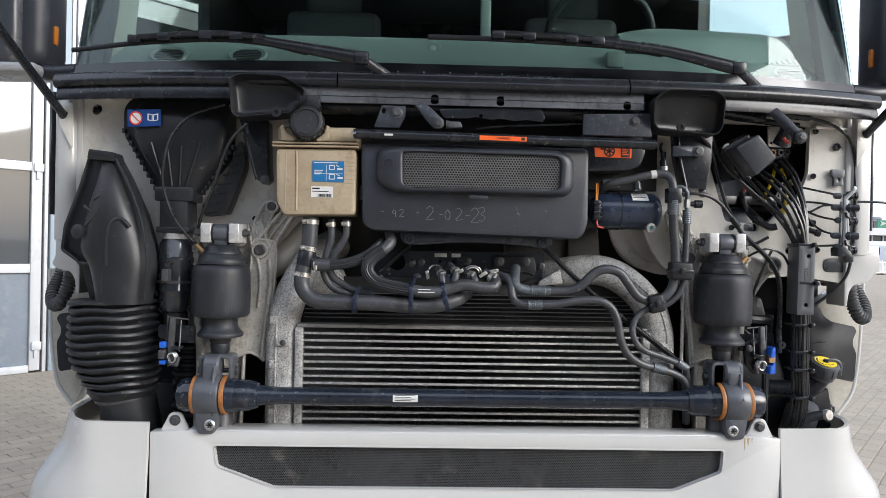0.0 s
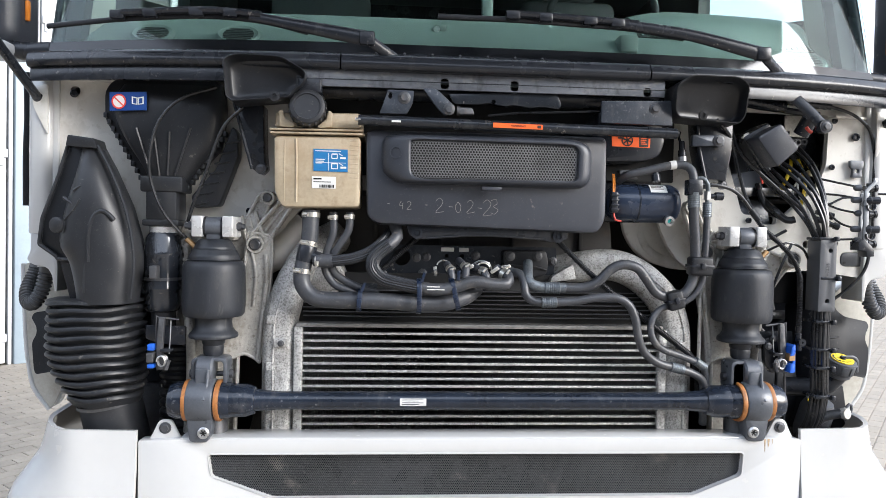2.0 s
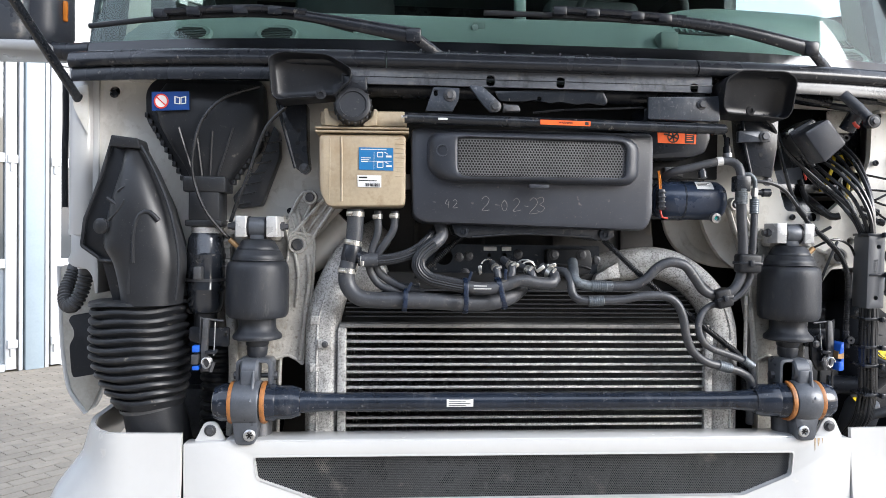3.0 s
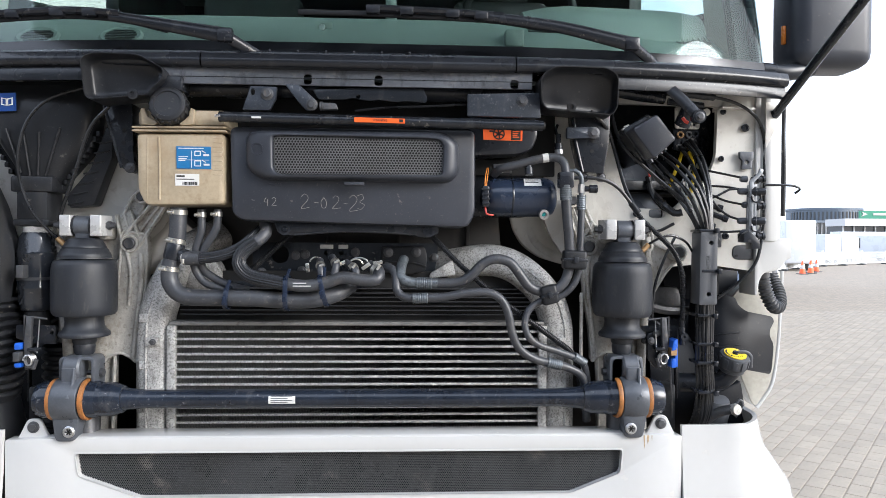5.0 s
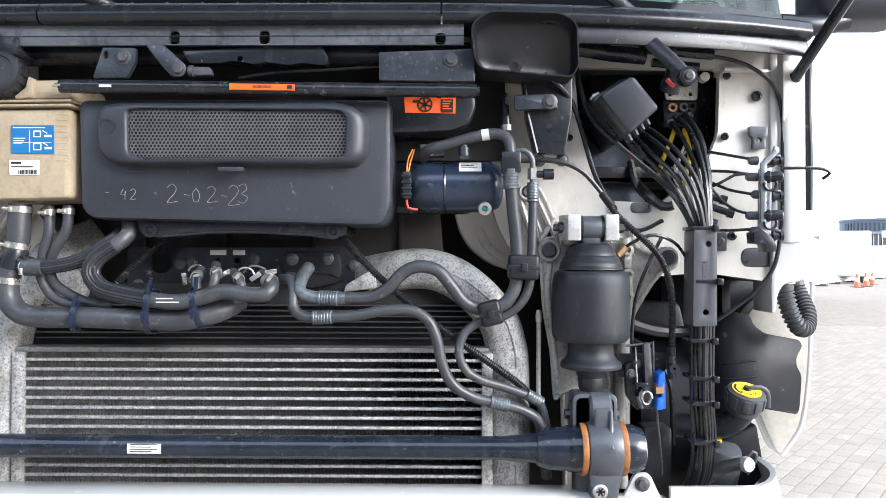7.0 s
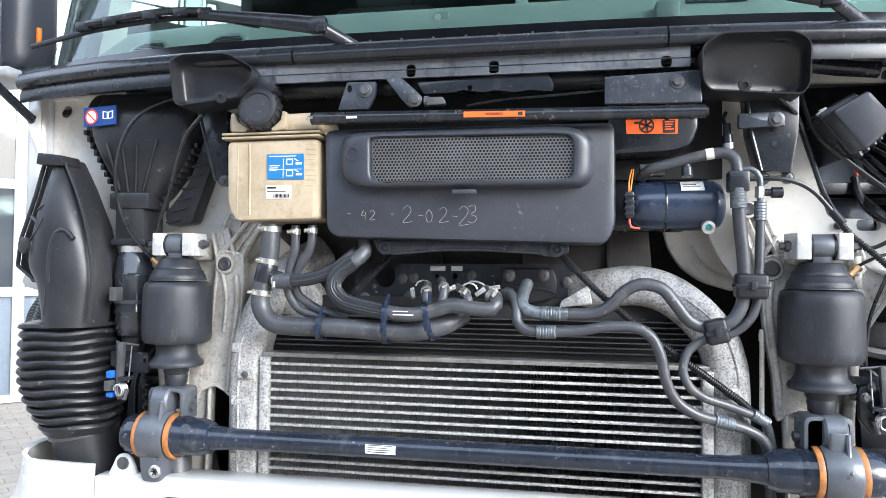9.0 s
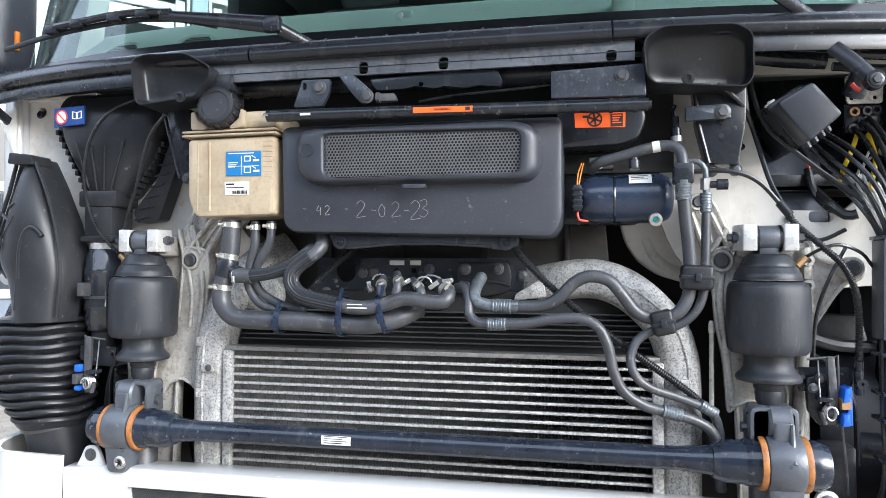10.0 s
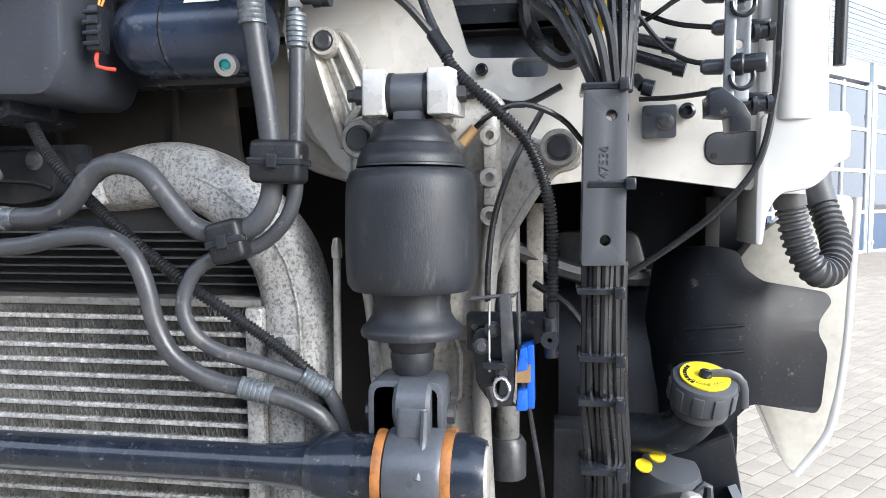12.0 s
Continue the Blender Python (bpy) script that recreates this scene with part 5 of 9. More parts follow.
# upper cab sides with door windows
shell_grey = surface("shell_grey", (0.050, 0.055, 0.066), 0.3, 0, 0.06, 4, 60, 0.03, DUST, 0.08, 12)
lip_grey = surface("lip_grey", (0.30, 0.31, 0.32), 0.35, 0, 0.06, 4, 60, 0.03, DUST, 0.08, 12)
clear_pane = clear("door_glass", (0.93, 0.97, 0.95))
for s in (-1, 1):
    door = plate([(2.24, 2.14), (4.3, 2.14), (4.3, 3.08), (2.49, 3.08)], s * 1.22 - 0.03, s * 1.22 + 0.03, [rounded([(2.37, 2.43), (3.35, 2.66), (3.35, 2.98), (2.52, 2.98)], 0.04)])
    door.transform(Matrix(((0, 1, 0, 0), (1, 0, 0, 0), (0, 0, 1, 0), (0, 0, 0, 1))))
    bmesh.ops.recalc_face_normals(door, faces=door.faces[:])
    part("upper_side", door, trim_dark, cab, "dark trimmed upper door")
    pg = part("door_window", box(s * 1.23 - 0.003, s * 1.23 + 0.003, 2.34, 3.36, 2.43, 2.99, 0), clear_pane, cab, "clear door window")
    pg.visible_shadow = False
    part("pillar", tube([(s * 1.252, 2.235, 2.13), (s * 1.245, 2.32, 2.5), (s * 1.225, 2.47, 3.06)], 0.017, 10), black_plastic, cab, "black windscreen pillar")
    part("pillar_trim", tube([(s * 1.235, 2.30, 2.14), (s * 1.232, 2.37, 2.5), (s * 1.215, 2.53, 3.04)], 0.012, 10), trim_dark, cab, "dark pillar trim")
    mir = thing("side_mirror", (s * 1.30, 2.3, 2.15), "large black plastic side mirror housing", "mirror", "side mirrors")
    part("housing", box(min(s * 1.34, s * 1.60), max(s * 1.34, s * 1.60), 2.18, 2.36, 2.20, 2.75, 0.05, 4), grain_plastic, mir)
    if s < 0:
        part("front_shell", box(-1.615, -1.40, 2.15, 2.22, 2.19, 2.76, 0.045, 4), shell_grey, mir, "dark blue-grey mirror shell")
        part("lower_lip", box(-1.612, -1.345, 2.145, 2.30, 2.168, 2.20, 0.012, 3), lip_grey, mir, "light grey lower rim")
    part("arm", tube([(s * 1.25, 2.22, 2.19), (s * 1.33, 2.22, 2.185), (s * 1.42, 2.24, 2.205)], 0.026, 12, flat=0.9), black_plastic, mir)
    part("indicator", box(min(s * 1.328, s * 1.34), max(s * 1.328, s * 1.34), 2.24, 2.255, 2.28, 2.34, 0.004), lamp_amber, mir, "amber indicator lens")

# stampings of the front wall
for p, r in (([(-1.105, 2.155, 2.101), (-1.098, 2.155, 1.982), (-1.068, 2.155, 1.878), (-1.007, 2.155, 1.771), (-0.985, 2.155, 1.718)], 0.010), ([(-1.206, 2.150, 2.097), (-1.202, 2.150, 1.874), (-1.198, 2.150, 1.665)], 0.006), ([(1.093, 2.155, 2.070), (1.106, 2.155, 1.988), (1.117, 2.155, 1.917), (1.110, 2.155, 1.836), (1.085, 2.155, 1.755)], 0.011),
             ([(1.236, 2.150, 2.088), (1.237, 2.150, 1.877), (1.235, 2.150, 1.615)], 0.007), ([(0.599, 2.155, 1.826), (0.667, 2.155, 1.775), (0.697, 2.155, 1.719)], 0.009)):
    part("stamped_ridge", tube([(x, y + 0.55 * r, z) for x, y, z in p], r, 12, flat=0.5), cream_paint, cab)
for a, b, up in ((-1.22, -0.93, 0.038), (1.08, 1.22, 0.0)):
    part("rolled_edge", along(lambda x: (2.046 + bow(x)[0] * 0.75, bow(x)[1] + up), steps(a, b, 12), [(0.0, 2.042), (0.07, 2.042), (0.07, 2.052), (0.0, 2.048)]), cream_paint, cab)

# raised hood overhead
hood = thing("raised_hood", (0, 1.3, 2.55), "raised white hood panel with a dark lined underside", "hood")
# out of view; tilt, size and dark lining chosen for the windscreen's reflection
tilt = Matrix.Translation((0, 1.465, 2.84)) @ Matrix.Rotation(radians(-25), 4, "X")
part("skin", moved(box(-1.25, 1.25, -0.58, 0.57, 0.0, 0.02, 0.006), tilt), white_paint, hood)
part("lining", moved(box(-1.21, 1.21, -0.53, 0.52, -0.02, -0.002, 0.006), tilt), surface("hood_lining", (0.035, 0.043, 0.06), 0.6, 0, 0.2, 6, 120, 0.2), hood, "dark blue-grey sound lining")
for s in (-1, 1):
    # skirts added to keep bright sky out of the windscreen's reflection
    part("side_skirt", moved(box(s * 1.235 - 0.012, s * 1.235 + 0.012, -0.57, 0.56, -0.12, -0.001, 0.006), tilt), black_plastic, hood, "dark skirt added out of view against sky reflections")
    part("strut_lug", moved(box(s * 1.15 - 0.02, s * 1.15 + 0.02, -0.04, 0.04, -0.10, 0.0, 0.005), tilt), dark_steel, hood)
    part("strut_arm", tube([(s * 1.15, 1.46, 2.80), (s * 1.22, 1.34, 2.65), (s * 1.262, 1.25, 2.50)], 0.014, 10), dark_steel, hood)

# chassis gear seen in the wheel arches
for s in (-1, 1):
    part("spring_hanger", plate(rounded([(s * 0.93, 1.50), (s * 1.08, 1.50), (s * 1.10, 1.42), (s * 1.02, 1.36), (s * 0.95, 1.40)], 0.02), 2.44, 2.50, (), 0.01), dark_steel, bay)
    part("steering_arm", tube([(s * 0.90, 2.42, 1.40), (s * 0.97, 2.40, 1.33), (s * 1.02, 2.42, 1.20), (s * 1.03, 2.45, 1.05)], 0.018, 10), dark_steel, bay)
    part("brake_line", tube([(s * 0.90, 2.30, 1.42), (s * 0.96, 2.28, 1.38), (s * 1.0, 2.27, 1.30), (s * 1.01, 2.28, 1.15)], 0.006, 8), rubber, bay)
    part("arch_skin", moved(lathe([(0.30, -0.06), (0.31, -0.06), (0.31, 0.22), (0.30, 0.22)], (s * 1.0, 2.62, 1.18), (1, 0, 0), 28, True), Matrix.Identity(4)), liner_plastic, bay)
    part("rusty_strap", box(s * 0.90 - 0.014, s * 0.90 + 0.014, 2.33, 2.36, 1.36, 1.55, 0.004), bracket_metal, bay, "dusty steel strap")

# ---- wipers
def wiper(blade, arm, r=0.012):
    eye = Vector((-0.144, 0, 1.655))
    foot = eye + (Vector(arm[-1]) - eye) * 0.985
    blade, arm = [tuple(eye + (Vector(p) - eye) * 0.962) for p in blade], [tuple(eye + (Vector(p) - eye) * 0.962) for p in arm[:-1]] + [tuple(foot)]
    th = thing("wiper", arm[-1], "black windscreen wiper with a jointed frame", "wiper", "wipers")
    part("blade", tube(blade, 0.0075, 8, flat=0.8), rubber, th)
    up = [(x, y - 0.014, z + 0.012) for x, y, z in blade[1:-1]]
    part("frame", tube(up, 0.0095, 8), black_plastic, th)
    for f in (0.3, 0.42, 0.6, 0.72):
        p, d = on(blade, f)
        part("yoke", box(p.x - 0.018, p.x + 0.018, p.y - 0.024, p.y + 0.004, p.z - 0.004, p.z + 0.018, 0.003), black_plastic, th)
    part("arm", tube(arm[:-1], r, 12, flat=0.5, r_end=r * 1.7), black_plastic, th)
    part("arm_foot", tube(arm[-2:], r * 1.2, 10, straight=True, flat=0.7), black_plastic, th)
    p = Vector(arm[-2])
    part("joint", box(p.x - 0.02, p.x + 0.02, p.y - 0.014, p.y + 0.012, p.z - 0.018, p.z + 0.018, 0.006), black_plastic, th)
    return th


wiper([(-1.221, 2.130, 2.234), (-0.992, 2.070, 2.245), (-0.763, 2.030, 2.249), (-0.611, 2.010, 2.236), (-0.486, 2.000, 2.208)], [(-0.641, 2.000, 2.245), (-0.476, 1.985, 2.216), (-0.329, 1.980, 2.192), (-0.244, 1.990, 2.138)])
wiper([(-0.140, 2.000, 2.265), (0.062, 2.000, 2.264), (0.263, 2.010, 2.261), (0.417, 2.020, 2.257), (0.556, 2.030, 2.240)], [(0.361, 2.000, 2.266), (0.562, 2.000, 2.242), (0.778, 2.010, 2.200), (0.851, 2.030, 2.147)])

# ---- wiring on the driver's side
cable_black = surface("cable_black", (0.012, 0.0128, 0.0145), 0.30, 0, 0.25, 12, 200, 0.1, DUST, 0.06, 30)
cable_yellow = surface("cable_yellow", (0.70, 0.50, 0.02), 0.45, 0, 0.15, 20, 200, 0.05)
cable_grey = surface("cable_grey", (0.55, 0.55, 0.53), 0.5, 0, 0.15, 20, 200, 0.05)
cable_red = surface("cable_red", (0.55, 0.05, 0.03), 0.45, 0, 0.15, 20, 200, 0.05)
cable_orange = surface("cable_orange", (0.65, 0.22, 0.03), 0.45, 0, 0.15, 20, 200, 0.05)
conduit_grey = surface("conduit_grey", (0.060, 0.064, 0.072), 0.45, 0, 0.12, 6, 400, 0.1, DUST, 0.06, 12)


def cable(pts, r, label="black sheathed electrical cable", material=None, name="cable", n=8):
    th = whole(name, tube(pts, r, n), material or cable_black, label, "cable", "cables")
    return th


fuse = thing("relay_box", (0.842, 2.200, 1.962), "black plastic relay box tilted above the wiring", "relay box")
part("lid", plate(rounded([(0.766, 1.964), (0.836, 2.006), (0.892, 1.937), (0.829, 1.881)], 0.010), 1.99, 2.06, (), 0.012), grain_plastic, fuse)
part("base", plate(rounded([(0.758, 1.972), (0.836, 2.020), (0.900, 1.945), (0.832, 1.880)], 0.01), 2.06, 2.28, (), 0.006), black_plastic, fuse)
for i, p in enumerate(((0.848, 2.090, 1.893), (0.862, 2.090, 1.905), (0.876, 2.090, 1.917), (0.888, 2.090, 1.928))):
    part("gland", lathe([(0, -0.014), (0.009, -0.014), (0.010, 0), (0.007, 0.014), (0, 0.014)], p, (0.5, -0.2, -0.8), 8), black_plastic, fuse)
box_cables = [
    [(0.856, 2.130, 1.903), (0.886, 2.100, 1.854), (0.932, 2.070, 1.796), (0.960, 2.050, 1.738), (0.982, 2.040, 1.684)],
    [(0.866, 2.130, 1.910), (0.901, 2.090, 1.857), (0.943, 2.050, 1.800), (0.969, 2.030, 1.736), (0.988, 2.030, 1.683)],
    [(0.879, 2.130, 1.919), (0.917, 2.080, 1.873), (0.956, 2.040, 1.811), (0.982, 2.020, 1.741), (0.994, 2.020, 1.683)],
    [(0.891, 2.130, 1.929), (0.929, 2.090, 1.888), (0.968, 2.050, 1.828), (0.994, 2.030, 1.755), (1.004, 2.030, 1.683)],
    [(0.845, 2.150, 1.903), (0.877, 2.120, 1.842), (0.931, 2.090, 1.783), (0.963, 2.060, 1.725), (0.982, 2.050, 1.678)],
    [(0.739, 2.120, 2.061), (0.751, 2.100, 1.983), (0.778, 2.090, 1.922), (0.866, 2.080, 1.839), (0.952, 2.060, 1.759), (0.987, 2.050, 1.689)]]
for p in box_cables:
    cable(p, 0.0054)
plate_cables = [
    [(0.984, 2.200, 1.944), (0.993, 2.150, 1.898), (1.000, 2.090, 1.829), (1.001, 2.050, 1.757), (1.004, 2.040, 1.684)],
    [(1.001, 2.200, 1.956), (1.011, 2.140, 1.907), (1.013, 2.080, 1.827), (1.012, 2.050, 1.757), (1.010, 2.040, 1.684)],
    [(1.015, 2.200, 1.967), (1.027, 2.140, 1.906), (1.026, 2.090, 1.828), (1.021, 2.060, 1.758), (1.017, 2.050, 1.684)],
    [(1.027, 2.200, 1.955), (1.037, 2.150, 1.896), (1.034, 2.100, 1.818), (1.026, 2.070, 1.747), (1.019, 2.050, 1.684)]]
for p in plate_cables:
    cable(p, 0.006)
for p in ([(0.992, 2.200, 1.934), (0.969, 2.170, 1.890), (0.953, 2.170, 1.853), (0.951, 2.200, 1.821)], [(1.013, 2.200, 1.929), (1.013, 2.160, 1.869), (0.998, 2.140, 1.818), (0.989, 2.140, 1.779)]):
    cable(p, 0.0055, "yellow wire loom with loose strands", cable_yellow)
for p, m, l in (([(1.003, 2.170, 1.883), (0.984, 2.150, 1.845), (0.985, 2.140, 1.812), (1.001, 2.130, 1.783), (1.004, 2.100, 1.728)], cable_grey, "thin white wire in the loom"), ([(1.008, 2.170, 1.871), (0.979, 2.160, 1.841), (0.973, 2.150, 1.804), (0.990, 2.130, 1.766), (1.001, 2.100, 1.717)], cable_grey, "thin white wire in the loom"),
                ([(0.866, 2.150, 1.868), (0.870, 2.150, 1.858), (0.873, 2.152, 1.848)], cable_red, "thin red loose wire")):
    cable(p, 0.003, l, m, n=6)
cable([(0.896, 2.200, 1.806), (0.909, 2.150, 1.770), (0.940, 2.130, 1.738), (0.961, 2.120, 1.740)], 0.011, "thick black wire loom sagging below the relay box")
cable([(0.884, 2.200, 1.852), (0.892, 2.180, 1.795), (0.918, 2.160, 1.756), (0.941, 2.140, 1.744)], 0.009, "black wire loom below the relay box")
brass2 = surface("dull_brass", (0.25, 0.15, 0.07), 0.5, 0.5, 0.2, 40, 200, 0.1)
gp = thing("grommet_plate", (1.011, 2.220, 1.935), "steel mounting plate with cable grommets", "grommet plate")
part("steel_plate", plate(rounded([(0.966, 2.067), (1.047, 2.067), (1.045, 2.000), (0.969, 2.001)], 0.008), 2.2, 2.206, [ring(*(0.980, 2.014), 0.005), ring(*(1.029, 2.014), 0.005)], 0.001), bracket_metal, gp, "dusty zinc plate")
part("block", plate(rounded([(0.965, 2.004), (1.047, 2.002), (1.045, 1.938), (0.968, 1.935)], 0.006), 2.21, 2.25, (), 0.004), black_plastic, gp)
for p, m in (((0.987, 2.210, 1.983), brass2), ((1.014, 2.210, 1.984), dark_steel), ((1.033, 2.210, 1.986), black_plastic), ((0.984, 2.210, 1.944), dark_steel), ((1.003, 2.210, 1.958), black_plastic)):
    part("grommet", lathe([(0.006, 0), (0.011, 0), (0.011, 0.008), (0.006, 0.008)], p, (0, -1, 0), 14, True), m, gp)
part("backing", plate([(1.045, 2.087), (1.097, 2.087), (1.095, 1.924), (1.044, 1.864)], 2.24, 2.246), black_gloss, gp, "glossy black sheet")

duct = thing("cable_duct", (0.998, 2.030, 1.201), "grey plastic cable duct with a tied cable bundle", "cable duct")
part("cover", plate(rounded([(0.966, 1.679), (1.014, 1.679), (1.013, 1.476), (0.963, 1.475)], 0.004), 1.998, 2.06, [ring(*(0.996, 1.649), 0.0065), ring(*(0.990, 1.505), 0.0065)], 0.003), conduit_grey, duct)
for k, pp in enumerate(((0.997, 1.990, 1.570), (0.986, 2.000, 1.445), (0.988, 2.000, 1.365), (0.988, 2.000, 1.312), (0.991, 2.000, 1.229), (0.989, 2.000, 1.683))):
    tie = part("cable_tie", box(pp[0] - 0.0275, pp[0] + 0.0275, 1.996, 2.062, pp[2] - 0.004, pp[2] + 0.004, 0.002), black_plastic, duct)
    part("tie_head", box(pp[0] + 0.014, pp[0] + 0.026, 1.985, 1.998, pp[2] - 0.007, pp[2] + 0.007, 0.002), black_plastic, tie)
for i in range(14):
    row, col = i // 7, i % 7
    p = [(0.966, 2.010, 1.479), (0.965, 2.010, 1.392), (0.967, 2.012, 1.303), (0.973, 2.020, 1.230), (0.972, 2.040, 1.149), (0.960, 2.080, 1.084)]
    wob = [0.0015 * math.sin(i * 2.3 + j * 1.7) for j in range(6)]
    p = [(x + col * 0.0072 + row * 0.0036 + 0.003 + w, y + row * 0.012 + 0.004 * abs(col - 3) + w, z) for (x, y, z), w in zip(p, wob)]
    part("bundle_cable", tube(p, (0.0054, 0.0048, 0.0058)[i % 3], 8), cable_black, duct)
# long black conduits beside the spring
LC = [(0.590, 2.020, 1.828), (0.678, 2.020, 1.827), (0.737, 2.030, 1.805), (0.791, 2.040, 1.747)]
cable(LC, 0.0052)
cable([(0.650, 2.000, 2.013), (0.703, 2.030, 1.974), (0.729, 2.050, 1.930), (0.764, 2.050, 1.811), (0.794, 2.040, 1.744)], 0.0055)
co = hose("corrugated_conduit", "black corrugated conduit hanging in front of the spring bracket", [(0.789, 2.035, 1.749), (0.810, 2.030, 1.713), (0.862, 2.020, 1.662), (0.897, 2.020, 1.625), (0.919, 2.020, 1.575), (0.929, 2.030, 1.516), (0.930, 2.035, 1.428)], 0.0068, rubber, "conduit", ribs=(0.0048, 0.002))
part("boot", tube([(0.781, 2.040, 1.760), (0.800, 2.032, 1.732)], 0.0095, 10, straight=True), rubber, co)
part("plug", tube([(0.930, 2.035, 1.428), (0.930, 2.040, 1.361)], 0.0085, 10, straight=True), black_plastic, co)
cable([(0.827, 2.050, 1.639), (0.858, 2.030, 1.660), (0.895, 2.030, 1.669), (0.939, 2.040, 1.652), (0.970, 2.060, 1.620)], 0.0036, "thin black air line")
cable([(0.915, 2.060, 1.663), (0.882, 2.050, 1.603), (0.858, 2.050, 1.536), (0.849, 2.050, 1.469), (0.848, 2.050, 1.424)], 0.004, "thin black release cable")
cable([(0.845, 2.140, 1.692), (0.890, 2.130, 1.683), (0.940, 2.130, 1.706)], 0.0048)
air = thing("air_fitting", (0.825, 2.040, 1.636), "brass air fitting on the air spring", "fitting")
brass = surface("brass", (0.50, 0.32, 0.16), 0.4, 0.7, 0.2, 40, 200, 0.1)
part("body", tube([(0.816, 2.045, 1.625), (0.834, 2.045, 1.643)], 0.0075, 10, straight=True), brass, air)
# connector bracket
sheet_steel = surface("grey_sheet_steel", (0.20, 0.215, 0.235), 0.36, 0.5, 0.2, 12, 200, 0.2, DUST, 0.12, 30)
cb = thing("connector_bracket", (1.152, 2.100, 1.671), "grey steel bracket with a row of cable connectors", "bracket")
part("strap", plate(rounded([(1.160, 1.866), (1.172, 1.862), (1.170, 1.850), (1.144, 1.824), (1.142, 1.672), (1.152, 1.655), (1.150, 1.648), (1.130, 1.664), (1.130, 1.828), (1.157, 1.853)], 0.003), 2.052, 2.058, (), 0.0015), sheet_steel, cb, "bent grey steel strap")
part("back_plate", plate(rounded([(1.140, 1.820), (1.168, 1.822), (1.166, 1.672), (1.138, 1.672)], 0.004), 2.082, 2.088, [ring(1.153, 1.742, 0.006)], 0.001), sheet_steel, cb, "grey steel back plate")
part("foot_clip", plate(rounded([(1.112, 1.676), (1.128, 1.684), (1.152, 1.664), (1.160, 1.650), (1.160, 1.634), (1.138, 1.632), (1.136, 1.650), (1.113, 1.652)], 0.001), 2.045, 2.085, (), 0.001), black_plastic, cb)
part("tab", plate(rounded([(1.142, 1.925), (1.185, 1.924), (1.185, 1.902), (1.179, 1.898), (1.182, 1.873), (1.150, 1.872), (1.152, 1.899), (1.144, 1.904)], 0.004), 2.138, 2.148, [ring(*(1.164, 1.893), 0.007)], 0.001), grey_iron, cb)
for x0, z in ((1.114, 1.836), (1.108, 1.800), (1.120, 1.761), (1.108, 1.714), (1.116, 1.680)):
    part("cable_boot", lathe([(0, 0), (0.006, 0), (0.0095, 0.005), (0.0100, 1.133 - x0), (0, 1.133 - x0)], (x0, 2.076, z), (1, 0, 0), 14), grey_iron, cb, "grey rubber cable boot")
for z in (1.798, 1.713):
    sk = part("socket", lathe([(0, 0), (0.0125, 0), (0.0135, 0.003), (0.0135, 0.012), (0.0115, 0.014), (0.0115, 0.034), (0.0105, 0.037), (0, 0.037)], (1.141, 2.062, z), (0.95, -0.3, 0), 20), black_plastic, cb)
    part("end_disc", lathe([(0, 0), (0.0085, 0), (0.0075, 0.0015), (0, 0.0015)], (1.1765, 2.0508, z), (0.95, -0.3, 0), 18), sheet_steel, sk, "pale grey end disc")
    part("spring_clip", tube([(1.150 + 0.013 * math.cos(a), 2.050, z - 0.016 + 0.014 * math.sin(a)) for a in steps(-3.3, 0.4, 12)], 0.003, 8), black_plastic, sk)
for z in (1.836, 1.757, 1.668):
    part("clip_socket", join(lathe([(0, 0), (0.0085, 0), (0.0085, 0.012), (0.0125, 0.014), (0.0125, 0.020), (0.009, 0.022), (0.009, 0.030), (0.012, 0.031), (0.012, 0.038), (0, 0.038)], (1.158, 2.095, z), (1, 0, 0.06), 16), box(1.166, 1.192, 2.088, 2.100, z + 0.008, z + 0.016, 0.002)), black_plastic, cb)
for p in ([(1.036, 2.120, 1.864), (1.080, 2.100, 1.852), (1.127, 2.078, 1.839)], [(1.036, 2.120, 1.819), (1.081, 2.100, 1.815), (1.115, 2.078, 1.806)], [(1.036, 2.120, 1.778), (1.060, 2.100, 1.789), (1.089, 2.090, 1.806), (1.115, 2.078, 1.807)], [(1.040, 2.120, 1.796), (1.081, 2.100, 1.774), (1.123, 2.078, 1.762)],
          [(1.036, 2.110, 1.790), (1.066, 2.100, 1.748), (1.094, 2.090, 1.726), (1.115, 2.078, 1.719)], [(1.041, 2.120, 1.684), (1.081, 2.100, 1.682), (1.120, 2.080, 1.684)]):
    cable(p, 0.0034, n=8)
cable([(1.042, 2.120, 2.084), (1.095, 2.120, 2.074), (1.143, 2.120, 2.055), (1.193, 2.130, 2.020), (1.217, 2.140, 1.967), (1.220, 2.140, 1.876), (1.215, 2.130, 1.762), (1.211, 2.130, 1.687), (1.190, 2.120, 1.601), (1.148, 2.120, 1.545), (1.099, 2.130, 1.501), (1.029, 2.140, 1.450)], 0.0048, "long black cable along the cab corner")
cable([(1.185, 2.070, 1.819), (1.231, 2.060, 1.818), (1.268, 2.060, 1.816), (1.285, 2.060, 1.807), (1.274, 2.070, 1.795)], 0.0036, "thin black cable bent into a hook")
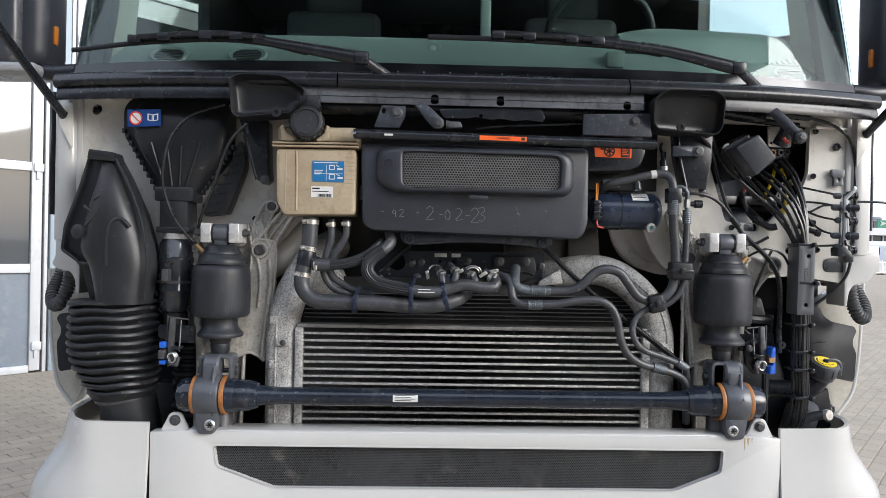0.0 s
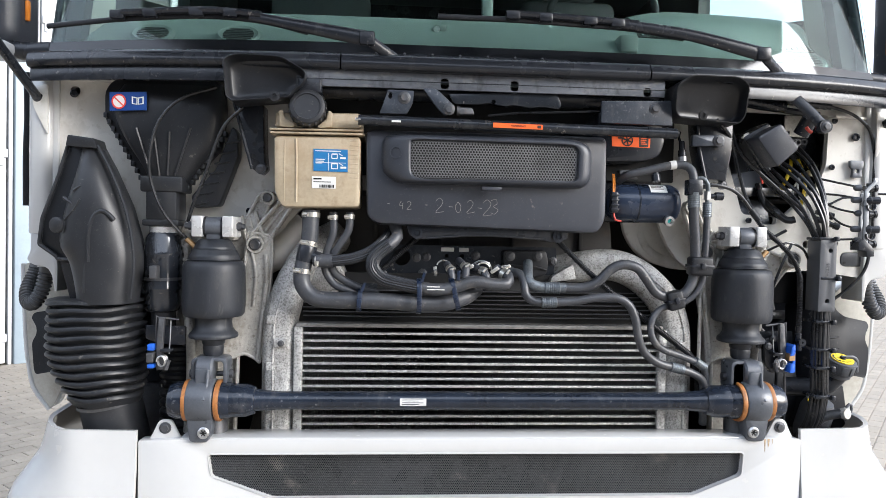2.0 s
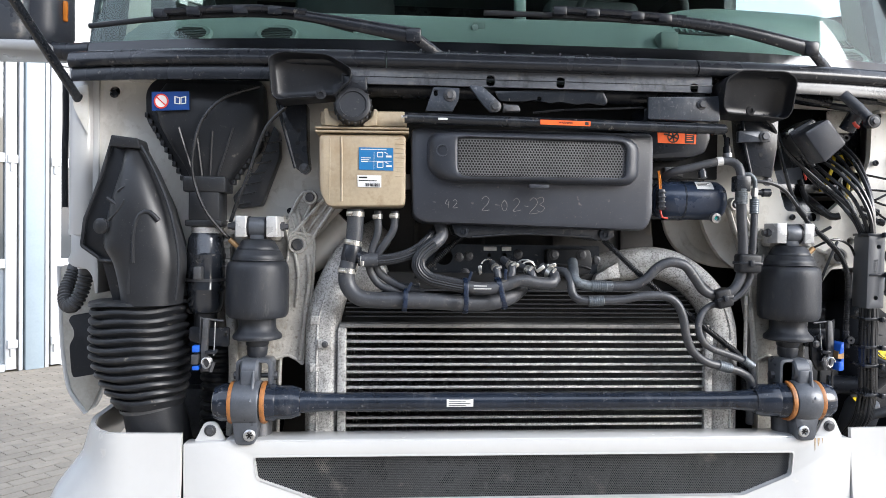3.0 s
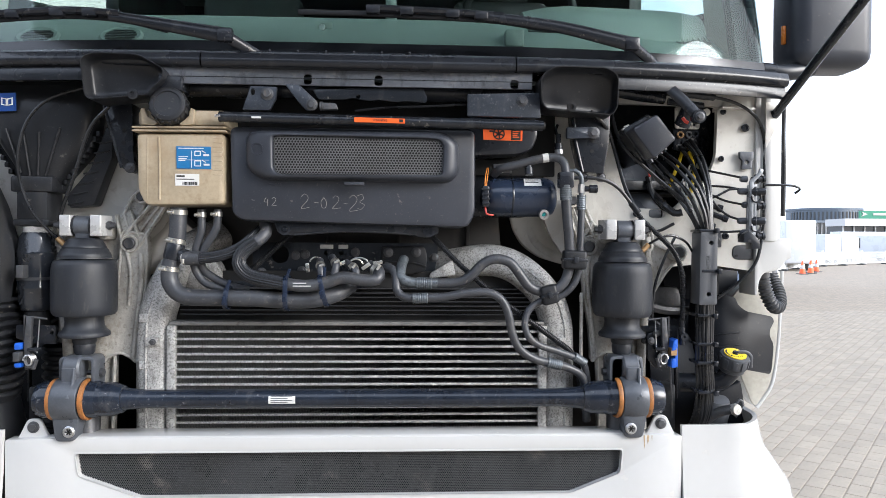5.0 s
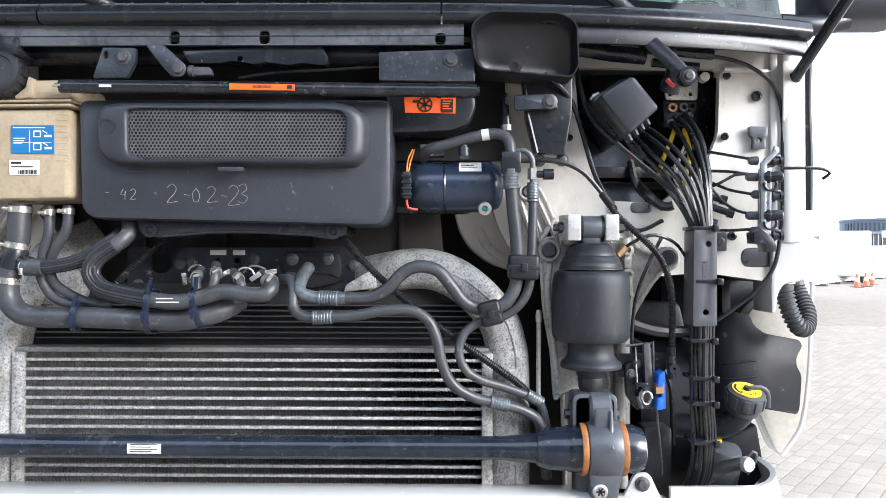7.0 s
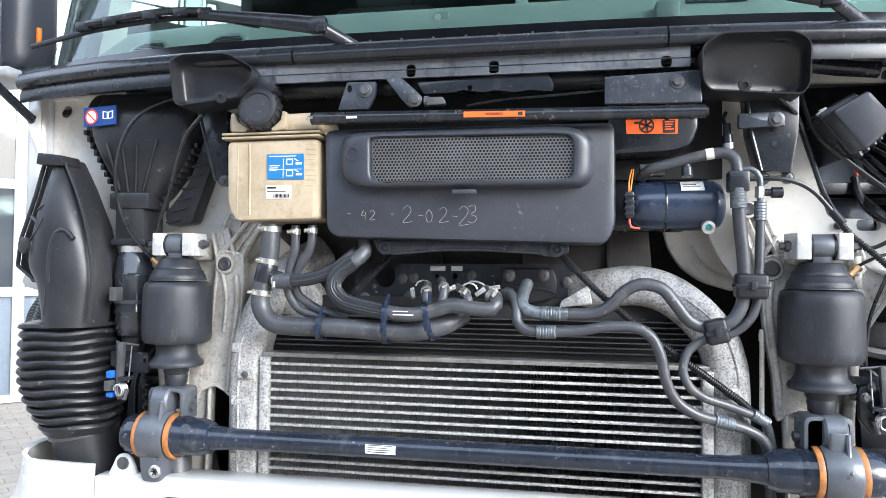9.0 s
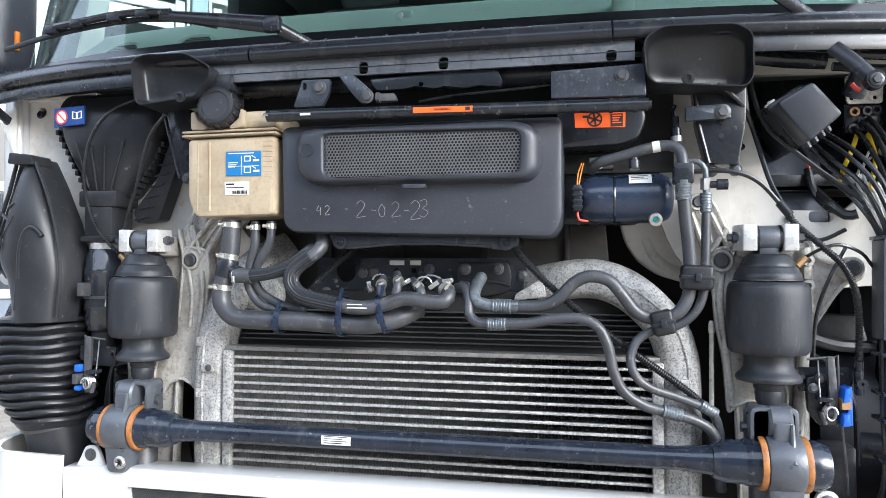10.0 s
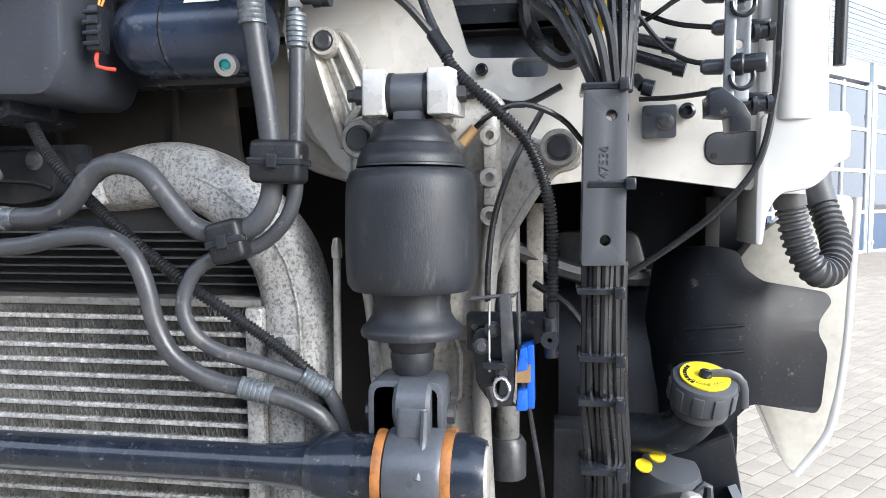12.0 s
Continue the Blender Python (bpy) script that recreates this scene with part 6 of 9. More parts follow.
for p0, p1 in (((1.032, 2.130, 1.744), (1.084, 2.120, 1.724)), ((1.034, 2.130, 1.765), (1.072, 2.130, 1.755)), ((1.036, 2.130, 1.713), (1.045, 2.120, 1.700))):
    th = thing("sensor_plug", p0, "black cable plug against the front wall", "plug", "sensor plugs")
    part("body", tube([p0, p1], 0.008, 10, straight=True), black_plastic, th)
    part("tip", lathe([(0, 0), (0.011, 0), (0.011, 0.014), (0, 0.014)], p1, (1, -0.2, -0.3), 10), black_plastic, th)
# wall bolts and rubber plugs
for p, r in (((1.095, 2.150, 2.045), 0.009), ((1.164, 2.150, 1.997), 0.012), ((1.090, 2.150, 1.903), 0.009), ((1.106, 2.150, 1.671), 0.011), ((1.074, 2.150, 1.656), 0.010), ((0.831, 2.150, 1.735), 0.009), ((0.729, 2.150, 1.900), 0.008), ((-0.664, 2.150, 1.732), 0.009), ((-1.155, 2.150, 2.053), 0.011)):
    th = thing("wall_bolt", p, "dark bolt head in the cab front wall", "bolt", "wall bolts")
    part("head", lathe([(0, 0), (r, 0), (r, 0.004), (r * 0.6, 0.006), (r * 0.55, 0.002), (0, 0.002)], p, (0, -1, 0), 14), black_plastic, th)
th = thing("wall_plate", (1.071, 2.140, 1.656), "small dark plate bolted to the front wall", "plate")
part("plate", plate(rounded([(1.048, 1.679), (1.092, 1.680), (1.092, 1.636), (1.048, 1.635)], 0.004), 2.143, 2.152, (), 0.001), grey_iron, th)

part("plate_stud", bolt((1.076, 2.143, 1.657), 0.008), dark_steel, th)
plug = thing("oval_plug", (1.1715, 2.15, 1.60), "dark grey oval rubber plug in the front wall", "plug")
part("disc", plate(slot(1.1715, 1.621, 0.081, 0.042), 2.152, 2.162, (), 0.002), conduit_grey, plug)
part("pin", lathe([(0, 0), (0.004, 0), (0.004, 0.002), (0, 0.002)], (1.142, 2.152, 1.611), (0, -1, 0), 10), dark_core, plug)

# ---- latches with blue blocks
blue_plastic = surface("blue_plastic", (0.015, 0.10, 0.50), 0.35, 0, 0.2, 20, 200, 0.05, (0.04, 0.05, 0.09), 0.25, 60)


def latch(s):
    P = lambda q: (q[0] * s, q[1], q[2])
    F = lambda pts: [(x * s, z) for x, z in pts]
    th = thing("cab_latch", P((0.866, 2.030, 1.292)), "steel cab latch with a blue plastic block", "latch", "cab latches")
    part("mount_plate", plate(rounded(F([(0.820, 1.409), (0.924, 1.411), (0.925, 1.375), (0.884, 1.361), (0.821, 1.358)]), 0.006), 2.055, 2.065, [ring(*F([(0.830, 1.389)])[0], 0.005)], 0.001), black_plastic, th, "black mounting plate")
    part("hook_plate", plate(rounded(F([(0.865, 1.436), (0.879, 1.436), (0.885, 1.357), (0.882, 1.300), (0.863, 1.299), (0.869, 1.347)]), 0.004), 2.02, 2.032, (), 0.001), dark_steel, th)
    part("wire_bail", tube([P(q) for q in ((0.829, 2.030, 1.430), (0.882, 2.030, 1.435), (0.888, 2.030, 1.428), (0.889, 2.035, 1.306), (0.882, 2.035, 1.297), (0.866, 2.035, 1.296))], 0.0026, 8), dark_steel, th)
    part("pull_rod", tube([P(q) for q in ((0.852, 2.035, 1.427), (0.852, 2.030, 1.383), (0.853, 2.025, 1.339))], 0.0016, 8), steel, th)
    part("coil", tube([P(((0.869, 2.015, 1.322)[0] + 0.010 * math.cos(a), 2.005 + a * 0.0012, (0.869, 2.015, 1.322)[2] + 0.014 * math.sin(a))) for a in steps(0, 8 * math.pi, 48)], 0.002, 6, straight=True), steel, th, "bright coil spring")
    part("spring_pin", tube([P((0.852, 2.020, 1.323)), P((0.860, 2.020, 1.298))], 0.0055, 8, straight=True), dark_steel, th)
    part("rod_clip", box(min(P((0.846, 2.020, 1.350))[0], P((0.872, 2.020, 1.351))[0]), max(P((0.846, 2.020, 1.350))[0], P((0.872, 2.020, 1.351))[0]), 2.01, 2.04, (0.848, 2.020, 1.345)[2], (0.848, 2.020, 1.354)[2], 0.002), black_plastic, th)
    if s < 0:
        for z0, z1 in (((0.888, 2.030, 1.344)[2], (0.888, 2.030, 1.372)[2]), ((0.889, 2.030, 1.297)[2], (0.889, 2.030, 1.319)[2])):
            bb = part("block", box(-0.906, -0.888, 2.012, 2.034, z0 + 0.005, z1 - 0.005, 0.003), blue_plastic, th, "bright blue plastic block")
        part("cheek", box(-(0.906, 2.030, 1.340)[0], -(0.889, 2.030, 1.339)[0], 2.005, 2.04, (0.889, 2.030, 1.319)[2], (0.888, 2.030, 1.344)[2], 0.002), dark_steel, th)
        return th
    bb = part("block", join(plate(rounded(F([(0.900, 1.376), (0.908, 1.378), (0.909, 1.299), (0.900, 1.299)]), 0.002), 2.01, 2.05, (), 0.003), plate(rounded(F([(0.892, 1.374), (0.900, 1.377), (0.901, 1.349), (0.888, 1.346)]), 0.002), 2.0, 2.045, (), 0.003), plate(rounded(F([(0.889, 1.323), (0.901, 1.325), (0.901, 1.299), (0.887, 1.298)]), 0.003), 2.0, 2.045, (), 0.003)), blue_plastic, th, "bright blue plastic block")
    part("contact", plate(F([(0.887, 1.353), (0.904, 1.354), (0.904, 1.333), (0.887, 1.332)]), 2.004, 2.03), brass, bb, "yellowed brass cheek")
    part("latch_body", plate(rounded(F([(0.830, 1.389), (0.865, 1.398), (0.885, 1.366), (0.882, 1.303), (0.858, 1.287), (0.834, 1.319)]), 0.008), 2.04, 2.06, (), 0.004), black_plastic, th)
    for q in ((0.842, 2.035, 1.369), (0.871, 2.020, 1.341), (0.856, 2.035, 1.391)):
        part("latch_pivot", bolt(P(q), 0.007), dark_steel, th)
    part("rod_end", tube([P((0.927, 2.030, 1.408)), P((0.929, 2.030, 1.359))], 0.0085, 10, straight=True), black_plastic, th)
    part("rod_eye", lathe([(0.003, 0), (0.011, 0), (0.011, 0.012), (0.003, 0.012)], P((0.927, 2.020, 1.384)), (0, -1, 0), 14, True), black_plastic, th)
    part("stay_rod", tube([P((0.901, 2.050, 1.290)), P((0.916, 2.070, 1.189)), P((0.921, 2.080, 1.138))], 0.003, 8), dark_steel, th)
    return th


latch(1)
pl_latch = latch(-1)
pl_latch.location += Vector((0.018, -0.035, 0.004))

# ---- oil filler
filler = thing("oil_filler", (1.139, 2.160, 1.250), "black oil filler neck with a yellow-topped cap", "filler cap")
yellow_plastic = surface("yellow_plastic", (0.78, 0.58, 0.02), 0.4, 0, 0.08, 20, 200, 0.05, (0.3, 0.22, 0.05), 0.1, 60)
FC = Vector((1.131, 2.130, 1.316))
FA = Vector((0.06, -0.36, 0.93)).normalized()
part("neck", tube([FC - FA * 0.02, FC - FA * 0.07, FC + Vector((-0.05, 0.05, -0.11)), FC + Vector((-0.16, 0.10, -0.12))], 0.034, 16), black_plastic, filler)
rot = Vector((0, 0, 1)).rotation_difference(FA).to_matrix().to_4x4()
capm = part("cap", lathe([(0, -0.066), (0.040, -0.066), (0.0445, -0.062), (0.0445, -0.050), (0.049, -0.047), (0.0505, -0.042), (0.0510, -0.008), (0.0485, -0.002), (0.0400, 0.0), (0, 0.0)], FC, FA, 40), conduit_grey, filler, "grey ribbed screw cap")
for k in range(10):
    part("grip", moved(box(0.0495, 0.0535, -0.009, 0.009, -0.042, -0.008, 0.002), Matrix.Translation(FC) @ rot @ Matrix.Rotation(2 * math.pi * k / 10, 4, "Z")), conduit_grey, capm)
part("disc", lathe([(0, 0), (0.0385, 0), (0.0385, 0.003), (0, 0.003)], FC + FA * 0.0005, FA, 28), yellow_plastic, capm, "yellow marked disc")
part("pin", lathe([(0, 0), (0.011, 0), (0.009, 0.008), (0, 0.009)], FC + FA * 0.003, FA, 14), black_plastic, capm)
part("strap", tube([FC + FA * 0.006, FC + FA * 0.009 + Vector((0.035, 0, 0)), FC + Vector((0.058, 0.0, -0.008)), FC + Vector((0.064, 0.01, -0.05))], 0.0065, 8, flat=0.4), conduit_grey, filler)
for a in range(0, 360, 12):
    if 40 < a < 140:
        m = Matrix.Translation(FC + FA * 0.0036) @ rot @ Matrix.Rotation(radians(a), 4, "Z")
        part("mark", moved(box(-0.0025, 0.0025, 0.028, 0.034, 0, 0.0006, 0), m), black_plastic, capm, "small black printed bar")
filler.scale = (0.84, 0.84, 0.84)
filler.location = FC + (filler.location - FC) * 0.84
FILL = (FC, FA, rot, capm)
bottle = thing("washer_bottle", (1.080, 2.200, 1.100), "grey plastic bottle with yellow marks low in the bay", "bottle")
part("bottle", lathe([(0, 0), (0.045, 0), (0.05, 0.02), (0.05, 0.10), (0.04, 0.125), (0.0, 0.13)], (1.085, 2.220, 1.055), (0.1, -0.3, 0.95), 20), conduit_grey, bottle)
for p in ((1.058, 2.165, 1.177), (1.077, 2.170, 1.191)):
    part("mark", lathe([(0, 0), (0.012, 0), (0.012, 0.003), (0, 0.003)], p, (0.1, -0.5, 0.9), 12), yellow_plastic, bottle, "yellow mark")
lev = thing("tilt_lever", (1.079, 2.080, 1.160), "grey metal lever with a round knob behind the bumper", "lever")
part("arm", tube([(1.024, 2.120, 1.109), (1.062, 2.100, 1.147), (1.099, 2.080, 1.163)], 0.014, 12), dark_steel, lev)
part("knob", lathe([(0, 0), (0.015, 0), (0.018, 0.01), (0.015, 0.02), (0, 0.022)], (1.103, 2.085, 1.162), (0.3, -0.9, 0.1), 14), bracket_metal, lev)
part("loop", tube([(1.089, 2.080, 1.149), (1.122, 2.080, 1.190), (1.130, 2.080, 1.174), (1.110, 2.080, 1.140)], 0.004, 8), dark_steel, lev)
lin = thing("tilt_cover", (1.196, 2.200, 1.117), "black plastic cover beside the bumper corner", "cover")
part("shell", plate(rounded([(1.073, 1.169), (1.185, 1.223), (1.205, 1.105), (1.163, 1.055), (1.062, 1.047)], 0.01), 2.2, 2.24, (), 0.008), liner_plastic, lin)


def text_mesh(words, size, at, lean=(90, 0, 0), depth=0.0004):
    """Words in the built-in font as a bmesh, centred on a place."""
    cu = bpy.data.curves.new("words", "FONT")
    cu.body, cu.size, cu.extrude, cu.align_x, cu.align_y = words, size, depth, "CENTER", "CENTER"
    ob = new("words", cu)
    me = bpy.data.meshes.new_from_object(ob.evaluated_get(bpy.context.evaluated_depsgraph_get()))
    bm = bmesh.new()
    bm.from_mesh(me)
    bpy.data.objects.remove(ob)
    bpy.data.curves.remove(cu)
    bpy.data.meshes.remove(me)
    bm.transform(pose(*at, *lean))
    return bm


def bulge(levels, yb, depth, power=0.7, n=14, flat=0.0):
    """A moulded half shell: levels of (z, left x, right x, depth share); it swells forward from the plane yb."""
    bm = bmesh.new()
    rows = []
    for z, a, b, k in levels:
        row = []
        for i in range(n + 1):
            s = i / n
            row.append(bm.verts.new((a + (b - a) * (0.5 - 0.5 * math.cos(math.pi * s)), yb - depth * k * max(0.0, math.sin(math.pi * s)) ** power, z)))
        rows.append(row)
    for a, b in zip(rows, rows[1:]):
        for i in range(n):
            bm.faces.new((a[i], a[i + 1], b[i + 1], b[i]))
    bm.faces.new(rows[0]), bm.faces.new(rows[-1])
    bm.faces.new([r[0] for r in rows] + [r[-1] for r in reversed(rows)])
    bmesh.ops.remove_doubles(bm, verts=bm.verts[:], dist=1e-5)
    bmesh.ops.recalc_face_normals(bm, faces=bm.faces[:])
    return bm


def levels(rows, n=4):
    """Smooths rows of levels by adding steps between them."""
    out = []
    for i in range(len(rows) - 1):
        p0, p1, p2, p3 = rows[max(i - 1, 0)], rows[i], rows[i + 1], rows[min(i + 2, len(rows) - 1)]
        for k in range(n):
            s = k / n
            out.append(tuple(0.5 * (2 * b + (c - a) * s + (2 * a - 5 * b + 4 * c - d) * s * s + (3 * b - a - 3 * c + d) * s ** 3) for a, b, c, d in zip(p0, p1, p2, p3)))
    return out + [rows[-1]]


part("part_number", text_mesh("747536", 0.015, (0.989, 1.9972, 1.592), (90, -90, 0), 0.0006), conduit_grey, duct, "embossed part number")
dip = thing("dipstick_tube", (0.645, 2.06, 1.20), "thin grey steel tube beside the cooler", "tube")
part("tube", tube([(0.644, 2.062, 1.180), (0.645, 2.060, 1.330), (0.646, 2.060, 1.480)], 0.0052, 10), bracket_metal, dip)
part("tip", lathe([(0, 0), (0.007, 0), (0.0075, 0.014), (0.005, 0.026), (0, 0.027)], (0.646, 2.060, 1.478), n=12), clamp_steel, dip, "bright metal tip")

# ---- air intake duct
satin_black = surface("satin_black_plastic", (0.0195, 0.0208, 0.0238), 0.36, 0, 0.3, 5, 320, 0.14, DUST, 0.10, 40, 0.08, spec=0.34, stain=(0.040, 0.039, 0.038), stain_amount=0.3, stain_scale=12)
snorkel = thing("air_intake_duct", (-1.08, 2.12, 1.1), "black plastic air intake duct on ribbed rubber bellows", "intake duct")
SN = [(-1.133, 1.921), (-1.072, 1.912), (-1.033, 1.840), (-0.986, 1.736), (-0.957, 1.635), (-0.954, 1.576), (-0.971, 1.470), (-1.133, 1.467), (-1.167, 1.594), (-1.214, 1.627), (-1.206, 1.698), (-1.163, 1.817)]
part("flange", plate(rounded(SN, 0.006), 2.085, 2.15, (), 0.004), satin_black, snorkel)
lip = [(x, 2.078, z) for x, z in rounded(SN, 0.006)]
part("flange_lip", tube([p for p in lip if p[2] > 1.535] + [lip[0]], 0.0055, 8, straight=True), satin_black, snorkel)
part("mouth_rim", plate(rounded([(-1.120, 1.922), (-1.051, 1.914), (-1.044, 1.887), (-1.125, 1.892)], 0.005), 2.03, 2.10, (), 0.004), satin_black, snorkel)
part("seam", tube([(-1.045, 2.040, 1.895), (-1.007, 2.030, 1.828), (-0.967, 2.020, 1.736), (-0.942, 2.010, 1.642), (-0.935, 2.005, 1.570), (-0.942, 2.005, 1.489)], 0.0045, 8), satin_black, snorkel)
part("lobe_edge", tube([(-1.047, 1.992, 1.585), (-1.046, 1.994, 1.666), (-1.033, 1.998, 1.711), (-1.008, 2.000, 1.718), (-0.986, 2.002, 1.696)], 0.006, 8), satin_black, snorkel)
rows = [(*(-1.096, 1.905)[::-1], (-1.055, 1.899)[0], 0.35), (*(-1.103, 1.834)[::-1], (-1.021, 1.836)[0], 0.75), (*(-1.129, 1.739)[::-1], (-0.978, 1.742)[0], 0.95), (*(-1.148, 1.638)[::-1], (-0.946, 1.642)[0], 1.0), (*(-1.122, 1.583)[::-1], (-0.939, 1.586)[0], 1.0), (*(-1.107, 1.526)[::-1], (-0.944, 1.529)[0], 1.0), (*(-1.098, 1.472)[::-1], (-0.950, 1.475)[0], 1.0)]
part("duct", bulge(levels(rows), 2.09, 0.10, 0.6), satin_black, snorkel)
part("moulded_rib", tube([(-1.124, 2.020, 1.754), (-1.081, 2.005, 1.722), (-1.058, 2.000, 1.657), (-1.056, 1.998, 1.584), (-1.061, 1.998, 1.503)], 0.005, 8), satin_black, snorkel)
part("plug_cap", lathe([(0, 0), (0.021, 0), (0.021, 0.008), (0.017, 0.010), (0, 0.010)], (-1.135, 2.015, 1.680), (-0.3, -0.95, 0), 18), satin_black, snorkel)
part("plug_strap", tube([(-1.118, 2.010, 1.694), (-1.088, 2.000, 1.722), (-1.072, 1.998, 1.749)], 0.003, 6), satin_black, snorkel)
part("plug_ring", tube([(q[0], q[1] - 0.004, q[2]) for q in ((-1.094, 2.010, 1.771), (-1.075, 2.010, 1.784), (-1.055, 2.010, 1.775), (-1.055, 2.010, 1.754), (-1.071, 2.010, 1.744))], 0.003, 6), satin_black, snorkel)
for p in ((-1.031, 2.085, 1.840), (-0.999, 2.080, 1.769), (-0.972, 2.070, 1.693), (-0.956, 2.065, 1.618), (-0.957, 2.065, 1.534)):
    part("clip", box(p[0] - 0.006, p[0] + 0.006, p[1] - 0.008, p[1] + 0.012, p[2] - 0.008, p[2] + 0.008, 0.002), satin_black, snorkel)
prof = [(0, 1.482), (0.11, 1.482), (0.128, 1.478), (0.130, 1.470), (0.120, 1.466)]
for i in range(11):
    z0, w = 1.462 - i * 0.0245, (0.127, 0.129, 0.130, 0.131, 0.131, 0.131, 0.129, 0.126, 0.119, 0.110, 0.099)[i]
    prof += [(w - 0.014, z0), (w - 0.003, z0 - 0.003), (w, z0 - 0.0085), (w, z0 - 0.0125), (w - 0.005, z0 - 0.018)]
bl = lathe(prof + [(0.086, 1.185), (0, 1.185)], (-1.075, 2.12, 0), n=56)
for v in bl.verts:
    drop = max(0.0, 1.34 - v.co.z)
    v.co.x += 0.20 * drop
    v.co.z += 0.035 * (v.co.x + 1.075) + 0.002 * math.sin(5 * math.atan2(v.co.y - 2.12, v.co.x + 1.075) + 20 * v.co.z)
part("bellows", bl, rubber, snorkel, "ribbed black rubber bellows")
part("lower_duct", tube([(-1.043, 2.13, 1.200), (-1.030, 2.14, 1.12), (-1.012, 2.16, 1.00)], 0.083, 28), satin_black, snorkel)
part("clamp_band", band((-1.042, 2.13, 1.188), (0.15, 0.1, -1), 0.086, 0.010, 0.002), dark_steel, snorkel)
part("side_bracket", box(-0.905, -0.885, 2.03, 2.06, 1.54, 1.575, 0.003), dark_steel, snorkel)
snorkel.scale = (0.975, 0.975, 0.975)
snorkel.location = (-1.0567, 2.067, 1.1139)
foot = thing("ribbed_hose", (-0.916, 2.200, 1.063), "dark ribbed rubber hose behind the latch", "hose")
prof = [(0, 1.02)]
for i in range(12):
    prof += [(0.050, 1.02 + i * 0.027), (0.058, 1.027 + i * 0.027), (0.058, 1.036 + i * 0.027), (0.050, 1.043 + i * 0.027)]
part("hose", lathe(prof + [(0, 1.345)], (-0.868, 2.2, 0), n=24), rubber, foot)

# ---- cab air intake
funnel = thing("cab_air_intake", (-0.87, 2.14, 1.66), "black plastic funnel-shaped cab air intake with ribs", "air intake")
FU = [(-1.051, 2.056), (-1.025, 2.089), (-0.734, 2.091), (-0.725, 1.999), (-0.740, 1.904), (-0.827, 1.800), (-0.938, 1.797), (-1.015, 1.920), (-1.050, 1.974)]
part("flange", plate(rounded(FU, 0.02), 2.095, 2.15, (), 0.006), satin_black, funnel)
rows = [(*(-0.995, 2.073)[::-1], (-0.729, 2.076)[0], 0.45), (*(-1.017, 2.027)[::-1], (-0.725, 2.034)[0], 0.9), (*(-1.009, 1.968)[::-1], (-0.727, 1.975)[0], 1.0), (*(-0.975, 1.902)[::-1], (-0.746, 1.908)[0], 1.0), (*(-0.941, 1.850)[::-1], (-0.785, 1.853)[0], 0.9), (*(-0.917, 1.800)[::-1], (-0.820, 1.802)[0], 0.8)]
part("funnel", bulge(levels(rows), 2.10, 0.062, 0.45, 20), satin_black, funnel)
for a, b in (((-0.943, 2.036, 1.946), (-0.908, 2.044, 1.827)), ((-0.896, 2.034, 1.937), (-0.883, 2.044, 1.819)), ((-0.854, 2.034, 1.938), (-0.862, 2.044, 1.820)), ((-0.800, 2.036, 1.950), (-0.842, 2.044, 1.820))):
    part("rib", tube([a, b], 0.0035, 6, straight=True), satin_black, funnel)
part("collar", box((-0.932, 2.050, 1.794)[0], (-0.819, 2.050, 1.796)[0], 2.035, 2.13, (-0.893, 2.050, 1.775)[2], (-0.893, 2.050, 1.818)[2], 0.006), satin_black, funnel)
part("spout", box((-0.919, 2.050, 1.794)[0], (-0.835, 2.050, 1.796)[0], 2.04, 2.13, (-0.891, 2.050, 1.696)[2], (-0.893, 2.050, 1.786)[2], 0.008), satin_black, funnel)
part("spout_rim", box((-0.926, 2.050, 1.794)[0], (-0.829, 2.050, 1.796)[0], 2.036, 2.134, (-0.891, 2.050, 1.683)[2], (-0.891, 2.050, 1.700)[2], 0.004), satin_black, funnel)
for i in range(11):
    s = i / 10
    for a, b in (((-1.044, 2.090, 1.986), (-0.938, 2.090, 1.797)), ((-0.721, 2.090, 1.943), (-0.820, 2.090, 1.791))):
        x, z = a[0] + (b[0] - a[0]) * s, a[2] + (b[2] - a[2]) * s
        part("edge_clip", box(x - 0.005, x + 0.005, 2.084, 2.11, z - 0.007, z + 0.007, 0.002), satin_black, funnel)
part("side_duct", plate(rounded([(-0.703, 1.968), (-0.689, 1.948), (-0.687, 1.882), (-0.738, 1.743), (-0.805, 1.735), (-0.815, 1.767), (-0.748, 1.846)], 0.008), 2.10, 2.15, (), 0.008), satin_black, funnel)
for i in range(7):
    s = i / 6
    a, b = (-0.702, 2.100, 1.922), (-0.788, 2.100, 1.748)
    x, z = a[0] + (b[0] - a[0]) * s, a[2] + (b[2] - a[2]) * s
    part("duct_rib", tube([(x - 0.02, 2.098, z - 0.004), (x + 0.022, 2.098, z + 0.004)], 0.003, 6, straight=True), satin_black, funnel)
STK = Matrix.Translation(((-0.952, 2.030, 2.006)[0], 2.046, (-0.952, 2.030, 2.006)[2])) @ Matrix.Translation((-0.012, -0.006, 0.010)) @ Matrix.Rotation(radians(-6), 4, "Z") @ Matrix.Translation((-(-0.952, 2.030, 2.006)[0], -2.0345, -(-0.952, 2.030, 2.006)[2]))
part("sticker", moved(plate([(-1.003, 2.030), (-0.903, 2.032), (-0.902, 1.983), (-1.002, 1.980)], 2.030, 2.0345), STK), surface("blue_sticker", (0.010, 0.05, 0.22), 0.35, 0, 0.08, 20, 100, 0.02), funnel, "blue warning sticker with a book symbol")
c = (-0.976, 2.029, 2.005)
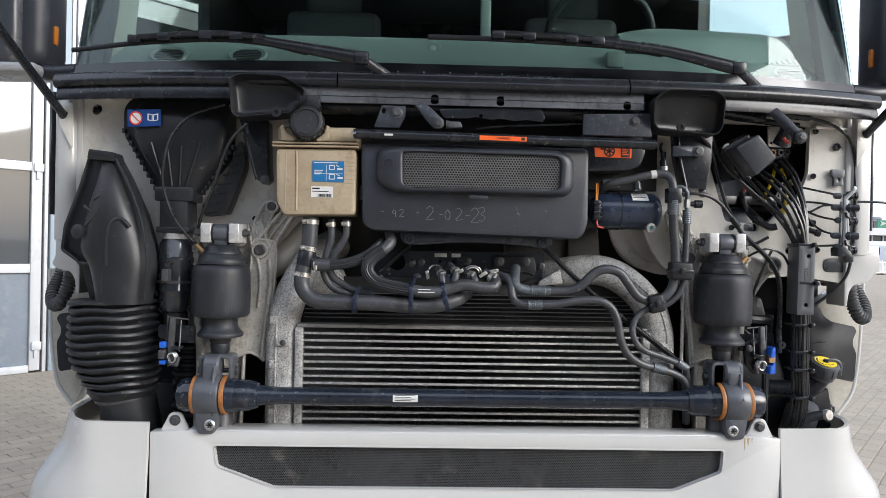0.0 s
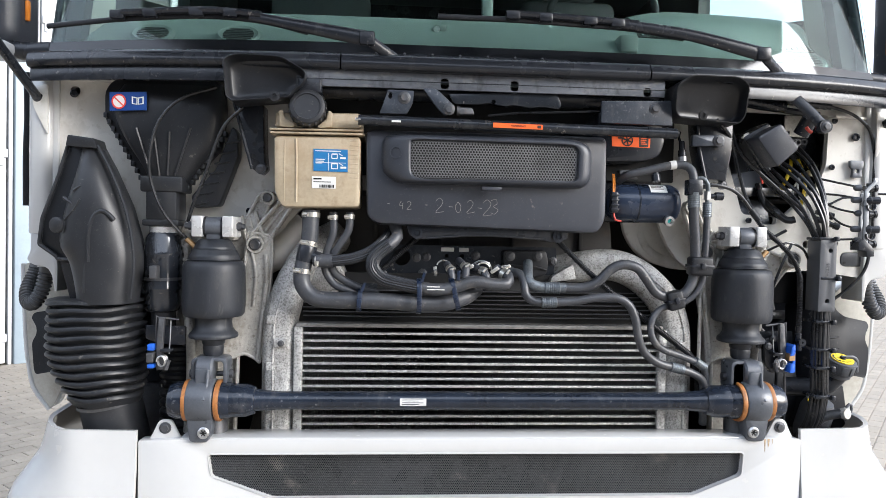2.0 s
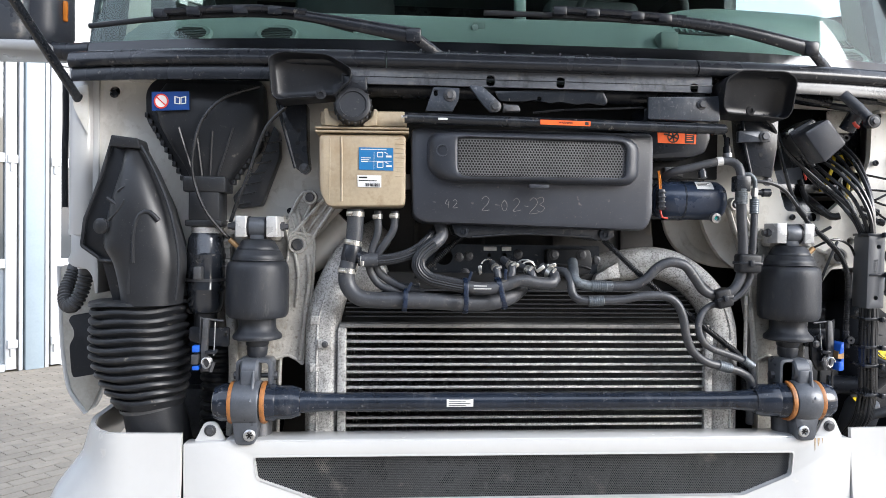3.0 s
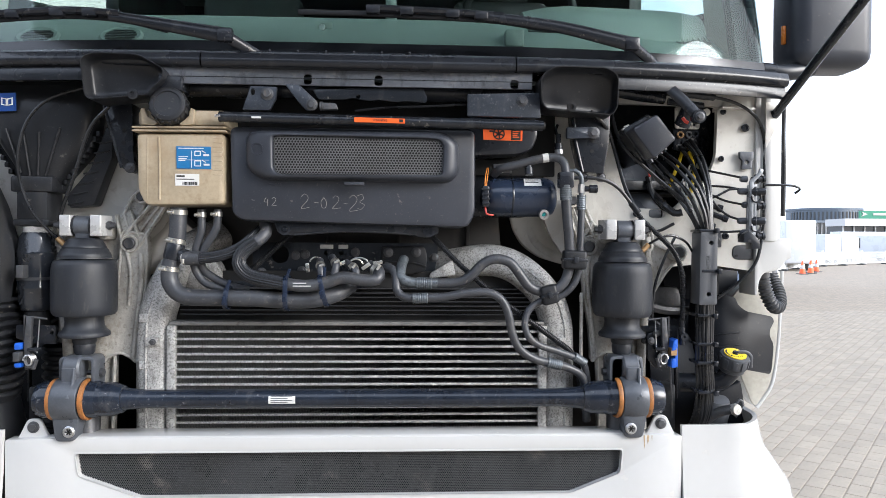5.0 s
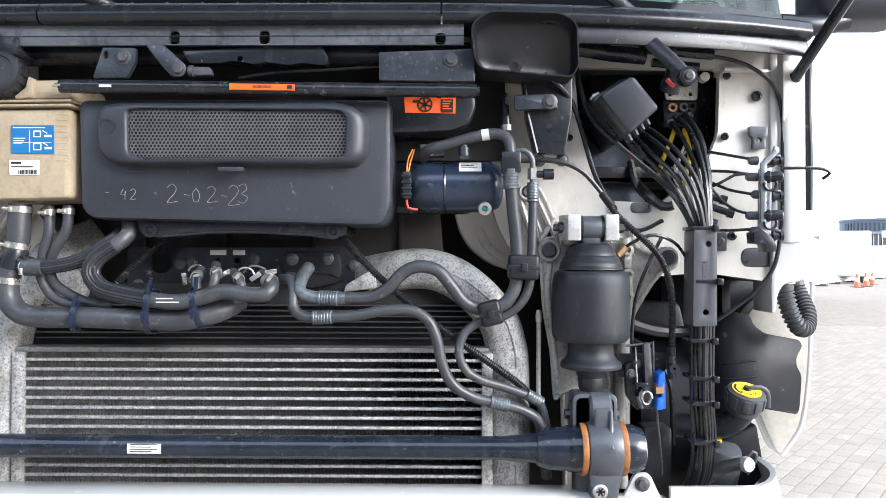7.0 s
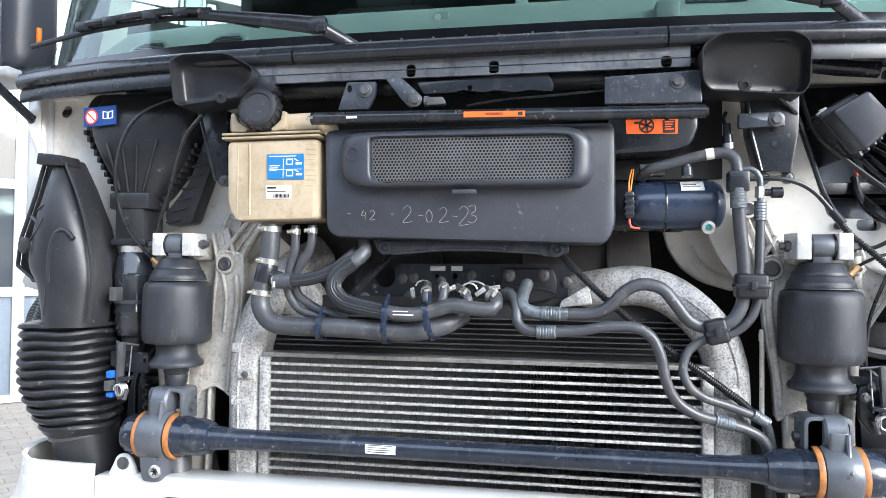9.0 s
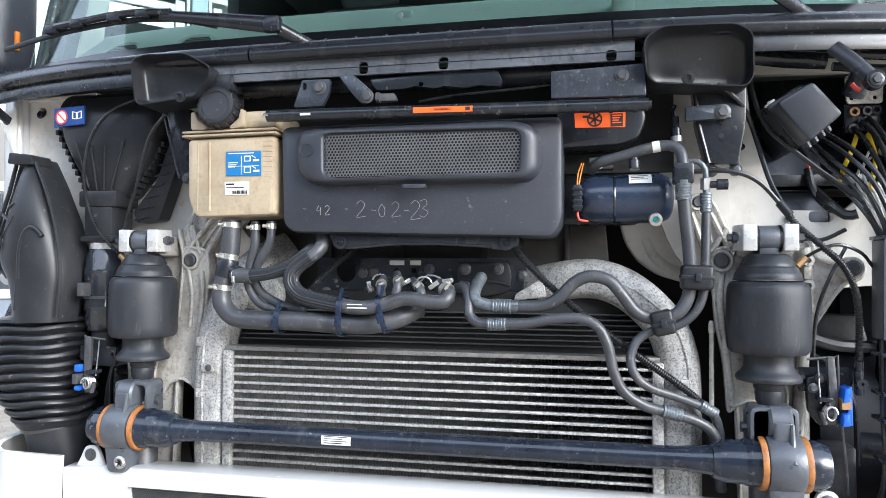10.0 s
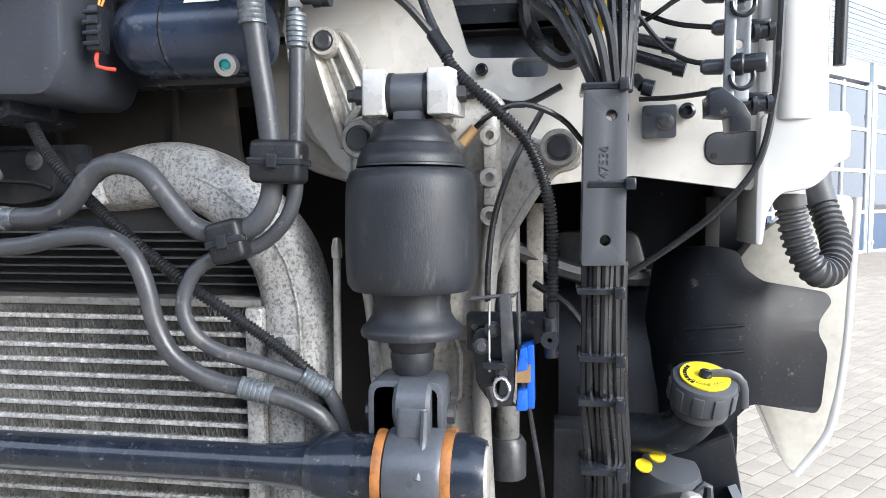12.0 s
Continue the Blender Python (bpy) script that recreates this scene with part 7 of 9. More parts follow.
part("sign_disc", moved(lathe([(0, 0), (0.0195, 0), (0.0195, 0.0008), (0, 0.0008)], c, (0, -1, 0), 24), STK), sticker_white, funnel)
part("sign_ring", moved(lathe([(0.016, 0.0008), (0.020, 0.0008), (0.020, 0.0016), (0.016, 0.0016)], c, (0, -1, 0), 24, True), STK), sticker_red, funnel)
part("sign_slash", moved(box(-0.017, 0.017, -0.0018, -0.0009, -0.0016, 0.0016, 0), STK @ Matrix.Translation(c) @ Matrix.Rotation(radians(42), 4, "Y")), sticker_red, funnel)
b0 = (-0.925, 2.029, 2.007)
for s in (-1, 1):
    part("book_page", moved(plate([(b0[0] + s * 0.001, b0[2] - 0.010), (b0[0] + s * 0.016, b0[2] - 0.008), (b0[0] + s * 0.016, b0[2] + 0.012), (b0[0] + s * 0.001, b0[2] + 0.009)], 2.0282, 2.0296, [[(b0[0] + s * 0.003, b0[2] - 0.008), (b0[0] + s * 0.013, b0[2] - 0.006), (b0[0] + s * 0.013, b0[2] + 0.009), (b0[0] + s * 0.003, b0[2] + 0.0065)]]), STK), sticker_white, funnel)

for i, ch in enumerate("ENGINE OIL"):
    if ch != " ":
        m = Matrix.Translation(FILL[0] + FILL[1] * 0.0034) @ FILL[2] @ Matrix.Rotation(radians(180 - 54 + i * 12), 4, "Z") @ Matrix.Translation((0, 0.0255, 0))
        part("letter", moved(text_mesh(ch, 0.0095, (0, 0, 0), (0, 0, 180)), m), surface("ink_letter", (0.012, 0.012, 0.012), 0.6, 0, 0.1, 50, 200, 0) if i == 0 else bpy.data.materials["ink_letter"], FILL[3])
canister_black = surface("glossy_canister_plastic", (0.021, 0.0245, 0.031), 0.13, 0, 0.3, 8, 160, 0.08, DUST, 0.12, 60, 0.05, spec=0.7)
canister = thing("air_canister", (-0.887, 2.090, 1.446), "black cylindrical plastic canister with a steel strap", "canister")
cb0 = (-0.880, 2.078, 1.446)
part("body", lathe([(0, 0), (0.034, 0), (0.042, 0.006), (0.047, 0.025), (0.049, 0.06), (0.052, 0.064), (0.052, 0.068), (0.050, 0.072), (0.052, 0.15), (0.0535, 0.154), (0.0535, 0.162), (0.050, 0.166), (0.046, 0.205), (0.036, 0.222), (0, 0.222)], cb0, n=32), canister_black, canister)
part("ribbed_collar", lathe([(0, 0.216), (0.038, 0.216), (0.039, 0.234), (0.034, 0.238), (0, 0.238)], cb0, n=18), pure_white, canister, "white toothed collar")
part("strap", lathe([(0.0515, 0.088), (0.0535, 0.088), (0.0535, 0.096), (0.0515, 0.096)], cb0, n=28), dark_steel, canister)
part("strap_bolt", join(box(cb0[0] - 0.085, cb0[0] - 0.045, 2.03, 2.05, cb0[2] + 0.085, cb0[2] + 0.115, 0.004), bolt((cb0[0] - 0.07, 2.03, cb0[2] + 0.1), 0.008)), dark_steel, canister)
part("outlet", lathe([(0, -0.05), (0.030, -0.05), (0.032, 0.004), (0, 0.004)], cb0, n=18), satin_black, canister)
cable([(-0.730, 2.030, 2.060), (-0.821, 2.020, 2.024), (-0.875, 2.015, 1.964), (-0.898, 2.015, 1.882), (-0.898, 2.020, 1.808), (-0.868, 2.020, 1.727), (-0.826, 2.030, 1.670), (-0.801, 2.040, 1.645)], 0.0045, "thin black air line looping over the intake")
cable([(-0.653, 2.000, 2.003), (-0.700, 2.010, 1.959), (-0.729, 2.020, 1.903), (-0.758, 2.030, 1.821), (-0.790, 2.040, 1.746), (-0.808, 2.050, 1.696)], 0.005)
air2 = thing("air_fitting", (-0.794, 2.040, 1.638), "brass air fitting on the air spring", "fitting")
part("body", tube([(-0.808, 2.040, 1.649), (-0.784, 2.040, 1.628)], 0.0075, 10, straight=True), brass, air2)

# ---- hinge shrouds, hollow trays
tray_black = surface("matt_black_plastic", (0.0155, 0.0170, 0.0205), 0.38, 0, 0.3, 6, 420, 0.25, DUST, 0.10, 45, 0.08, spec=0.38, stain=(0.038, 0.039, 0.041), stain_amount=0.3, stain_scale=14)


def tray(pts, holes, label, near=1.0, lean=0.0, yaw=0.0):
    cx, cz = sum(p[0] for p in pts) / len(pts), sum(p[1] for p in pts) / len(pts)
    sh = thing("hinge_shroud", (cx, 1.95, min(p[1] for p in pts)), label, "hinge shroud", "hinge shrouds")
    top = max(p[1] for p in pts)

    def lay(name, bm, smooth=40):
        """Sets a piece further off along the sight line from in front, and leans its foot back."""
        for v in bm.verts:
            v.co = Vector((-0.144, 0, 1.655)) + (v.co - Vector((-0.144, 0, 1.655))) * near
            v.co.y += lean * max(0.0, top - v.co.z)
            v.co.x += 0.25 * lean * max(0.0, top - v.co.z)
            v.co.y += yaw * abs(v.co.x - pts[0][0])
            v.co.z += 0.16 * lean * max(0.0, top - v.co.z)
        part(name, bm, tray_black, sh, smooth=smooth)

    o = rounded(pts, 0.016)
    shrink = lambda fx, fz: rounded([(cx + (x - cx) * fx, cz + (z - cz) * fz) for x, z in pts], 0.016 * fx)
    lay("rim", plate(o, 1.862, 1.95, [shrink(0.972, 0.945)], 0.004))
    bm = bmesh.new()
    rows = [[bm.verts.new((x, y, z)) for x, z in shrink(fx, fz)] for fx, fz, y in ((0.974, 0.949, 1.864), (0.965, 0.93, 1.874), (0.95, 0.90, 1.888), (0.92, 0.84, 1.899), (0.87, 0.75, 1.905), (0.6, 0.5, 1.908), (0.2, 0.2, 1.909))]
    for va, vb in zip(rows, rows[1:]):
        for k in range(len(va)):
            bm.faces.new((va[k - 1], va[k], vb[k], vb[k - 1]))
    bm.faces.new(rows[-1])
    bmesh.ops.recalc_face_normals(bm, faces=bm.faces[:])
    lay("tray", bm, 80)
    for p in holes:
        lay("screw_boss", lathe([(0, 0), (0.013, 0), (0.013, 0.006), (0.006, 0.007), (0.006, 0.003), (0, 0.003)], p, (0, -1, 0), 16))
    return sh


tray([(-0.675, 2.100), (-0.643, 2.113), (-0.530, 2.110), (-0.469, 2.075), (-0.477, 2.044), (-0.501, 2.028), (-0.513, 2.009), (-0.656, 1.994), (-0.670, 2.005)], [(-0.548, 1.862, 2.009)], "black hollow plastic hinge shroud beside the coolant tank", 1.018, 0.1)
tray([(0.484, 2.077), (0.524, 2.103), (0.668, 2.110), (0.703, 2.094), (0.704, 2.008), (0.689, 1.986), (0.498, 1.991), (0.485, 2.009)], [(0.568, 1.862, 2.001)], "black hollow plastic hinge shroud on the driver's side", 1.004, 0.45, 0.22)
nub = thing("shroud_bracket", (-0.459, 1.950, 2.043), "black plastic block beside the tank cap", "bracket")
part("block", plate(rounded([(-0.500, 2.075), (-0.439, 2.073), (-0.438, 2.034), (-0.499, 2.031)], 0.008), 1.93, 2.0, (), 0.006), black_plastic, nub)

# ---- latch gear under the sill
scuffed = surface("scuffed_steel", (0.038, 0.045, 0.058), 0.32, 0.2, 0.4, 14, 200, 0.3, (0.24, 0.245, 0.25), 0.28, 110, 0.05, stain=(0.075, 0.08, 0.088), stain_amount=0.3, stain_scale=40)
gear = thing("hood_latch", (-0.098, 1.980, 2.001), "black steel hood latch mechanism under the sill", "latch")
part("bracket", plate(rounded([(-0.267, 2.052), (-0.199, 2.051), (-0.201, 2.021), (-0.217, 1.990), (-0.288, 1.990), (-0.279, 2.015)], 0.003), 1.945, 1.957, [ring(*(-0.261, 2.037), 0.006, 0.009, 8)], 0.002), scuffed, gear)
part("bracket_bolt", bolt((-0.224, 1.945, 2.032), 0.011), dark_steel, gear)
part("hinge_arm", plate(rounded([(-0.178, 2.058), (-0.139, 2.056), (-0.094, 2.015), (-0.089, 1.997), (-0.118, 1.987), (-0.140, 2.010)], 0.008), 1.936, 1.945, (), 0.002), scuffed, gear)
part("hinge_bolt", bolt((-0.106, 1.936, 2.004), 0.0105), dark_steel, gear)
part("foot", plate(rounded([(-0.085, 2.011), (-0.044, 2.011), (-0.037, 1.993), (-0.085, 1.992)], 0.006), 1.94, 1.955, (), 0.003), dark_steel, gear)
part("bush", lathe([(0, -0.004), (0.012, -0.004), (0.012, 0.004), (0, 0.004)], (-0.081, 1.940, 2.001), (1, 0, 0), 16), dark_steel, gear)
rail_pts = [(-0.107, 2.048), (0.182, 2.061), (0.199, 2.029), (0.191, 2.017), (0.144, 2.023), (0.115, 2.018), (0.068, 2.025), (0.047, 2.020), (-0.002, 2.028), (-0.023, 2.023), (-0.090, 2.022)]
part("pressed_rail", plate(rounded(rail_pts, 0.006), 1.955, 1.975, [ring(*(0.014, 2.031), 0.006)], 0.005), black_gloss, gear, "pressed glossy black rail")
part("back_tube", tube([(-0.500, 2.020, 2.061), (-0.164, 2.020, 2.061), (0.497, 2.020, 2.058)], 0.026, 14, straight=True), black_plastic, gear)
part("stop_plate", plate(rounded([(0.304, 2.040), (0.497, 2.047), (0.501, 1.979), (0.304, 1.982)], 0.004), 1.94, 1.952, (), 0.002), scuffed, gear, "scuffed blue-black steel plate")
part("stop_bolt", bolt((0.451, 1.940, 2.024), 0.010), dark_steel, gear)
part("release_cable", tube([(0.004, 1.980, 1.998), (0.089, 1.970, 2.006), (0.208, 1.965, 2.011), (0.303, 1.960, 2.016)], 0.003, 6), cable_black, gear)
part("slot_mark", box((-0.256, 1.911, 1.957)[0], (-0.232, 1.911, 1.957)[0], 1.9085, 1.913, 1.9615, 1.9665, 0), sticker_white, prop, "small bright slot")
part("end_slot", tube([(-0.350, 1.913, 1.967), (-0.335, 1.913, 1.967)], 0.004, 8, straight=True), steel, prop)
orange_sticker = surface("orange_sticker", (0.90, 0.13, 0.015), 0.45, 0, 0.05, 30, 200, 0.0)
part("warning_label", plate([(0.008, 1.9675), (0.139, 1.9655), (0.139, 1.9535), (0.008, 1.9555)], 1.9055, 1.912), orange_sticker, prop, "orange warning label")
ink = surface("black_ink", (0.01, 0.01, 0.01), 0.6, 0, 0.1, 50, 200, 0)
part("warning_word", text_mesh("WARNING", 0.0080, (0.074, 1.9050, 1.9605), (90, 0.9, 0)), ink, prop)
part("label_icon", box(0.124, 0.134, 1.9048, 1.9054, 1.9560, 1.9635, 0), ink, prop)

# ---- pressed brackets beside the shrouds
def stay(s, pts, label):
    th = thing("hinge_stay", (pts[-1][0], 2.05, pts[-1][1]), label, "bracket", "hinge stays")
    part("channel", plate(rounded(pts, 0.006), 2.03, 2.10, (), 0.010), black_plastic, th)
    x, z = sum(p[0] for p in pts) / len(pts), sum(p[1] for p in pts) / len(pts)
    part("fold", tube([(p[0], 2.032, p[1]) for p in (pts[0], pts[-1], pts[-2])], 0.005, 8, straight=True), black_plastic, th)
    for f in (0.3, 0.0, -0.3):
        part("punched_hole", lathe([(0, 0), (0.006, 0), (0.006, 0.001), (0, 0.001)], (x + 0.006 * f, 2.0295, z + f * (pts[0][1] - z)), (0, -1, 0), 10), dark_core, th)
    return th


st = stay(1, [(0.608, 2.036), (0.716, 2.021), (0.714, 1.931), (0.699, 1.841), (0.638, 1.847), (0.617, 1.935)], "black pressed steel hinge stay above the spring")
part("cross_tab", plate(rounded([(0.587, 1.968), (0.672, 1.970), (0.681, 1.939), (0.587, 1.936)], 0.005), 2.008, 2.024, (), 0.003), scuffed, st)
part("tab_bolt", bolt((0.663, 2.008, 1.953), 0.011), dark_steel, st)
for p in ((0.645, 2.050, 1.832), (0.695, 2.050, 1.833)):
    part("foot_bolt", join(lathe([(0, 0), (0.014, 0), (0.014, 0.006), (0, 0.006)], p, (0, -1, 0), 14), bolt((p[0], p[1] - 0.006, p[2]), 0.007)), dark_steel, st)
st = stay(-1, [(-0.683, 2.022), (-0.605, 2.019), (-0.602, 1.887), (-0.597, 1.844), (-0.613, 1.829), (-0.633, 1.843), (-0.658, 1.930)], "black pressed steel hinge stay beside the coolant tank")
for p in ((-0.609, 2.030, 1.842), (-0.609, 2.031, 1.843)):
    part("foot_bolt", join(lathe([(0, 0), (0.014, 0), (0.014, 0.006), (0, 0.006)], p, (0, -1, 0), 14), bolt((p[0], p[1] - 0.006, p[2]), 0.007)), dark_steel, st)
torsion = thing("torsion_bar", (0.856, 2.020, 2.040), "black steel torsion tube with a hinge arm", "torsion bar")
part("tube", tube([(0.715, 2.060, 2.087), (0.805, 2.060, 2.072), (0.881, 2.060, 2.065)], 0.018, 14, straight=True), black_gloss, torsion)
part("slider", tube([(0.872, 2.080, 2.090), (1.040, 2.090, 2.077)], 0.012, 12, straight=True), black_gloss, torsion)
part("slider", tube([(0.907, 2.100, 2.063), (1.012, 2.100, 2.052)], 0.010, 12, straight=True), black_plastic, torsion)
part("arm", tube([(0.872, 1.985, 2.072), (0.905, 1.968, 2.033), (0.936, 1.955, 1.992)], 0.0165, 12, straight=True, flat=0.5), black_plastic, torsion)
part("arm_boss", lathe([(0, -0.012), (0.0185, -0.012), (0.0195, 0), (0.0185, 0.012), (0, 0.012)], (0.936, 1.955, 1.992), (0, -1, 0), 20), black_plastic, torsion)
part("arm_bolt", bolt((0.936, 1.943, 1.991), 0.009), dark_steel, torsion)
part("red_ring", tube([(0.905, 1.985, 1.995), (0.913, 1.985, 1.985), (0.921, 1.985, 1.981)], 0.005, 8), cable_red, torsion, "red rubber ring")
part("spring_pack", lathe([(0, 0), (0.022, 0), (0.022, 0.05), (0, 0.05)], (0.929, 2.050, 1.985), (0.2, -0.5, 0.8), 16), black_plastic, torsion)

# ---- details of the tank
label_blue = surface("label_blue", (0.018, 0.150, 0.36), 0.4, 0, 0.05, 20, 100, 0.0)
lb = part("blue_label", plate([(-0.459, 1.892), (-0.370, 1.892), (-0.369, 1.833), (-0.458, 1.834)], 1.9478, 1.9505), label_blue, tank, "blue coolant label with pictograms")


def bars(parent, a, b, rows, material, y, gap=0.4, ragged=True, cols=1):
    """Plain bars in place of print that cannot be read."""
    h = (a[1] - b[1]) / rows
    for i in range(rows):
        for c_ in range(cols):
            w = (b[0] - a[0]) / cols
            x0 = a[0] + c_ * w
            part("printed_bar", box(x0, x0 + w * (0.85 - (0.25 * ((i * 7 + c_ * 3) % 3) / 2 if ragged else 0)), y - 0.0004, y + 0.0002, a[1] - h * (i + 1) + h * gap, a[1] - h * i, 0), material, parent)


bars(lb, (-0.454, 1.888), (-0.376, 1.885), 1, sticker_white, 1.9474, 0.3)
bars(lb, (-0.453, 1.866), (-0.424, 1.851), 3, sticker_white, 1.9474, 0.6)
part("table_line", join(box((-0.420, 1.879)[0], (-0.420, 1.879)[0] + 0.001, 1.947, 1.9478, (-0.419, 1.836)[1], (-0.420, 1.881)[1], 0), box((-0.453, 1.856)[0], (-0.374, 1.858)[0], 1.947, 1.9478, (-0.453, 1.856)[1], (-0.453, 1.856)[1] + 0.001, 0)), sticker_white, lb)
for z0 in (296, 311):
    u, v = ((-0.412, 1.881), (-0.396, 1.867)) if z0 == 296 else ((-0.412, 1.856), (-0.395, 1.840))
    part("pictogram", plate(rounded([u, (v[0], u[1]), v, (u[0], v[1])], 0.002), 1.9468, 1.9478, [rounded([(u[0] + 0.002, u[1] - 0.003), (v[0] - 0.002, u[1] - 0.003), (v[0] - 0.002, v[1] + 0.002), (u[0] + 0.002, v[1] + 0.002)], 0.001)]), sticker_white, lb)
    u = (-0.387, 1.877) if z0 == 296 else (-0.386, 1.852)
    part("pictogram", join(tube([(u[0] - 0.006, 1.9472, u[1] + 0.004), (u[0] + 0.004, 1.9472, u[1] - 0.002)], 0.0012, 6, straight=True), box(u[0] - 0.002, u[0] + 0.013, 1.9468, 1.9476, u[1] - 0.010, u[1] - 0.005, 0)), sticker_white, lb)
wl = part("white_label", plate([(-0.462, 1.820), (-0.400, 1.820), (-0.400, 1.789), (-0.461, 1.789)], 1.9478, 1.9505), sticker_white, tank, "white part label")
bars(wl, (-0.458, 1.816), (-0.433, 1.811), 1, ink, 1.9474, 0.2, False)
bars(wl, (-0.458, 1.807), (-0.404, 1.803), 1, ink, 1.9474, 0.5)
for i in range(12):
    x = (-0.442, 1.796)[0] + i * 0.0032
    part("printed_bar", box(x, x + 0.0012 + 0.0006 * (i % 3), 1.9470, 1.9476, (-0.442, 1.791)[1], (-0.442, 1.799)[1], 0), ink, wl)
for k in range(18):
    a = 2 * math.pi * k / 18
    m = Matrix.Translation(CAP) @ Vector((0, 0, 1)).rotation_difference(Vector(CAP_AXIS)).to_matrix().to_4x4() @ Matrix.Rotation(a, 4, "Z")
    part("cap_rib", moved(box(0.0455, 0.0495, -0.0032, 0.0032, 0.004, 0.036, 0.0012), m), cap_black, cap)
part("moulded_rib", box(-0.536, -0.532, 1.9492, 1.953, 1.752, 1.915, 0.001), tank_plastic, tank)
for i in range(9):
    z = (-0.353, 1.949, 1.915)[2] - i * 0.012
    part("moulded_rib", box((-0.365, 1.949, 1.870)[0], (-0.341, 1.949, 1.870)[0], 1.9494, 1.953, z - 0.0015, z + 0.0015, 0.0006), tank_plastic, tank)
for pts in ([(-0.550, 1.987), (-0.540, 1.991), (-0.532, 1.968), (-0.506, 1.952), (-0.513, 1.945), (-0.546, 1.947)], [(-0.412, 1.989), (-0.421, 1.992), (-0.426, 1.969), (-0.449, 1.951), (-0.446, 1.945), (-0.413, 1.949)]):
    part("cap_cradle", plate(rounded(pts, 0.003), 1.942, 1.958, (), 0.002), tank_plastic, tank)
part("recess_edge", tube([(-0.505, 1.950, 1.918), (-0.503, 1.950, 1.867), (-0.502, 1.950, 1.752)], 0.003, 8), tank_plastic, tank)
part("neck", lathe([(0, -0.03), (0.034, -0.03), (0.034, 0.005), (0, 0.005)], (-0.475, 1.980, 1.972), CAP_AXIS, 24), tank_plastic, tank)

# ---- details of the filter cover
def inside(x, z, poly):
    c_ = False
    for i in range(len(poly)):
        (x0, z0), (x1, z1) = poly[i - 1], poly[i]
        if (z0 > z) != (z1 > z) and x < (x1 - x0) * (z - z0) / (z1 - z0) + x0:
            c_ = not c_
    return c_


def perforated(poly, y, pitch, hole):
    vs, fs = [], []
    xs, zs = [p[0] for p in poly], [p[1] for p in poly]
    rows = int((max(zs) - min(zs)) / (pitch * 0.866)) + 2
    for r in range(rows):
        for q in range(int((max(xs) - min(xs)) / pitch) + 2):
            x, z = min(xs) + (q + 0.5 * (r % 2)) * pitch, min(zs) + r * pitch * 0.866
            if not inside(x, z, poly):
                continue
            k = len(vs)
            for rad, dy in ((pitch * 0.5774, 0.0), (hole, 0.0), (hole, 0.0015)):
                vs += [(x + rad * math.sin(math.pi / 3 * i), y + dy, z + rad * math.cos(math.pi / 3 * i)) for i in range(6)]
            for i in range(6):
                j = (i + 1) % 6
                fs += [(k + i, k + j, k + 6 + j, k + 6 + i), (k + 6 + i, k + 6 + j, k + 12 + j, k + 12 + i)]
    me = bpy.data.meshes.new("mesh")
    me.from_pydata(vs, [], fs)
    bm = bmesh.new()
    bm.from_mesh(me)
    bpy.data.meshes.remove(me)
    return bm


mesh_steel = surface("grey_mesh_steel", (0.17, 0.17, 0.175), 0.40, 0.5, 0.2, 20, 200, 0.1)
part("perforated_mesh", perforated(MESH, 1.927, 0.0077, 0.0030), mesh_steel, cover, "grey perforated metal mesh", smooth=0)
part("mesh_backing", plate(MESH, 1.948, 1.953), dark_core, cover, "black backing behind the mesh")
part("emblem", lathe([(0.013, 0), (0.016, 0), (0.016, 0.002), (0.013, 0.002)], (-0.244, 1.918, 1.885), (0, -1, 0), 20, True), grain_plastic, cover, "round moulded emblem")
part("lower_lip", plate(rounded([(-0.213, 1.698), (0.231, 1.691), (0.231, 1.668), (0.198, 1.657), (0.115, 1.670), (-0.108, 1.671), (-0.165, 1.660), (-0.203, 1.669)], 0.004), 1.985, 2.12, (), 0.005), black_plastic, cover, "black lower tray lip")
for p in ((-0.183, 1.985, 1.677), (0.205, 1.985, 1.674)):
    part("lip_bolt", join(lathe([(0, 0), (0.016, 0), (0.016, 0.006), (0.009, 0.007), (0.009, 0.002), (0, 0.002)], p, (0, -1, 0), 18), bolt(p, 0.006)), black_plastic, cover)
part("lip_seal", tube([(-0.157, 1.984, 1.663), (-0.010, 1.984, 1.673), (0.171, 1.984, 1.666)], 0.003, 8), rubber, cover)
part("latch_tab", box((-0.017, 1.915, 1.796)[0], (0.034, 1.915, 1.797)[0], 1.913, 1.93, (-0.017, 1.915, 1.792)[2], (-0.017, 1.915, 1.801)[2], 0.001), grain_plastic, cover)
chalk = surface("chalk", (0.25, 0.245, 0.225), 0.9, 0, 0.35, 120, 400, 0.0)
STROKES = {"2": [(0, .8), (.3, 1), (.6, .8), (.5, .5), (0, 0), (.7, .05)], "0": [(.35, 1), (.05, .6), (.2, .1), (.55, .1), (.65, .6), (.35, 1)], "-": [(0, .5), (.5, .45)], "3": [(0, .9), (.4, 1), (.5, .7), (.2, .5), (.6, .3), (.3, 0), (0, .1)], "4": [(.3, 1), (0, .5), (.5, .45), (.5, .8), (.5, 0)]}


def scrawl(ch, at, size):
    pts = [(at[0] + x * size * 0.8, 1.9535, at[2] + z * size) for x, z in STROKES[ch]]
    part("chalk_stroke", tube(pts, 0.0006, 5, step=0.004), chalk, cover, "thin chalk handwriting")


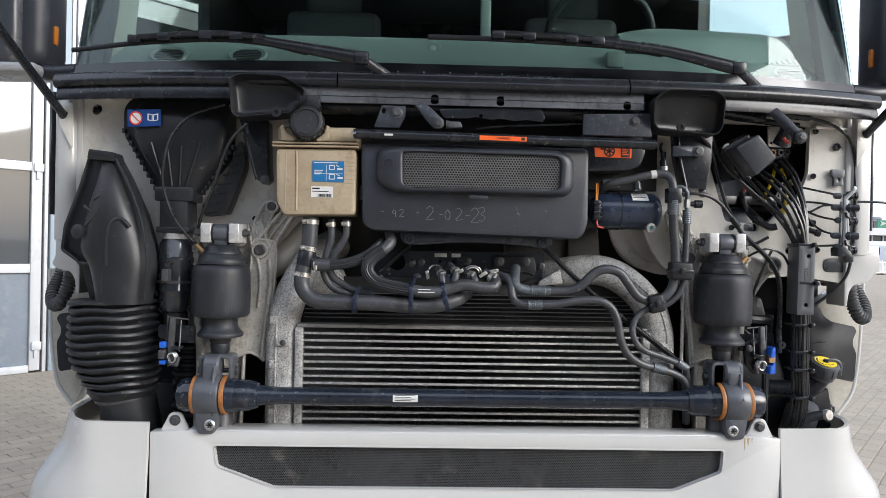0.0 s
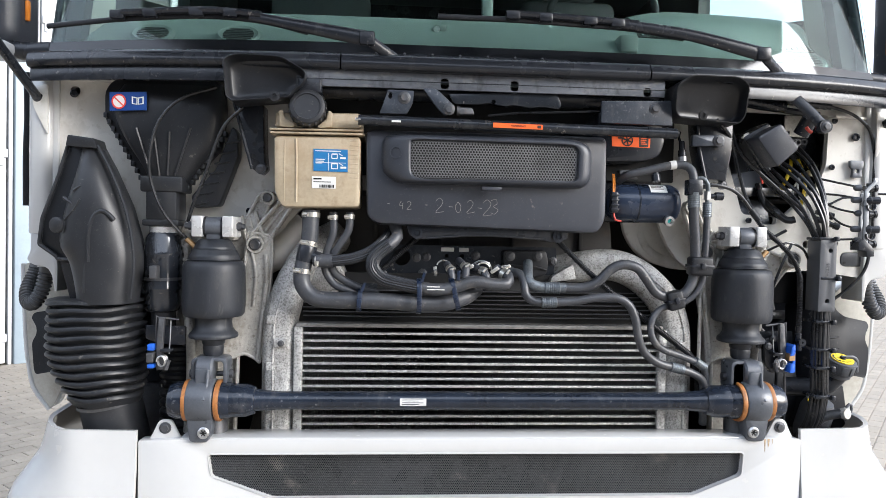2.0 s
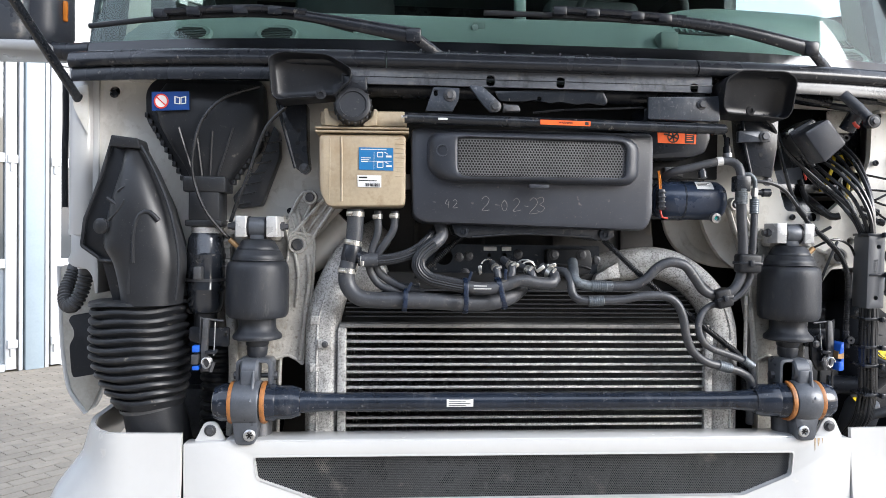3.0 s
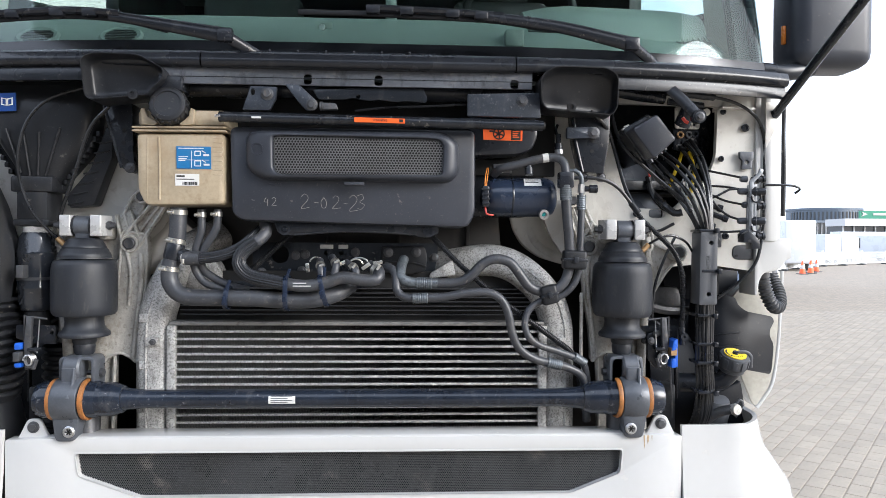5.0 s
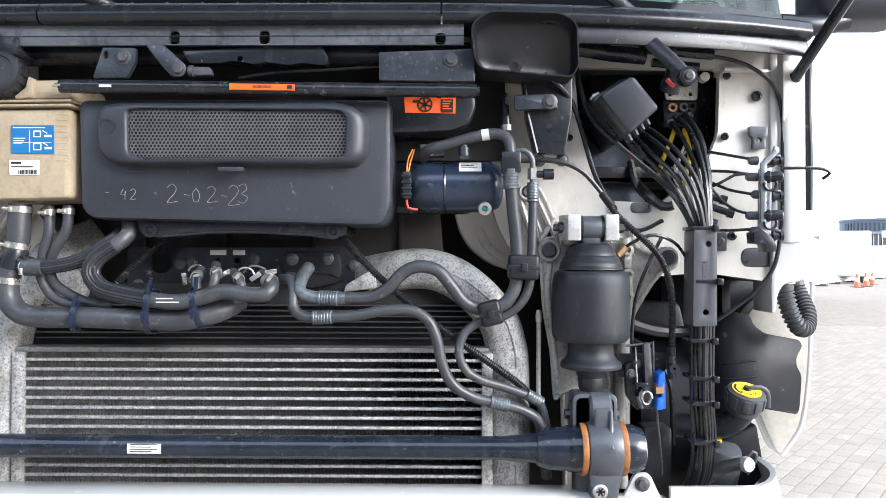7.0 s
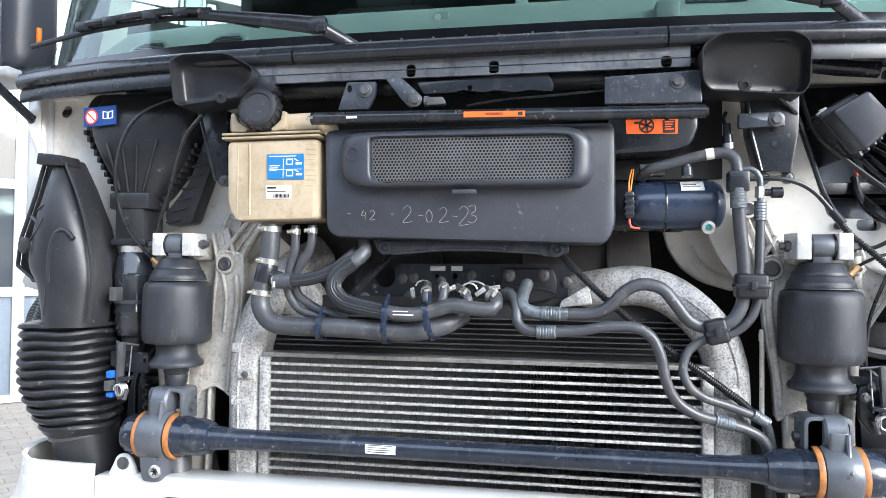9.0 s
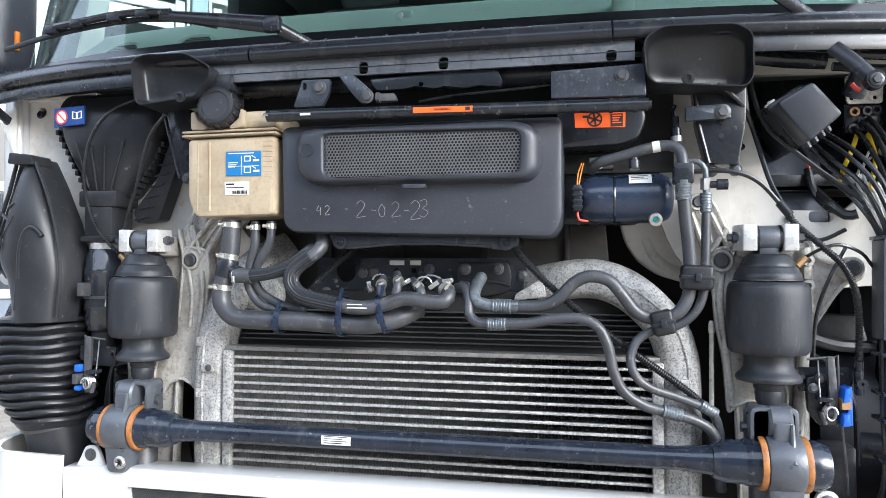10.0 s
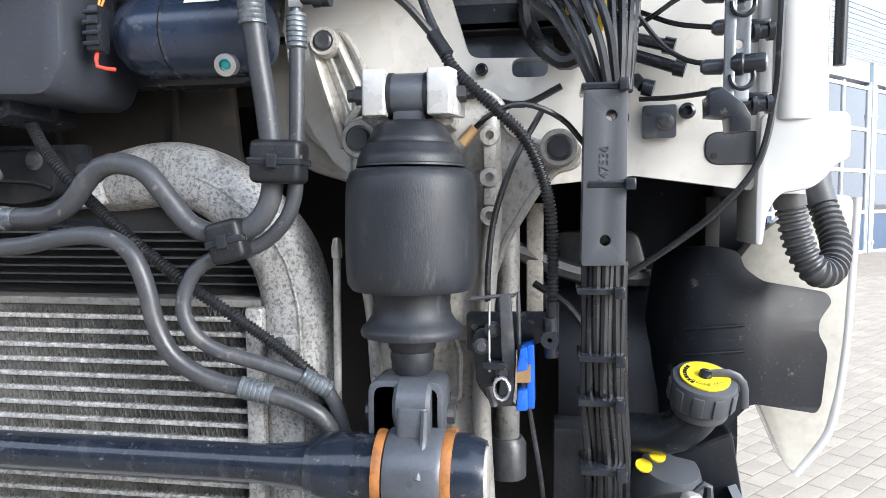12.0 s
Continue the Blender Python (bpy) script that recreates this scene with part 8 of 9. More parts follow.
for ch, at, size in (("-", (-0.265, 1.955, 1.744), 0.02), ("4", (-0.232, 1.955, 1.739), 0.022), ("2", (-0.212, 1.955, 1.739), 0.022), ("2", (-0.135, 1.955, 1.733), 0.038), ("-", (-0.100, 1.955, 1.735), 0.028), ("0", (-0.084, 1.955, 1.732), 0.030), ("2", (-0.052, 1.955, 1.733), 0.034), ("-", (-0.023, 1.955, 1.733), 0.028), ("2", (-0.008, 1.955, 1.727), 0.042), ("3", (0.013, 1.955, 1.731), 0.040)):
    scrawl(ch, at, size)
part("mould_mark", box((-0.220, 1.955, 1.795)[0], (-0.188, 1.955, 1.796)[0], 1.953, 1.956, (-0.220, 1.955, 1.793)[2], (-0.220, 1.955, 1.798)[2], 0.0005), grain_plastic, cover)

# ---- air box label, receiver fittings
wb = part("warning_label", plate([(0.352, 1.963), (0.462, 1.960), (0.461, 1.926), (0.354, 1.928)], 1.9975, 2.001), orange_sticker, blackbox, "orange warning label with black symbols")
q = (0.396, 1.997, 1.945)
part("symbol_ring", lathe([(0.013, 0), (0.0165, 0), (0.0165, 0.0006), (0.013, 0.0006)], q, (0, -1, 0), 20, True), ink, wb)
part("symbol_fan", join(*[moved(box(-0.013, 0.013, -0.0008, 0, -0.002, 0.002, 0), Matrix.Translation(q) @ Matrix.Rotation(radians(a), 4, "Y")) for a in (20, 80, 140)], box(q[0] - 0.026, q[0] - 0.010, q[1] - 0.0008, q[1], q[2] + 0.004, q[2] + 0.009, 0)), ink, wb)
part("symbol_panel", box((0.430, 1.997, 1.946)[0], (0.456, 1.997, 1.947)[0], 1.9965, 1.9972, (0.430, 1.997, 1.928)[2], (0.430, 1.997, 1.956)[2], 0), ink, wb)
bars(wb, (0.434, 1.953), (0.456, 1.932), 4, orange_sticker, 1.9962, 0.55, True)
lab = bmesh.new()
c = (0.493, 2.050, 1.775)
grid = [[lab.verts.new((c[0] - 0.024 + 0.048 * i, c[1] - 0.0562 * math.cos(radians(a)), c[2] + 0.0562 * math.sin(radians(a)))) for i in range(2)] for a in range(30, 66, 4)]
for a, b in zip(grid, grid[1:]):
    lab.faces.new((a[0], a[1], b[1], b[0]))
lb2 = part("white_label", lab, sticker_white, receiver, "white printed paper label")
for i in range(3):
    a = radians(54 - i * 6)
    part("printed_bar", box(c[0] - 0.02, c[0] + 0.016 - 0.008 * (i % 2), c[1] - 0.0568 * math.cos(a), c[1] - 0.0562 * math.cos(a), c[2] + 0.0566 * math.sin(a) - 0.001, c[2] + 0.0566 * math.sin(a) + 0.001, 0), ink, lb2)
part("weld_seam", lathe([(0.055, -0.003), (0.0566, 0), (0.055, 0.003)], (0.438, 2.050, 1.774), (1, 0, 0), 32), bar_paint, receiver)
e = (0.523, 2.000, 1.726)
part("sight_glass", lathe([(0, 0), (0.014, 0), (0.014, 0.014), (0.0075, 0.015), (0.0075, 0.008), (0, 0.008)], (e[0], 2.012, e[2]), (0.1, -0.95, -0.2), 20), steel, receiver, "bright sight glass ring")
part("green_eye", lathe([(0, 0), (0.0075, 0), (0.005, 0.003), (0, 0.004)], (e[0], 2.004, e[2]), (0.1, -0.95, -0.2), 14), surface("teal_glass", (0.03, 0.35, 0.33), 0.15, 0, 0.05, 20, 100, 0), receiver)
part("top_port", join(box((0.424, 2.030, 1.846)[0], (0.455, 2.030, 1.847)[0], 2.02, 2.05, 1.772, 1.80, 0.004), box((0.495, 2.030, 1.848)[0], (0.529, 2.030, 1.849)[0], 2.02, 2.05, 1.772, 1.792, 0.004)), dark_steel, receiver)
for p in ([(0.368, 2.030, 1.854), (0.360, 2.000, 1.826), (0.358, 1.990, 1.795)], [(0.372, 2.030, 1.854), (0.365, 2.000, 1.820), (0.361, 1.990, 1.795)]):
    cable(p, 0.0016, "thin orange wire at the receiver", cable_orange, n=6)
pl = thing("wire_plug", (0.358, 1.985, 1.764), "black wire plug beside the filter cover", "plug")
part("body", box((0.350, 1.985, 1.770)[0], (0.368, 1.985, 1.770)[0], 1.975, 2.0, (0.350, 1.985, 1.743)[2], (0.349, 1.985, 1.800)[2], 0.003), black_plastic, pl)
for i in range(4):
    part("rib", box(0.348, 0.370, 1.972, 1.9765, 1.749 + i * 0.013, 1.754 + i * 0.013, 0.001), black_plastic, pl)
cable([(0.359, 1.985, 1.743), (0.362, 1.980, 1.724), (0.381, 1.990, 1.721)], 0.0026, "red taped wire end", cable_red, n=8)

wc = thing("cable_clip", (0.773, 2.072, 1.975), "small white cable clip beside the relay box", "clip")
part("clip", moved(box(-0.012, 0.012, -0.006, 0.006, -0.006, 0.006, 0.0025), Matrix.Translation((0.773, 2.068, 1.975)) @ Matrix.Rotation(radians(-25), 4, "Y")), sticker_white, wc)
part("tongue", moved(box(-0.004, 0.012, -0.003, 0.003, 0.004, 0.010, 0.001), Matrix.Translation((0.773, 2.068, 1.975)) @ Matrix.Rotation(radians(-25), 4, "Y")), sticker_white, wc)

# ---- bar label, bumper ears and seams
lab = bmesh.new()
c0, c1 = (-0.233, 1.967, 1.221), (-0.162, 1.967, 1.220)
grid = [[lab.verts.new((x, BY - 0.0249 * math.cos(radians(a)), BZ + 0.0249 * math.sin(radians(a)))) for x in (c0[0], c1[0])] for a in range(-22, 32, 6)]
for a, b in zip(grid, grid[1:]):
    lab.faces.new((a[0], a[1], b[1], b[0]))
bl = part("paper_label", lab, sticker_white, bar, "white printed label")
for i in range(4):
    a = radians(22 - i * 11)
    part("printed_bar", box(c0[0] + 0.006, c1[0] - 0.008 - 0.012 * (i % 2), BY - 0.0256 * math.cos(a), BY - 0.0248 * math.cos(a), BZ + 0.0252 * math.sin(a) - 0.0009, BZ + 0.0252 * math.sin(a) + 0.0009, 0), ink if i == 3 else conduit_grey, bl)
for s, p in ((-1, (-0.841, 1.995, 1.147)), (1, (0.852, 1.995, 1.148))):
    ear = part("mount_ear", plate(rounded([(p[0] - 0.05, 1.105), (p[0] + 0.05, 1.105), (p[0] + 0.034, 1.13), (p[0] + 0.016, p[2] + 0.022), (p[0] - 0.016, p[2] + 0.022), (p[0] - 0.034, 1.13)], 0.012), 1.985, 1.997, (), 0.003), white_paint, bumper)
    part("ear_stud", bolt((p[0], 1.985, p[2]), 0.0105), dark_steel, ear, "black stud")
part("grille_mesh", perforated(rounded(GRILLE, 0.01), 1.981, 0.0052, 0.0019), surface("faded_black_mesh", (0.045, 0.047, 0.05), 0.5, 0, 0.3, 6, 120, 0.1, DUST, 0.2, 10), bumper, "fine black mesh", smooth=0)
part("grille_rim", plate(rounded([(x * 1.004, 0.99 + (z - 0.99) * 1.05) for x, z in GRILLE], 0.01), 1.9635, 1.972, [rounded(GRILLE, 0.01)], 0.002), white_paint, bumper)
for i in range(4):
    x = (-0.62, -0.535, 0.56, 0.70)[i]
    part("grille_bar", box(x - 0.012, x + 0.012, 1.9826, 1.9846, 0.985, 1.075, 0.0005), black_plastic, bumper)
rust = surface("rust_run", (0.40, 0.29, 0.17), 0.6, 0, 0.5, 90, 200, 0.1)
for pts in ([(0.797, 1.120), (0.801, 1.120), (0.8005, 1.090), (0.799, 1.082)], [(0.806, 1.120), (0.813, 1.120), (0.811, 1.103), (0.8085, 1.096)], [(0.819, 1.120), (0.8215, 1.120), (0.8205, 1.104)]):
    part("rust_run", plate(rounded(pts, 0.002), 1.9644, 1.9652), rust, bumper, "thin rust run below the ear")
# ---- flanges of the side tanks
for s, x in ((-1, -0.505), (1, 0.532)):
    part("tank_flange", box(x - 0.012, x + 0.012, 2.045, 2.11, 0.96, 1.41, 0.004), cast_metal, cooler)
    part("tank_lug", box(s * 0.565 + 0.012 - 0.018, s * 0.565 + 0.012 + 0.018, 2.035, 2.06, 1.355, 1.378, 0.003), cast_metal, cooler)
    part("lug_bolt", bolt((s * 0.562 + 0.012, 2.035, 1.366), 0.006), dark_steel, cooler)
fl = part("pipe_flange", plate(rounded([(0.214, 1.557), (0.277, 1.596), (0.286, 1.550), (0.209, 1.541)], 0.006), 2.09, 2.12, (), 0.004), cast_metal, cooler)
for i in range(7):
    z = 1.435 + i * 0.0125
    part("condenser_tube", box(-0.50, 0.52, 2.104, 2.118, z - 0.0012, z + 0.0012, 0), dark_steel, radiator)

# ---- yard, buildings and distance
YARD = Matrix.Rotation(radians(49), 4, "Z")
WALL = Matrix.Rotation(radians(45.5), 4, "Z")
sand = surface("paving_far", (0.275, 0.236, 0.186), 0.9, 0, 0.14, 1.2, 30, 0.3, (0.225, 0.195, 0.157), 0.2, 2.5)
gm = bmesh.new()
bmesh.ops.create_grid(gm, x_segments=1, y_segments=1, size=1)
gm.transform(Matrix.Translation((0, 0, -0.006)) @ Matrix.Diagonal((1500, 1500, 1, 1)))
ground = whole("ground", gm, sand, "pale sandy paved ground of a truck yard", "ground", kind="structure")
nt = sand.node_tree
brick = nt.nodes.new("ShaderNodeTexBrick")
brick.inputs["Scale"].default_value = 1.0
brick.inputs["Brick Width"].default_value, brick.inputs["Row Height"].default_value = 0.236, 0.122
brick.inputs["Mortar Size"].default_value = 0.004
brick.inputs["Color1"].default_value, brick.inputs["Color2"].default_value, brick.inputs["Mortar"].default_value = (1.05, 1.02, 1.0, 1), (0.86, 0.85, 0.84, 1), (0.55, 0.53, 0.5, 1)
mp = nt.nodes.new("ShaderNodeMapping")
mp.inputs["Rotation"].default_value = (0, 0, radians(-49))
tc = nt.nodes.new("ShaderNodeTexCoord")
nt.links.new(tc.outputs["Object"], mp.inputs[0])
nt.links.new(mp.outputs[0], brick.inputs["Vector"])
mul = nt.nodes.new("ShaderNodeMixRGB")
mul.blend_type, mul.inputs[0].default_value = "MULTIPLY", 1.0
pb = nt.nodes["Principled BSDF"]
src = pb.inputs["Base Color"].links[0].from_socket
nt.links.new(src, mul.inputs[1])
nt.links.new(brick.outputs[0], mul.inputs[2])
nt.links.new(mul.outputs[0], pb.inputs["Base Color"])

# the hall: one long front of glazed sectional doors
hall_grey = surface("blue_grey_steel", (0.30, 0.36, 0.40), 0.5, 0, 0.08, 2, 40, 0.05, (0.2, 0.22, 0.24), 0.15, 5)
hall_blue = surface("dark_blue_panel", (0.045, 0.075, 0.13), 0.4, 0, 0.15, 2, 40, 0.05)
panel_grey = surface("dusty_grey_panel", (0.17, 0.20, 0.235), 0.45, 0, 0.15, 2, 30, 0.1, (0.27, 0.295, 0.32), 0.35, 6)
hall_white = surface("white_door_frame", (0.56, 0.57, 0.58), 0.35, 0, 0.04, 3, 40, 0.03, (0.5, 0.5, 0.48), 0.12, 8)
cladding = surface("white_cladding", (0.50, 0.51, 0.52), 0.5, 0, 0.05, 1, 20, 0.05)
hall_glass = bpy.data.materials.new("hall_glass")
hall_glass.use_nodes = True
hb = hall_glass.node_tree.nodes["Principled BSDF"]
hb.inputs["Base Color"].default_value, hb.inputs["Roughness"].default_value, hb.inputs["Metallic"].default_value = (0.055, 0.062, 0.068, 1), 0.03, 0.0
hb.inputs["Specular IOR Level"].default_value = 0.6
hb.inputs["Coat Weight"].default_value = 0.4
V0 = 9.7


def hall_part(name, bm, material, parent, label=""):
    return part(name, moved(bm, WALL), material, parent, label)


hall = thing("workshop_hall", tuple(WALL @ Vector((10, V0 + 1, 0))), "long white workshop hall beside the yard", "building")
hall_part("back_wall", box(-20, 31.5, V0 + 0.35, V0 + 0.6, 0, 7.6, 0), cladding, hall)
hall_part("upper_wall", box(-20, 31.5, V0 + 0.02, V0 + 0.34, 5.3, 7.6, 0), cladding, hall)
for i in range(11):
    hall_part("louvre", box(-20, 31.5, V0 - 0.12, V0 - 0.06, 5.95 + i * 0.15, 5.99 + i * 0.15, 0), hall_grey, hall)


def sectional_door(u0, u1, lower):
    d = thing("sectional_door", tuple(WALL @ Vector(((u0 + u1) / 2, V0, 0))), "white framed glazed sectional hall door with solid bottom panels", "hall door", "hall doors")
    n = 3
    w = (u1 - u0) / n
    for i in range(n + 1):
        hall_part("mullion", box(u0 + i * w - 0.06, u0 + i * w + 0.06, V0 - 0.06, V0 + 0.02, 0.02, 5.2, 0.008), hall_white, d)
    for r in range(5):
        z = 1.24 + (r - 1) * 1.265 if r else 0.0
        hall_part("rail", box(u0 + 0.06, u1 - 0.06, V0 - 0.05, V0 + 0.02, z, z + (0.11 if r else 0.09), 0.006), hall_white, d)
    for r in range(4):
        for i in range(n):
            a = (u0 + i * w + 0.06, u0 + (i + 1) * w - 0.06, V0 - 0.01, V0 + 0.01, 0.09 if r == 0 else 0.085 + r * 1.265, 1.24 + r * 1.265, 0.0)
            hall_part("bottom_panel" if r == 0 else "pane", box(*a), lower if r == 0 else hall_glass, d)
    for u in (u0 - 0.03, u1 - 0.01):
        for z in (0.28, 2.50, 4.2):
            hall_part("hinge", box(u - 0.035, u + 0.075, V0 - 0.10, V0 - 0.055, z, z + 0.10, 0.008), hall_white, d)
            hall_part("hinge", box(u - 0.005, u + 0.035, V0 - 0.09, V0 - 0.05, z - 0.10, z + 0.02, 0.008), hall_white, d)
    hall_part("frame_strip", box(u0 - 0.125, u0 - 0.085, V0 - 0.07, V0 + 0.02, 0.0, 5.3, 0.004), hall_white, d)
    hall_part("frame_strip", box(u1 + 0.085, u1 + 0.125, V0 - 0.07, V0 + 0.02, 0.0, 5.3, 0.004), hall_white, d)
    return d


for k in range(-3, 5):
    u = 2.99 + k * 5.53
    hall_part("post", box(u - 0.105, u + 0.105, V0 - 0.10, V0 + 0.3, 0, 5.9, 0.01), hall_grey, hall)
    if -2 <= k <= 5:
        sectional_door(u + 0.25, u + 5.28, panel_grey if k < 2 else hall_blue)
    else:
        hall_part("bay_panel", box(u + 0.11, u + 5.42, V0 - 0.03, V0 + 0.02, 0, 5.8, 0), cladding, hall)

# fence, cones, parked vans and far buildings
fence_white = surface("white_fence_paint", (0.74, 0.74, 0.72), 0.5, 0, 0.05, 3, 40, 0.05)


def fence_panel(a, b, h=1.15):
    d = Vector((b[0] - a[0], b[1] - a[1], 0))
    L = d.length
    m = Matrix.Translation((a[0], a[1], 0)) @ Matrix.Rotation(math.atan2(d.y, d.x), 4, "Z")
    th = thing("fence_panel", ((a[0] + b[0]) / 2, (a[1] + b[1]) / 2, 0), "white barred yard fence panel", "fence", "fence panels")
    for z in (h - 0.12, 0.14):
        part("rail", moved(box(0, L, -0.03, 0.03, z, z + 0.07, 0), m), fence_white, th)
    n = int(L / 0.19)
    for i in range(n):
        part("bar", moved(box(i * L / n - 0.03, i * L / n + 0.03, -0.015, 0.015, 0.1, h, 0), m), fence_white, th, smooth=0)
    part("post", moved(box(-0.06, 0.06, -0.06, 0.06, 0, h + 0.12, 0), m), fence_white, th)
    part("foot", moved(box(-0.25, 0.25, -0.3, 0.3, 0, 0.12, 0.02), m), dark_steel, th)


run = [(19.0, 37.0), (21.6, 40.2), (24.2, 43.4), (27.0, 46.6), (30.0, 50.0), (33.0, 53.4), (36.5, 56.2), (40.0, 59.0), (44.0, 61.5), (48.0, 64.0), (52.0, 66.5), (56.0, 69.0), (60.0, 71.5)]
for a, b in zip(run, run[1:]):
    fence_panel(a, b)
cone_orange = surface("cone_orange", (0.75, 0.12, 0.03), 0.5, 0, 0.08, 10, 60, 0.02)
for x, y in ((22.7, 38.6), (23.9, 39.8), (24.6, 40.9), (25.6, 42.0)):
    th = thing("traffic_cone", (x, y, 0), "orange traffic cone with a white band", "cone", "traffic cones")
    part("cone", lathe([(0, 0.04), (0.17, 0.04), (0.04, 0.75), (0, 0.75)], (x, y, 0), n=14), cone_orange, th)
    part("band", lathe([(0.121, 0.32), (0.083, 0.53), (0.088, 0.53), (0.126, 0.32)], (x, y, 0), n=14), pure_white, th, "white reflective band")
    part("base", box(x - 0.24, x + 0.24, y - 0.24, y + 0.24, 0, 0.045, 0.01), dark_steel, th)
van_white = surface("van_white", (0.55, 0.57, 0.60), 0.3, 0, 0.03, 2, 20, 0.01, coat=0.3)
van_glass = surface("dark_van_glass", (0.03, 0.035, 0.04), 0.1, 0, 0.1, 2, 20, 0.0)


def van(x, y, turn, length=5.6, h=2.5):
    m = Matrix.Translation((x, y, 0)) @ Matrix.Rotation(radians(turn), 4, "Z")
    th = thing("parked_van", (x, y, 0), "white delivery van parked behind the fence", "van", "parked vans")
    prof = rounded([(-length / 2, 0.45), (length / 2, 0.45), (length / 2, 1.1), (length / 2 - 0.7, 1.35), (length / 2 - 1.5, h), (-length / 2, h)], 0.15)
    part("body", moved(plate(prof, -0.95, 0.95, (), 0.06), m), van_white, th)
    win = [(length / 2 - 0.85, 1.42), (length / 2 - 1.55, h - 0.22), (length / 2 - 2.5, h - 0.22), (length / 2 - 2.5, 1.42)]
    for y0 in (-0.965, 0.955):
        part("side_window", moved(plate(win, y0, y0 + 0.01), m), van_glass, th)
    part("windscreen", moved(box(-0.55, 0.55, -0.8, 0.8, -0.01, 0.01, 0), m @ Matrix.Translation((length / 2 - 1.08, 0, (1.35 + h) / 2)) @ Matrix.Rotation(radians(55), 4, "Y")), van_glass, th)
    for dx in (-length / 2 + 1.0, length / 2 - 1.0):
        for dy in (-0.86, 0.86):
            part("wheel", moved(lathe([(0, -0.1), (0.33, -0.1), (0.34, 0), (0.33, 0.1), (0, 0.1)], (dx, dy, 0.34), (0, 1, 0), 18), m), rubber, th)


for x, y, turn, l, h in ((26.0, 46.5, 80, 6.0, 3.3), (34.5, 58.5, 110, 5.6, 2.6), (40.0, 64.0, 100, 5.6, 2.5), (47.0, 68.0, 120, 6.0, 2.7), (54.0, 73.0, 120, 5.6, 2.5), (61.0, 77.0, 120, 6.0, 2.7), (68.0, 80.0, 115, 5.6, 2.6)):
    van(x, y, turn, l, h)
slate = surface("slate_facade", (0.10, 0.13, 0.17), 0.5, 0, 0.12, 0.2, 5, 0.02)


def office(x, y, turn, w, d, h, material, label, stripes=2):
    m = Matrix.Translation((x, y, 0)) @ Matrix.Rotation(radians(turn), 4, "Z")
    th = thing("office_building", (x, y, 0), label, "building", "far buildings")
    part("block", moved(box(-w / 2, w / 2, 0, d, 0, h, 0.1), m), material, th)
    for r in range(stripes):
        z = h * (0.28 + 0.34 * r)
        n = int(w / 3)
        for i in range(n):
            part("window", moved(box(-w / 2 + (i + 0.15) * w / n, -w / 2 + (i + 0.85) * w / n, -0.08, 0.0, z, z + h * 0.16, 0), m), van_glass if material is not slate else hall_glass, th)
    part("roof_edge", moved(box(-w / 2 - 0.3, w / 2 + 0.3, -0.3, d + 0.3, h, h + 0.4, 0), m), slate, th)


A, B = (197.080, 20.639), (232.179, 21.051)
R = (B[0] - A[0]) / 2
drum = thing("office_building", ((A[0] + B[0]) / 2, 330 + R, 0), "round dark slate office building behind the yard", "building", "far buildings")
part("drum", lathe([(0, 0), (R, 0), (R, A[1] - 1.2), (R * 1.02, A[1] - 1.1), (R * 1.02, A[1]), (0, A[1])], ((A[0] + B[0]) / 2, 330 + R, 0), n=48), slate, drum)
for i in range(30):
    a = math.pi + math.pi * (i + 0.5) / 30
    part("window", moved(box(-0.25, 0.6, -0.15, 0.15, 5, A[1] - 2, 0), Matrix.Translation(((A[0] + B[0]) / 2 + R * 1.005 * math.cos(a), 330 + R + R * 1.005 * math.sin(a), 0)) @ Matrix.Rotation(a + math.pi / 2, 4, "Z")), van_glass, drum)
A, B = (172.133, 12.972), (194.898, 13.213)
low = thing("office_building", ((A[0] + B[0]) / 2, 302, 0), "low dark glazed office wing", "building", "far buildings")
part("wing", box(A[0], B[0], 300, 312, 0, A[1], 0), van_glass, low)
part("roof_edge", box(A[0] - 1, B[0] + 1, 299, 313, A[1] - 1.0, A[1], 0), slate, low)
for i in range(12):
    x = A[0] + (i + 0.5) * (B[0] - A[0]) / 12
    part("mullion", box(x - 0.12, x + 0.12, 299.6, 300, 0, A[1] - 1.0, 0), cladding, low)
A, B = (156.343, 11.518), (192.412, 11.904)
can = thing("canopy_building", ((A[0] + B[0]) / 2, 242, 0), "low building with a broad white canopy", "building", "far buildings")
part("canopy", box(A[0], B[0], 240, 252, A[1] - 2.6, A[1], 0), cladding, can)
part("shopfront", box(A[0] + 1, B[0], 243, 252, 0, A[1] - 2.6, 0), van_glass, can, "glazed shopfront")
for i in range(9):
    x = A[0] + 1 + i * (B[0] - A[0]) / 9
    part("post", box(x - 0.2, x + 0.2, 242.5, 242.9, 0, A[1] - 2.6, 0), cladding, can)
A, B = (61.268, 3.684), (74.499, 3.810)
tr = thing("box_trailer", ((A[0] + B[0]) / 2, 96, 0), "long white box trailer parked behind the fence", "trailer")
part("box_body", box(A[0], B[0], 95, 97.5, 1.0, A[1], 0.05), van_white, tr)
part("chassis", box(A[0] + 0.5, B[0], 95.4, 97.2, 0.65, 1.0, 0), dark_steel, tr)
for i in range(6):
    part("wheel", lathe([(0, -0.15), (0.45, -0.15), (0.48, 0), (0.45, 0.15), (0, 0.15)], (A[0] + 2 + i * 3.2, 95.3, 0.48), (0, 1, 0), 16), rubber, tr)
sign = can
sign_green = surface("sign_green", (0.02, 0.20, 0.12), 0.5, 0, 0.05, 1, 10, 0)
A, B = (161.757, 14.353), (182.230, 11.931)
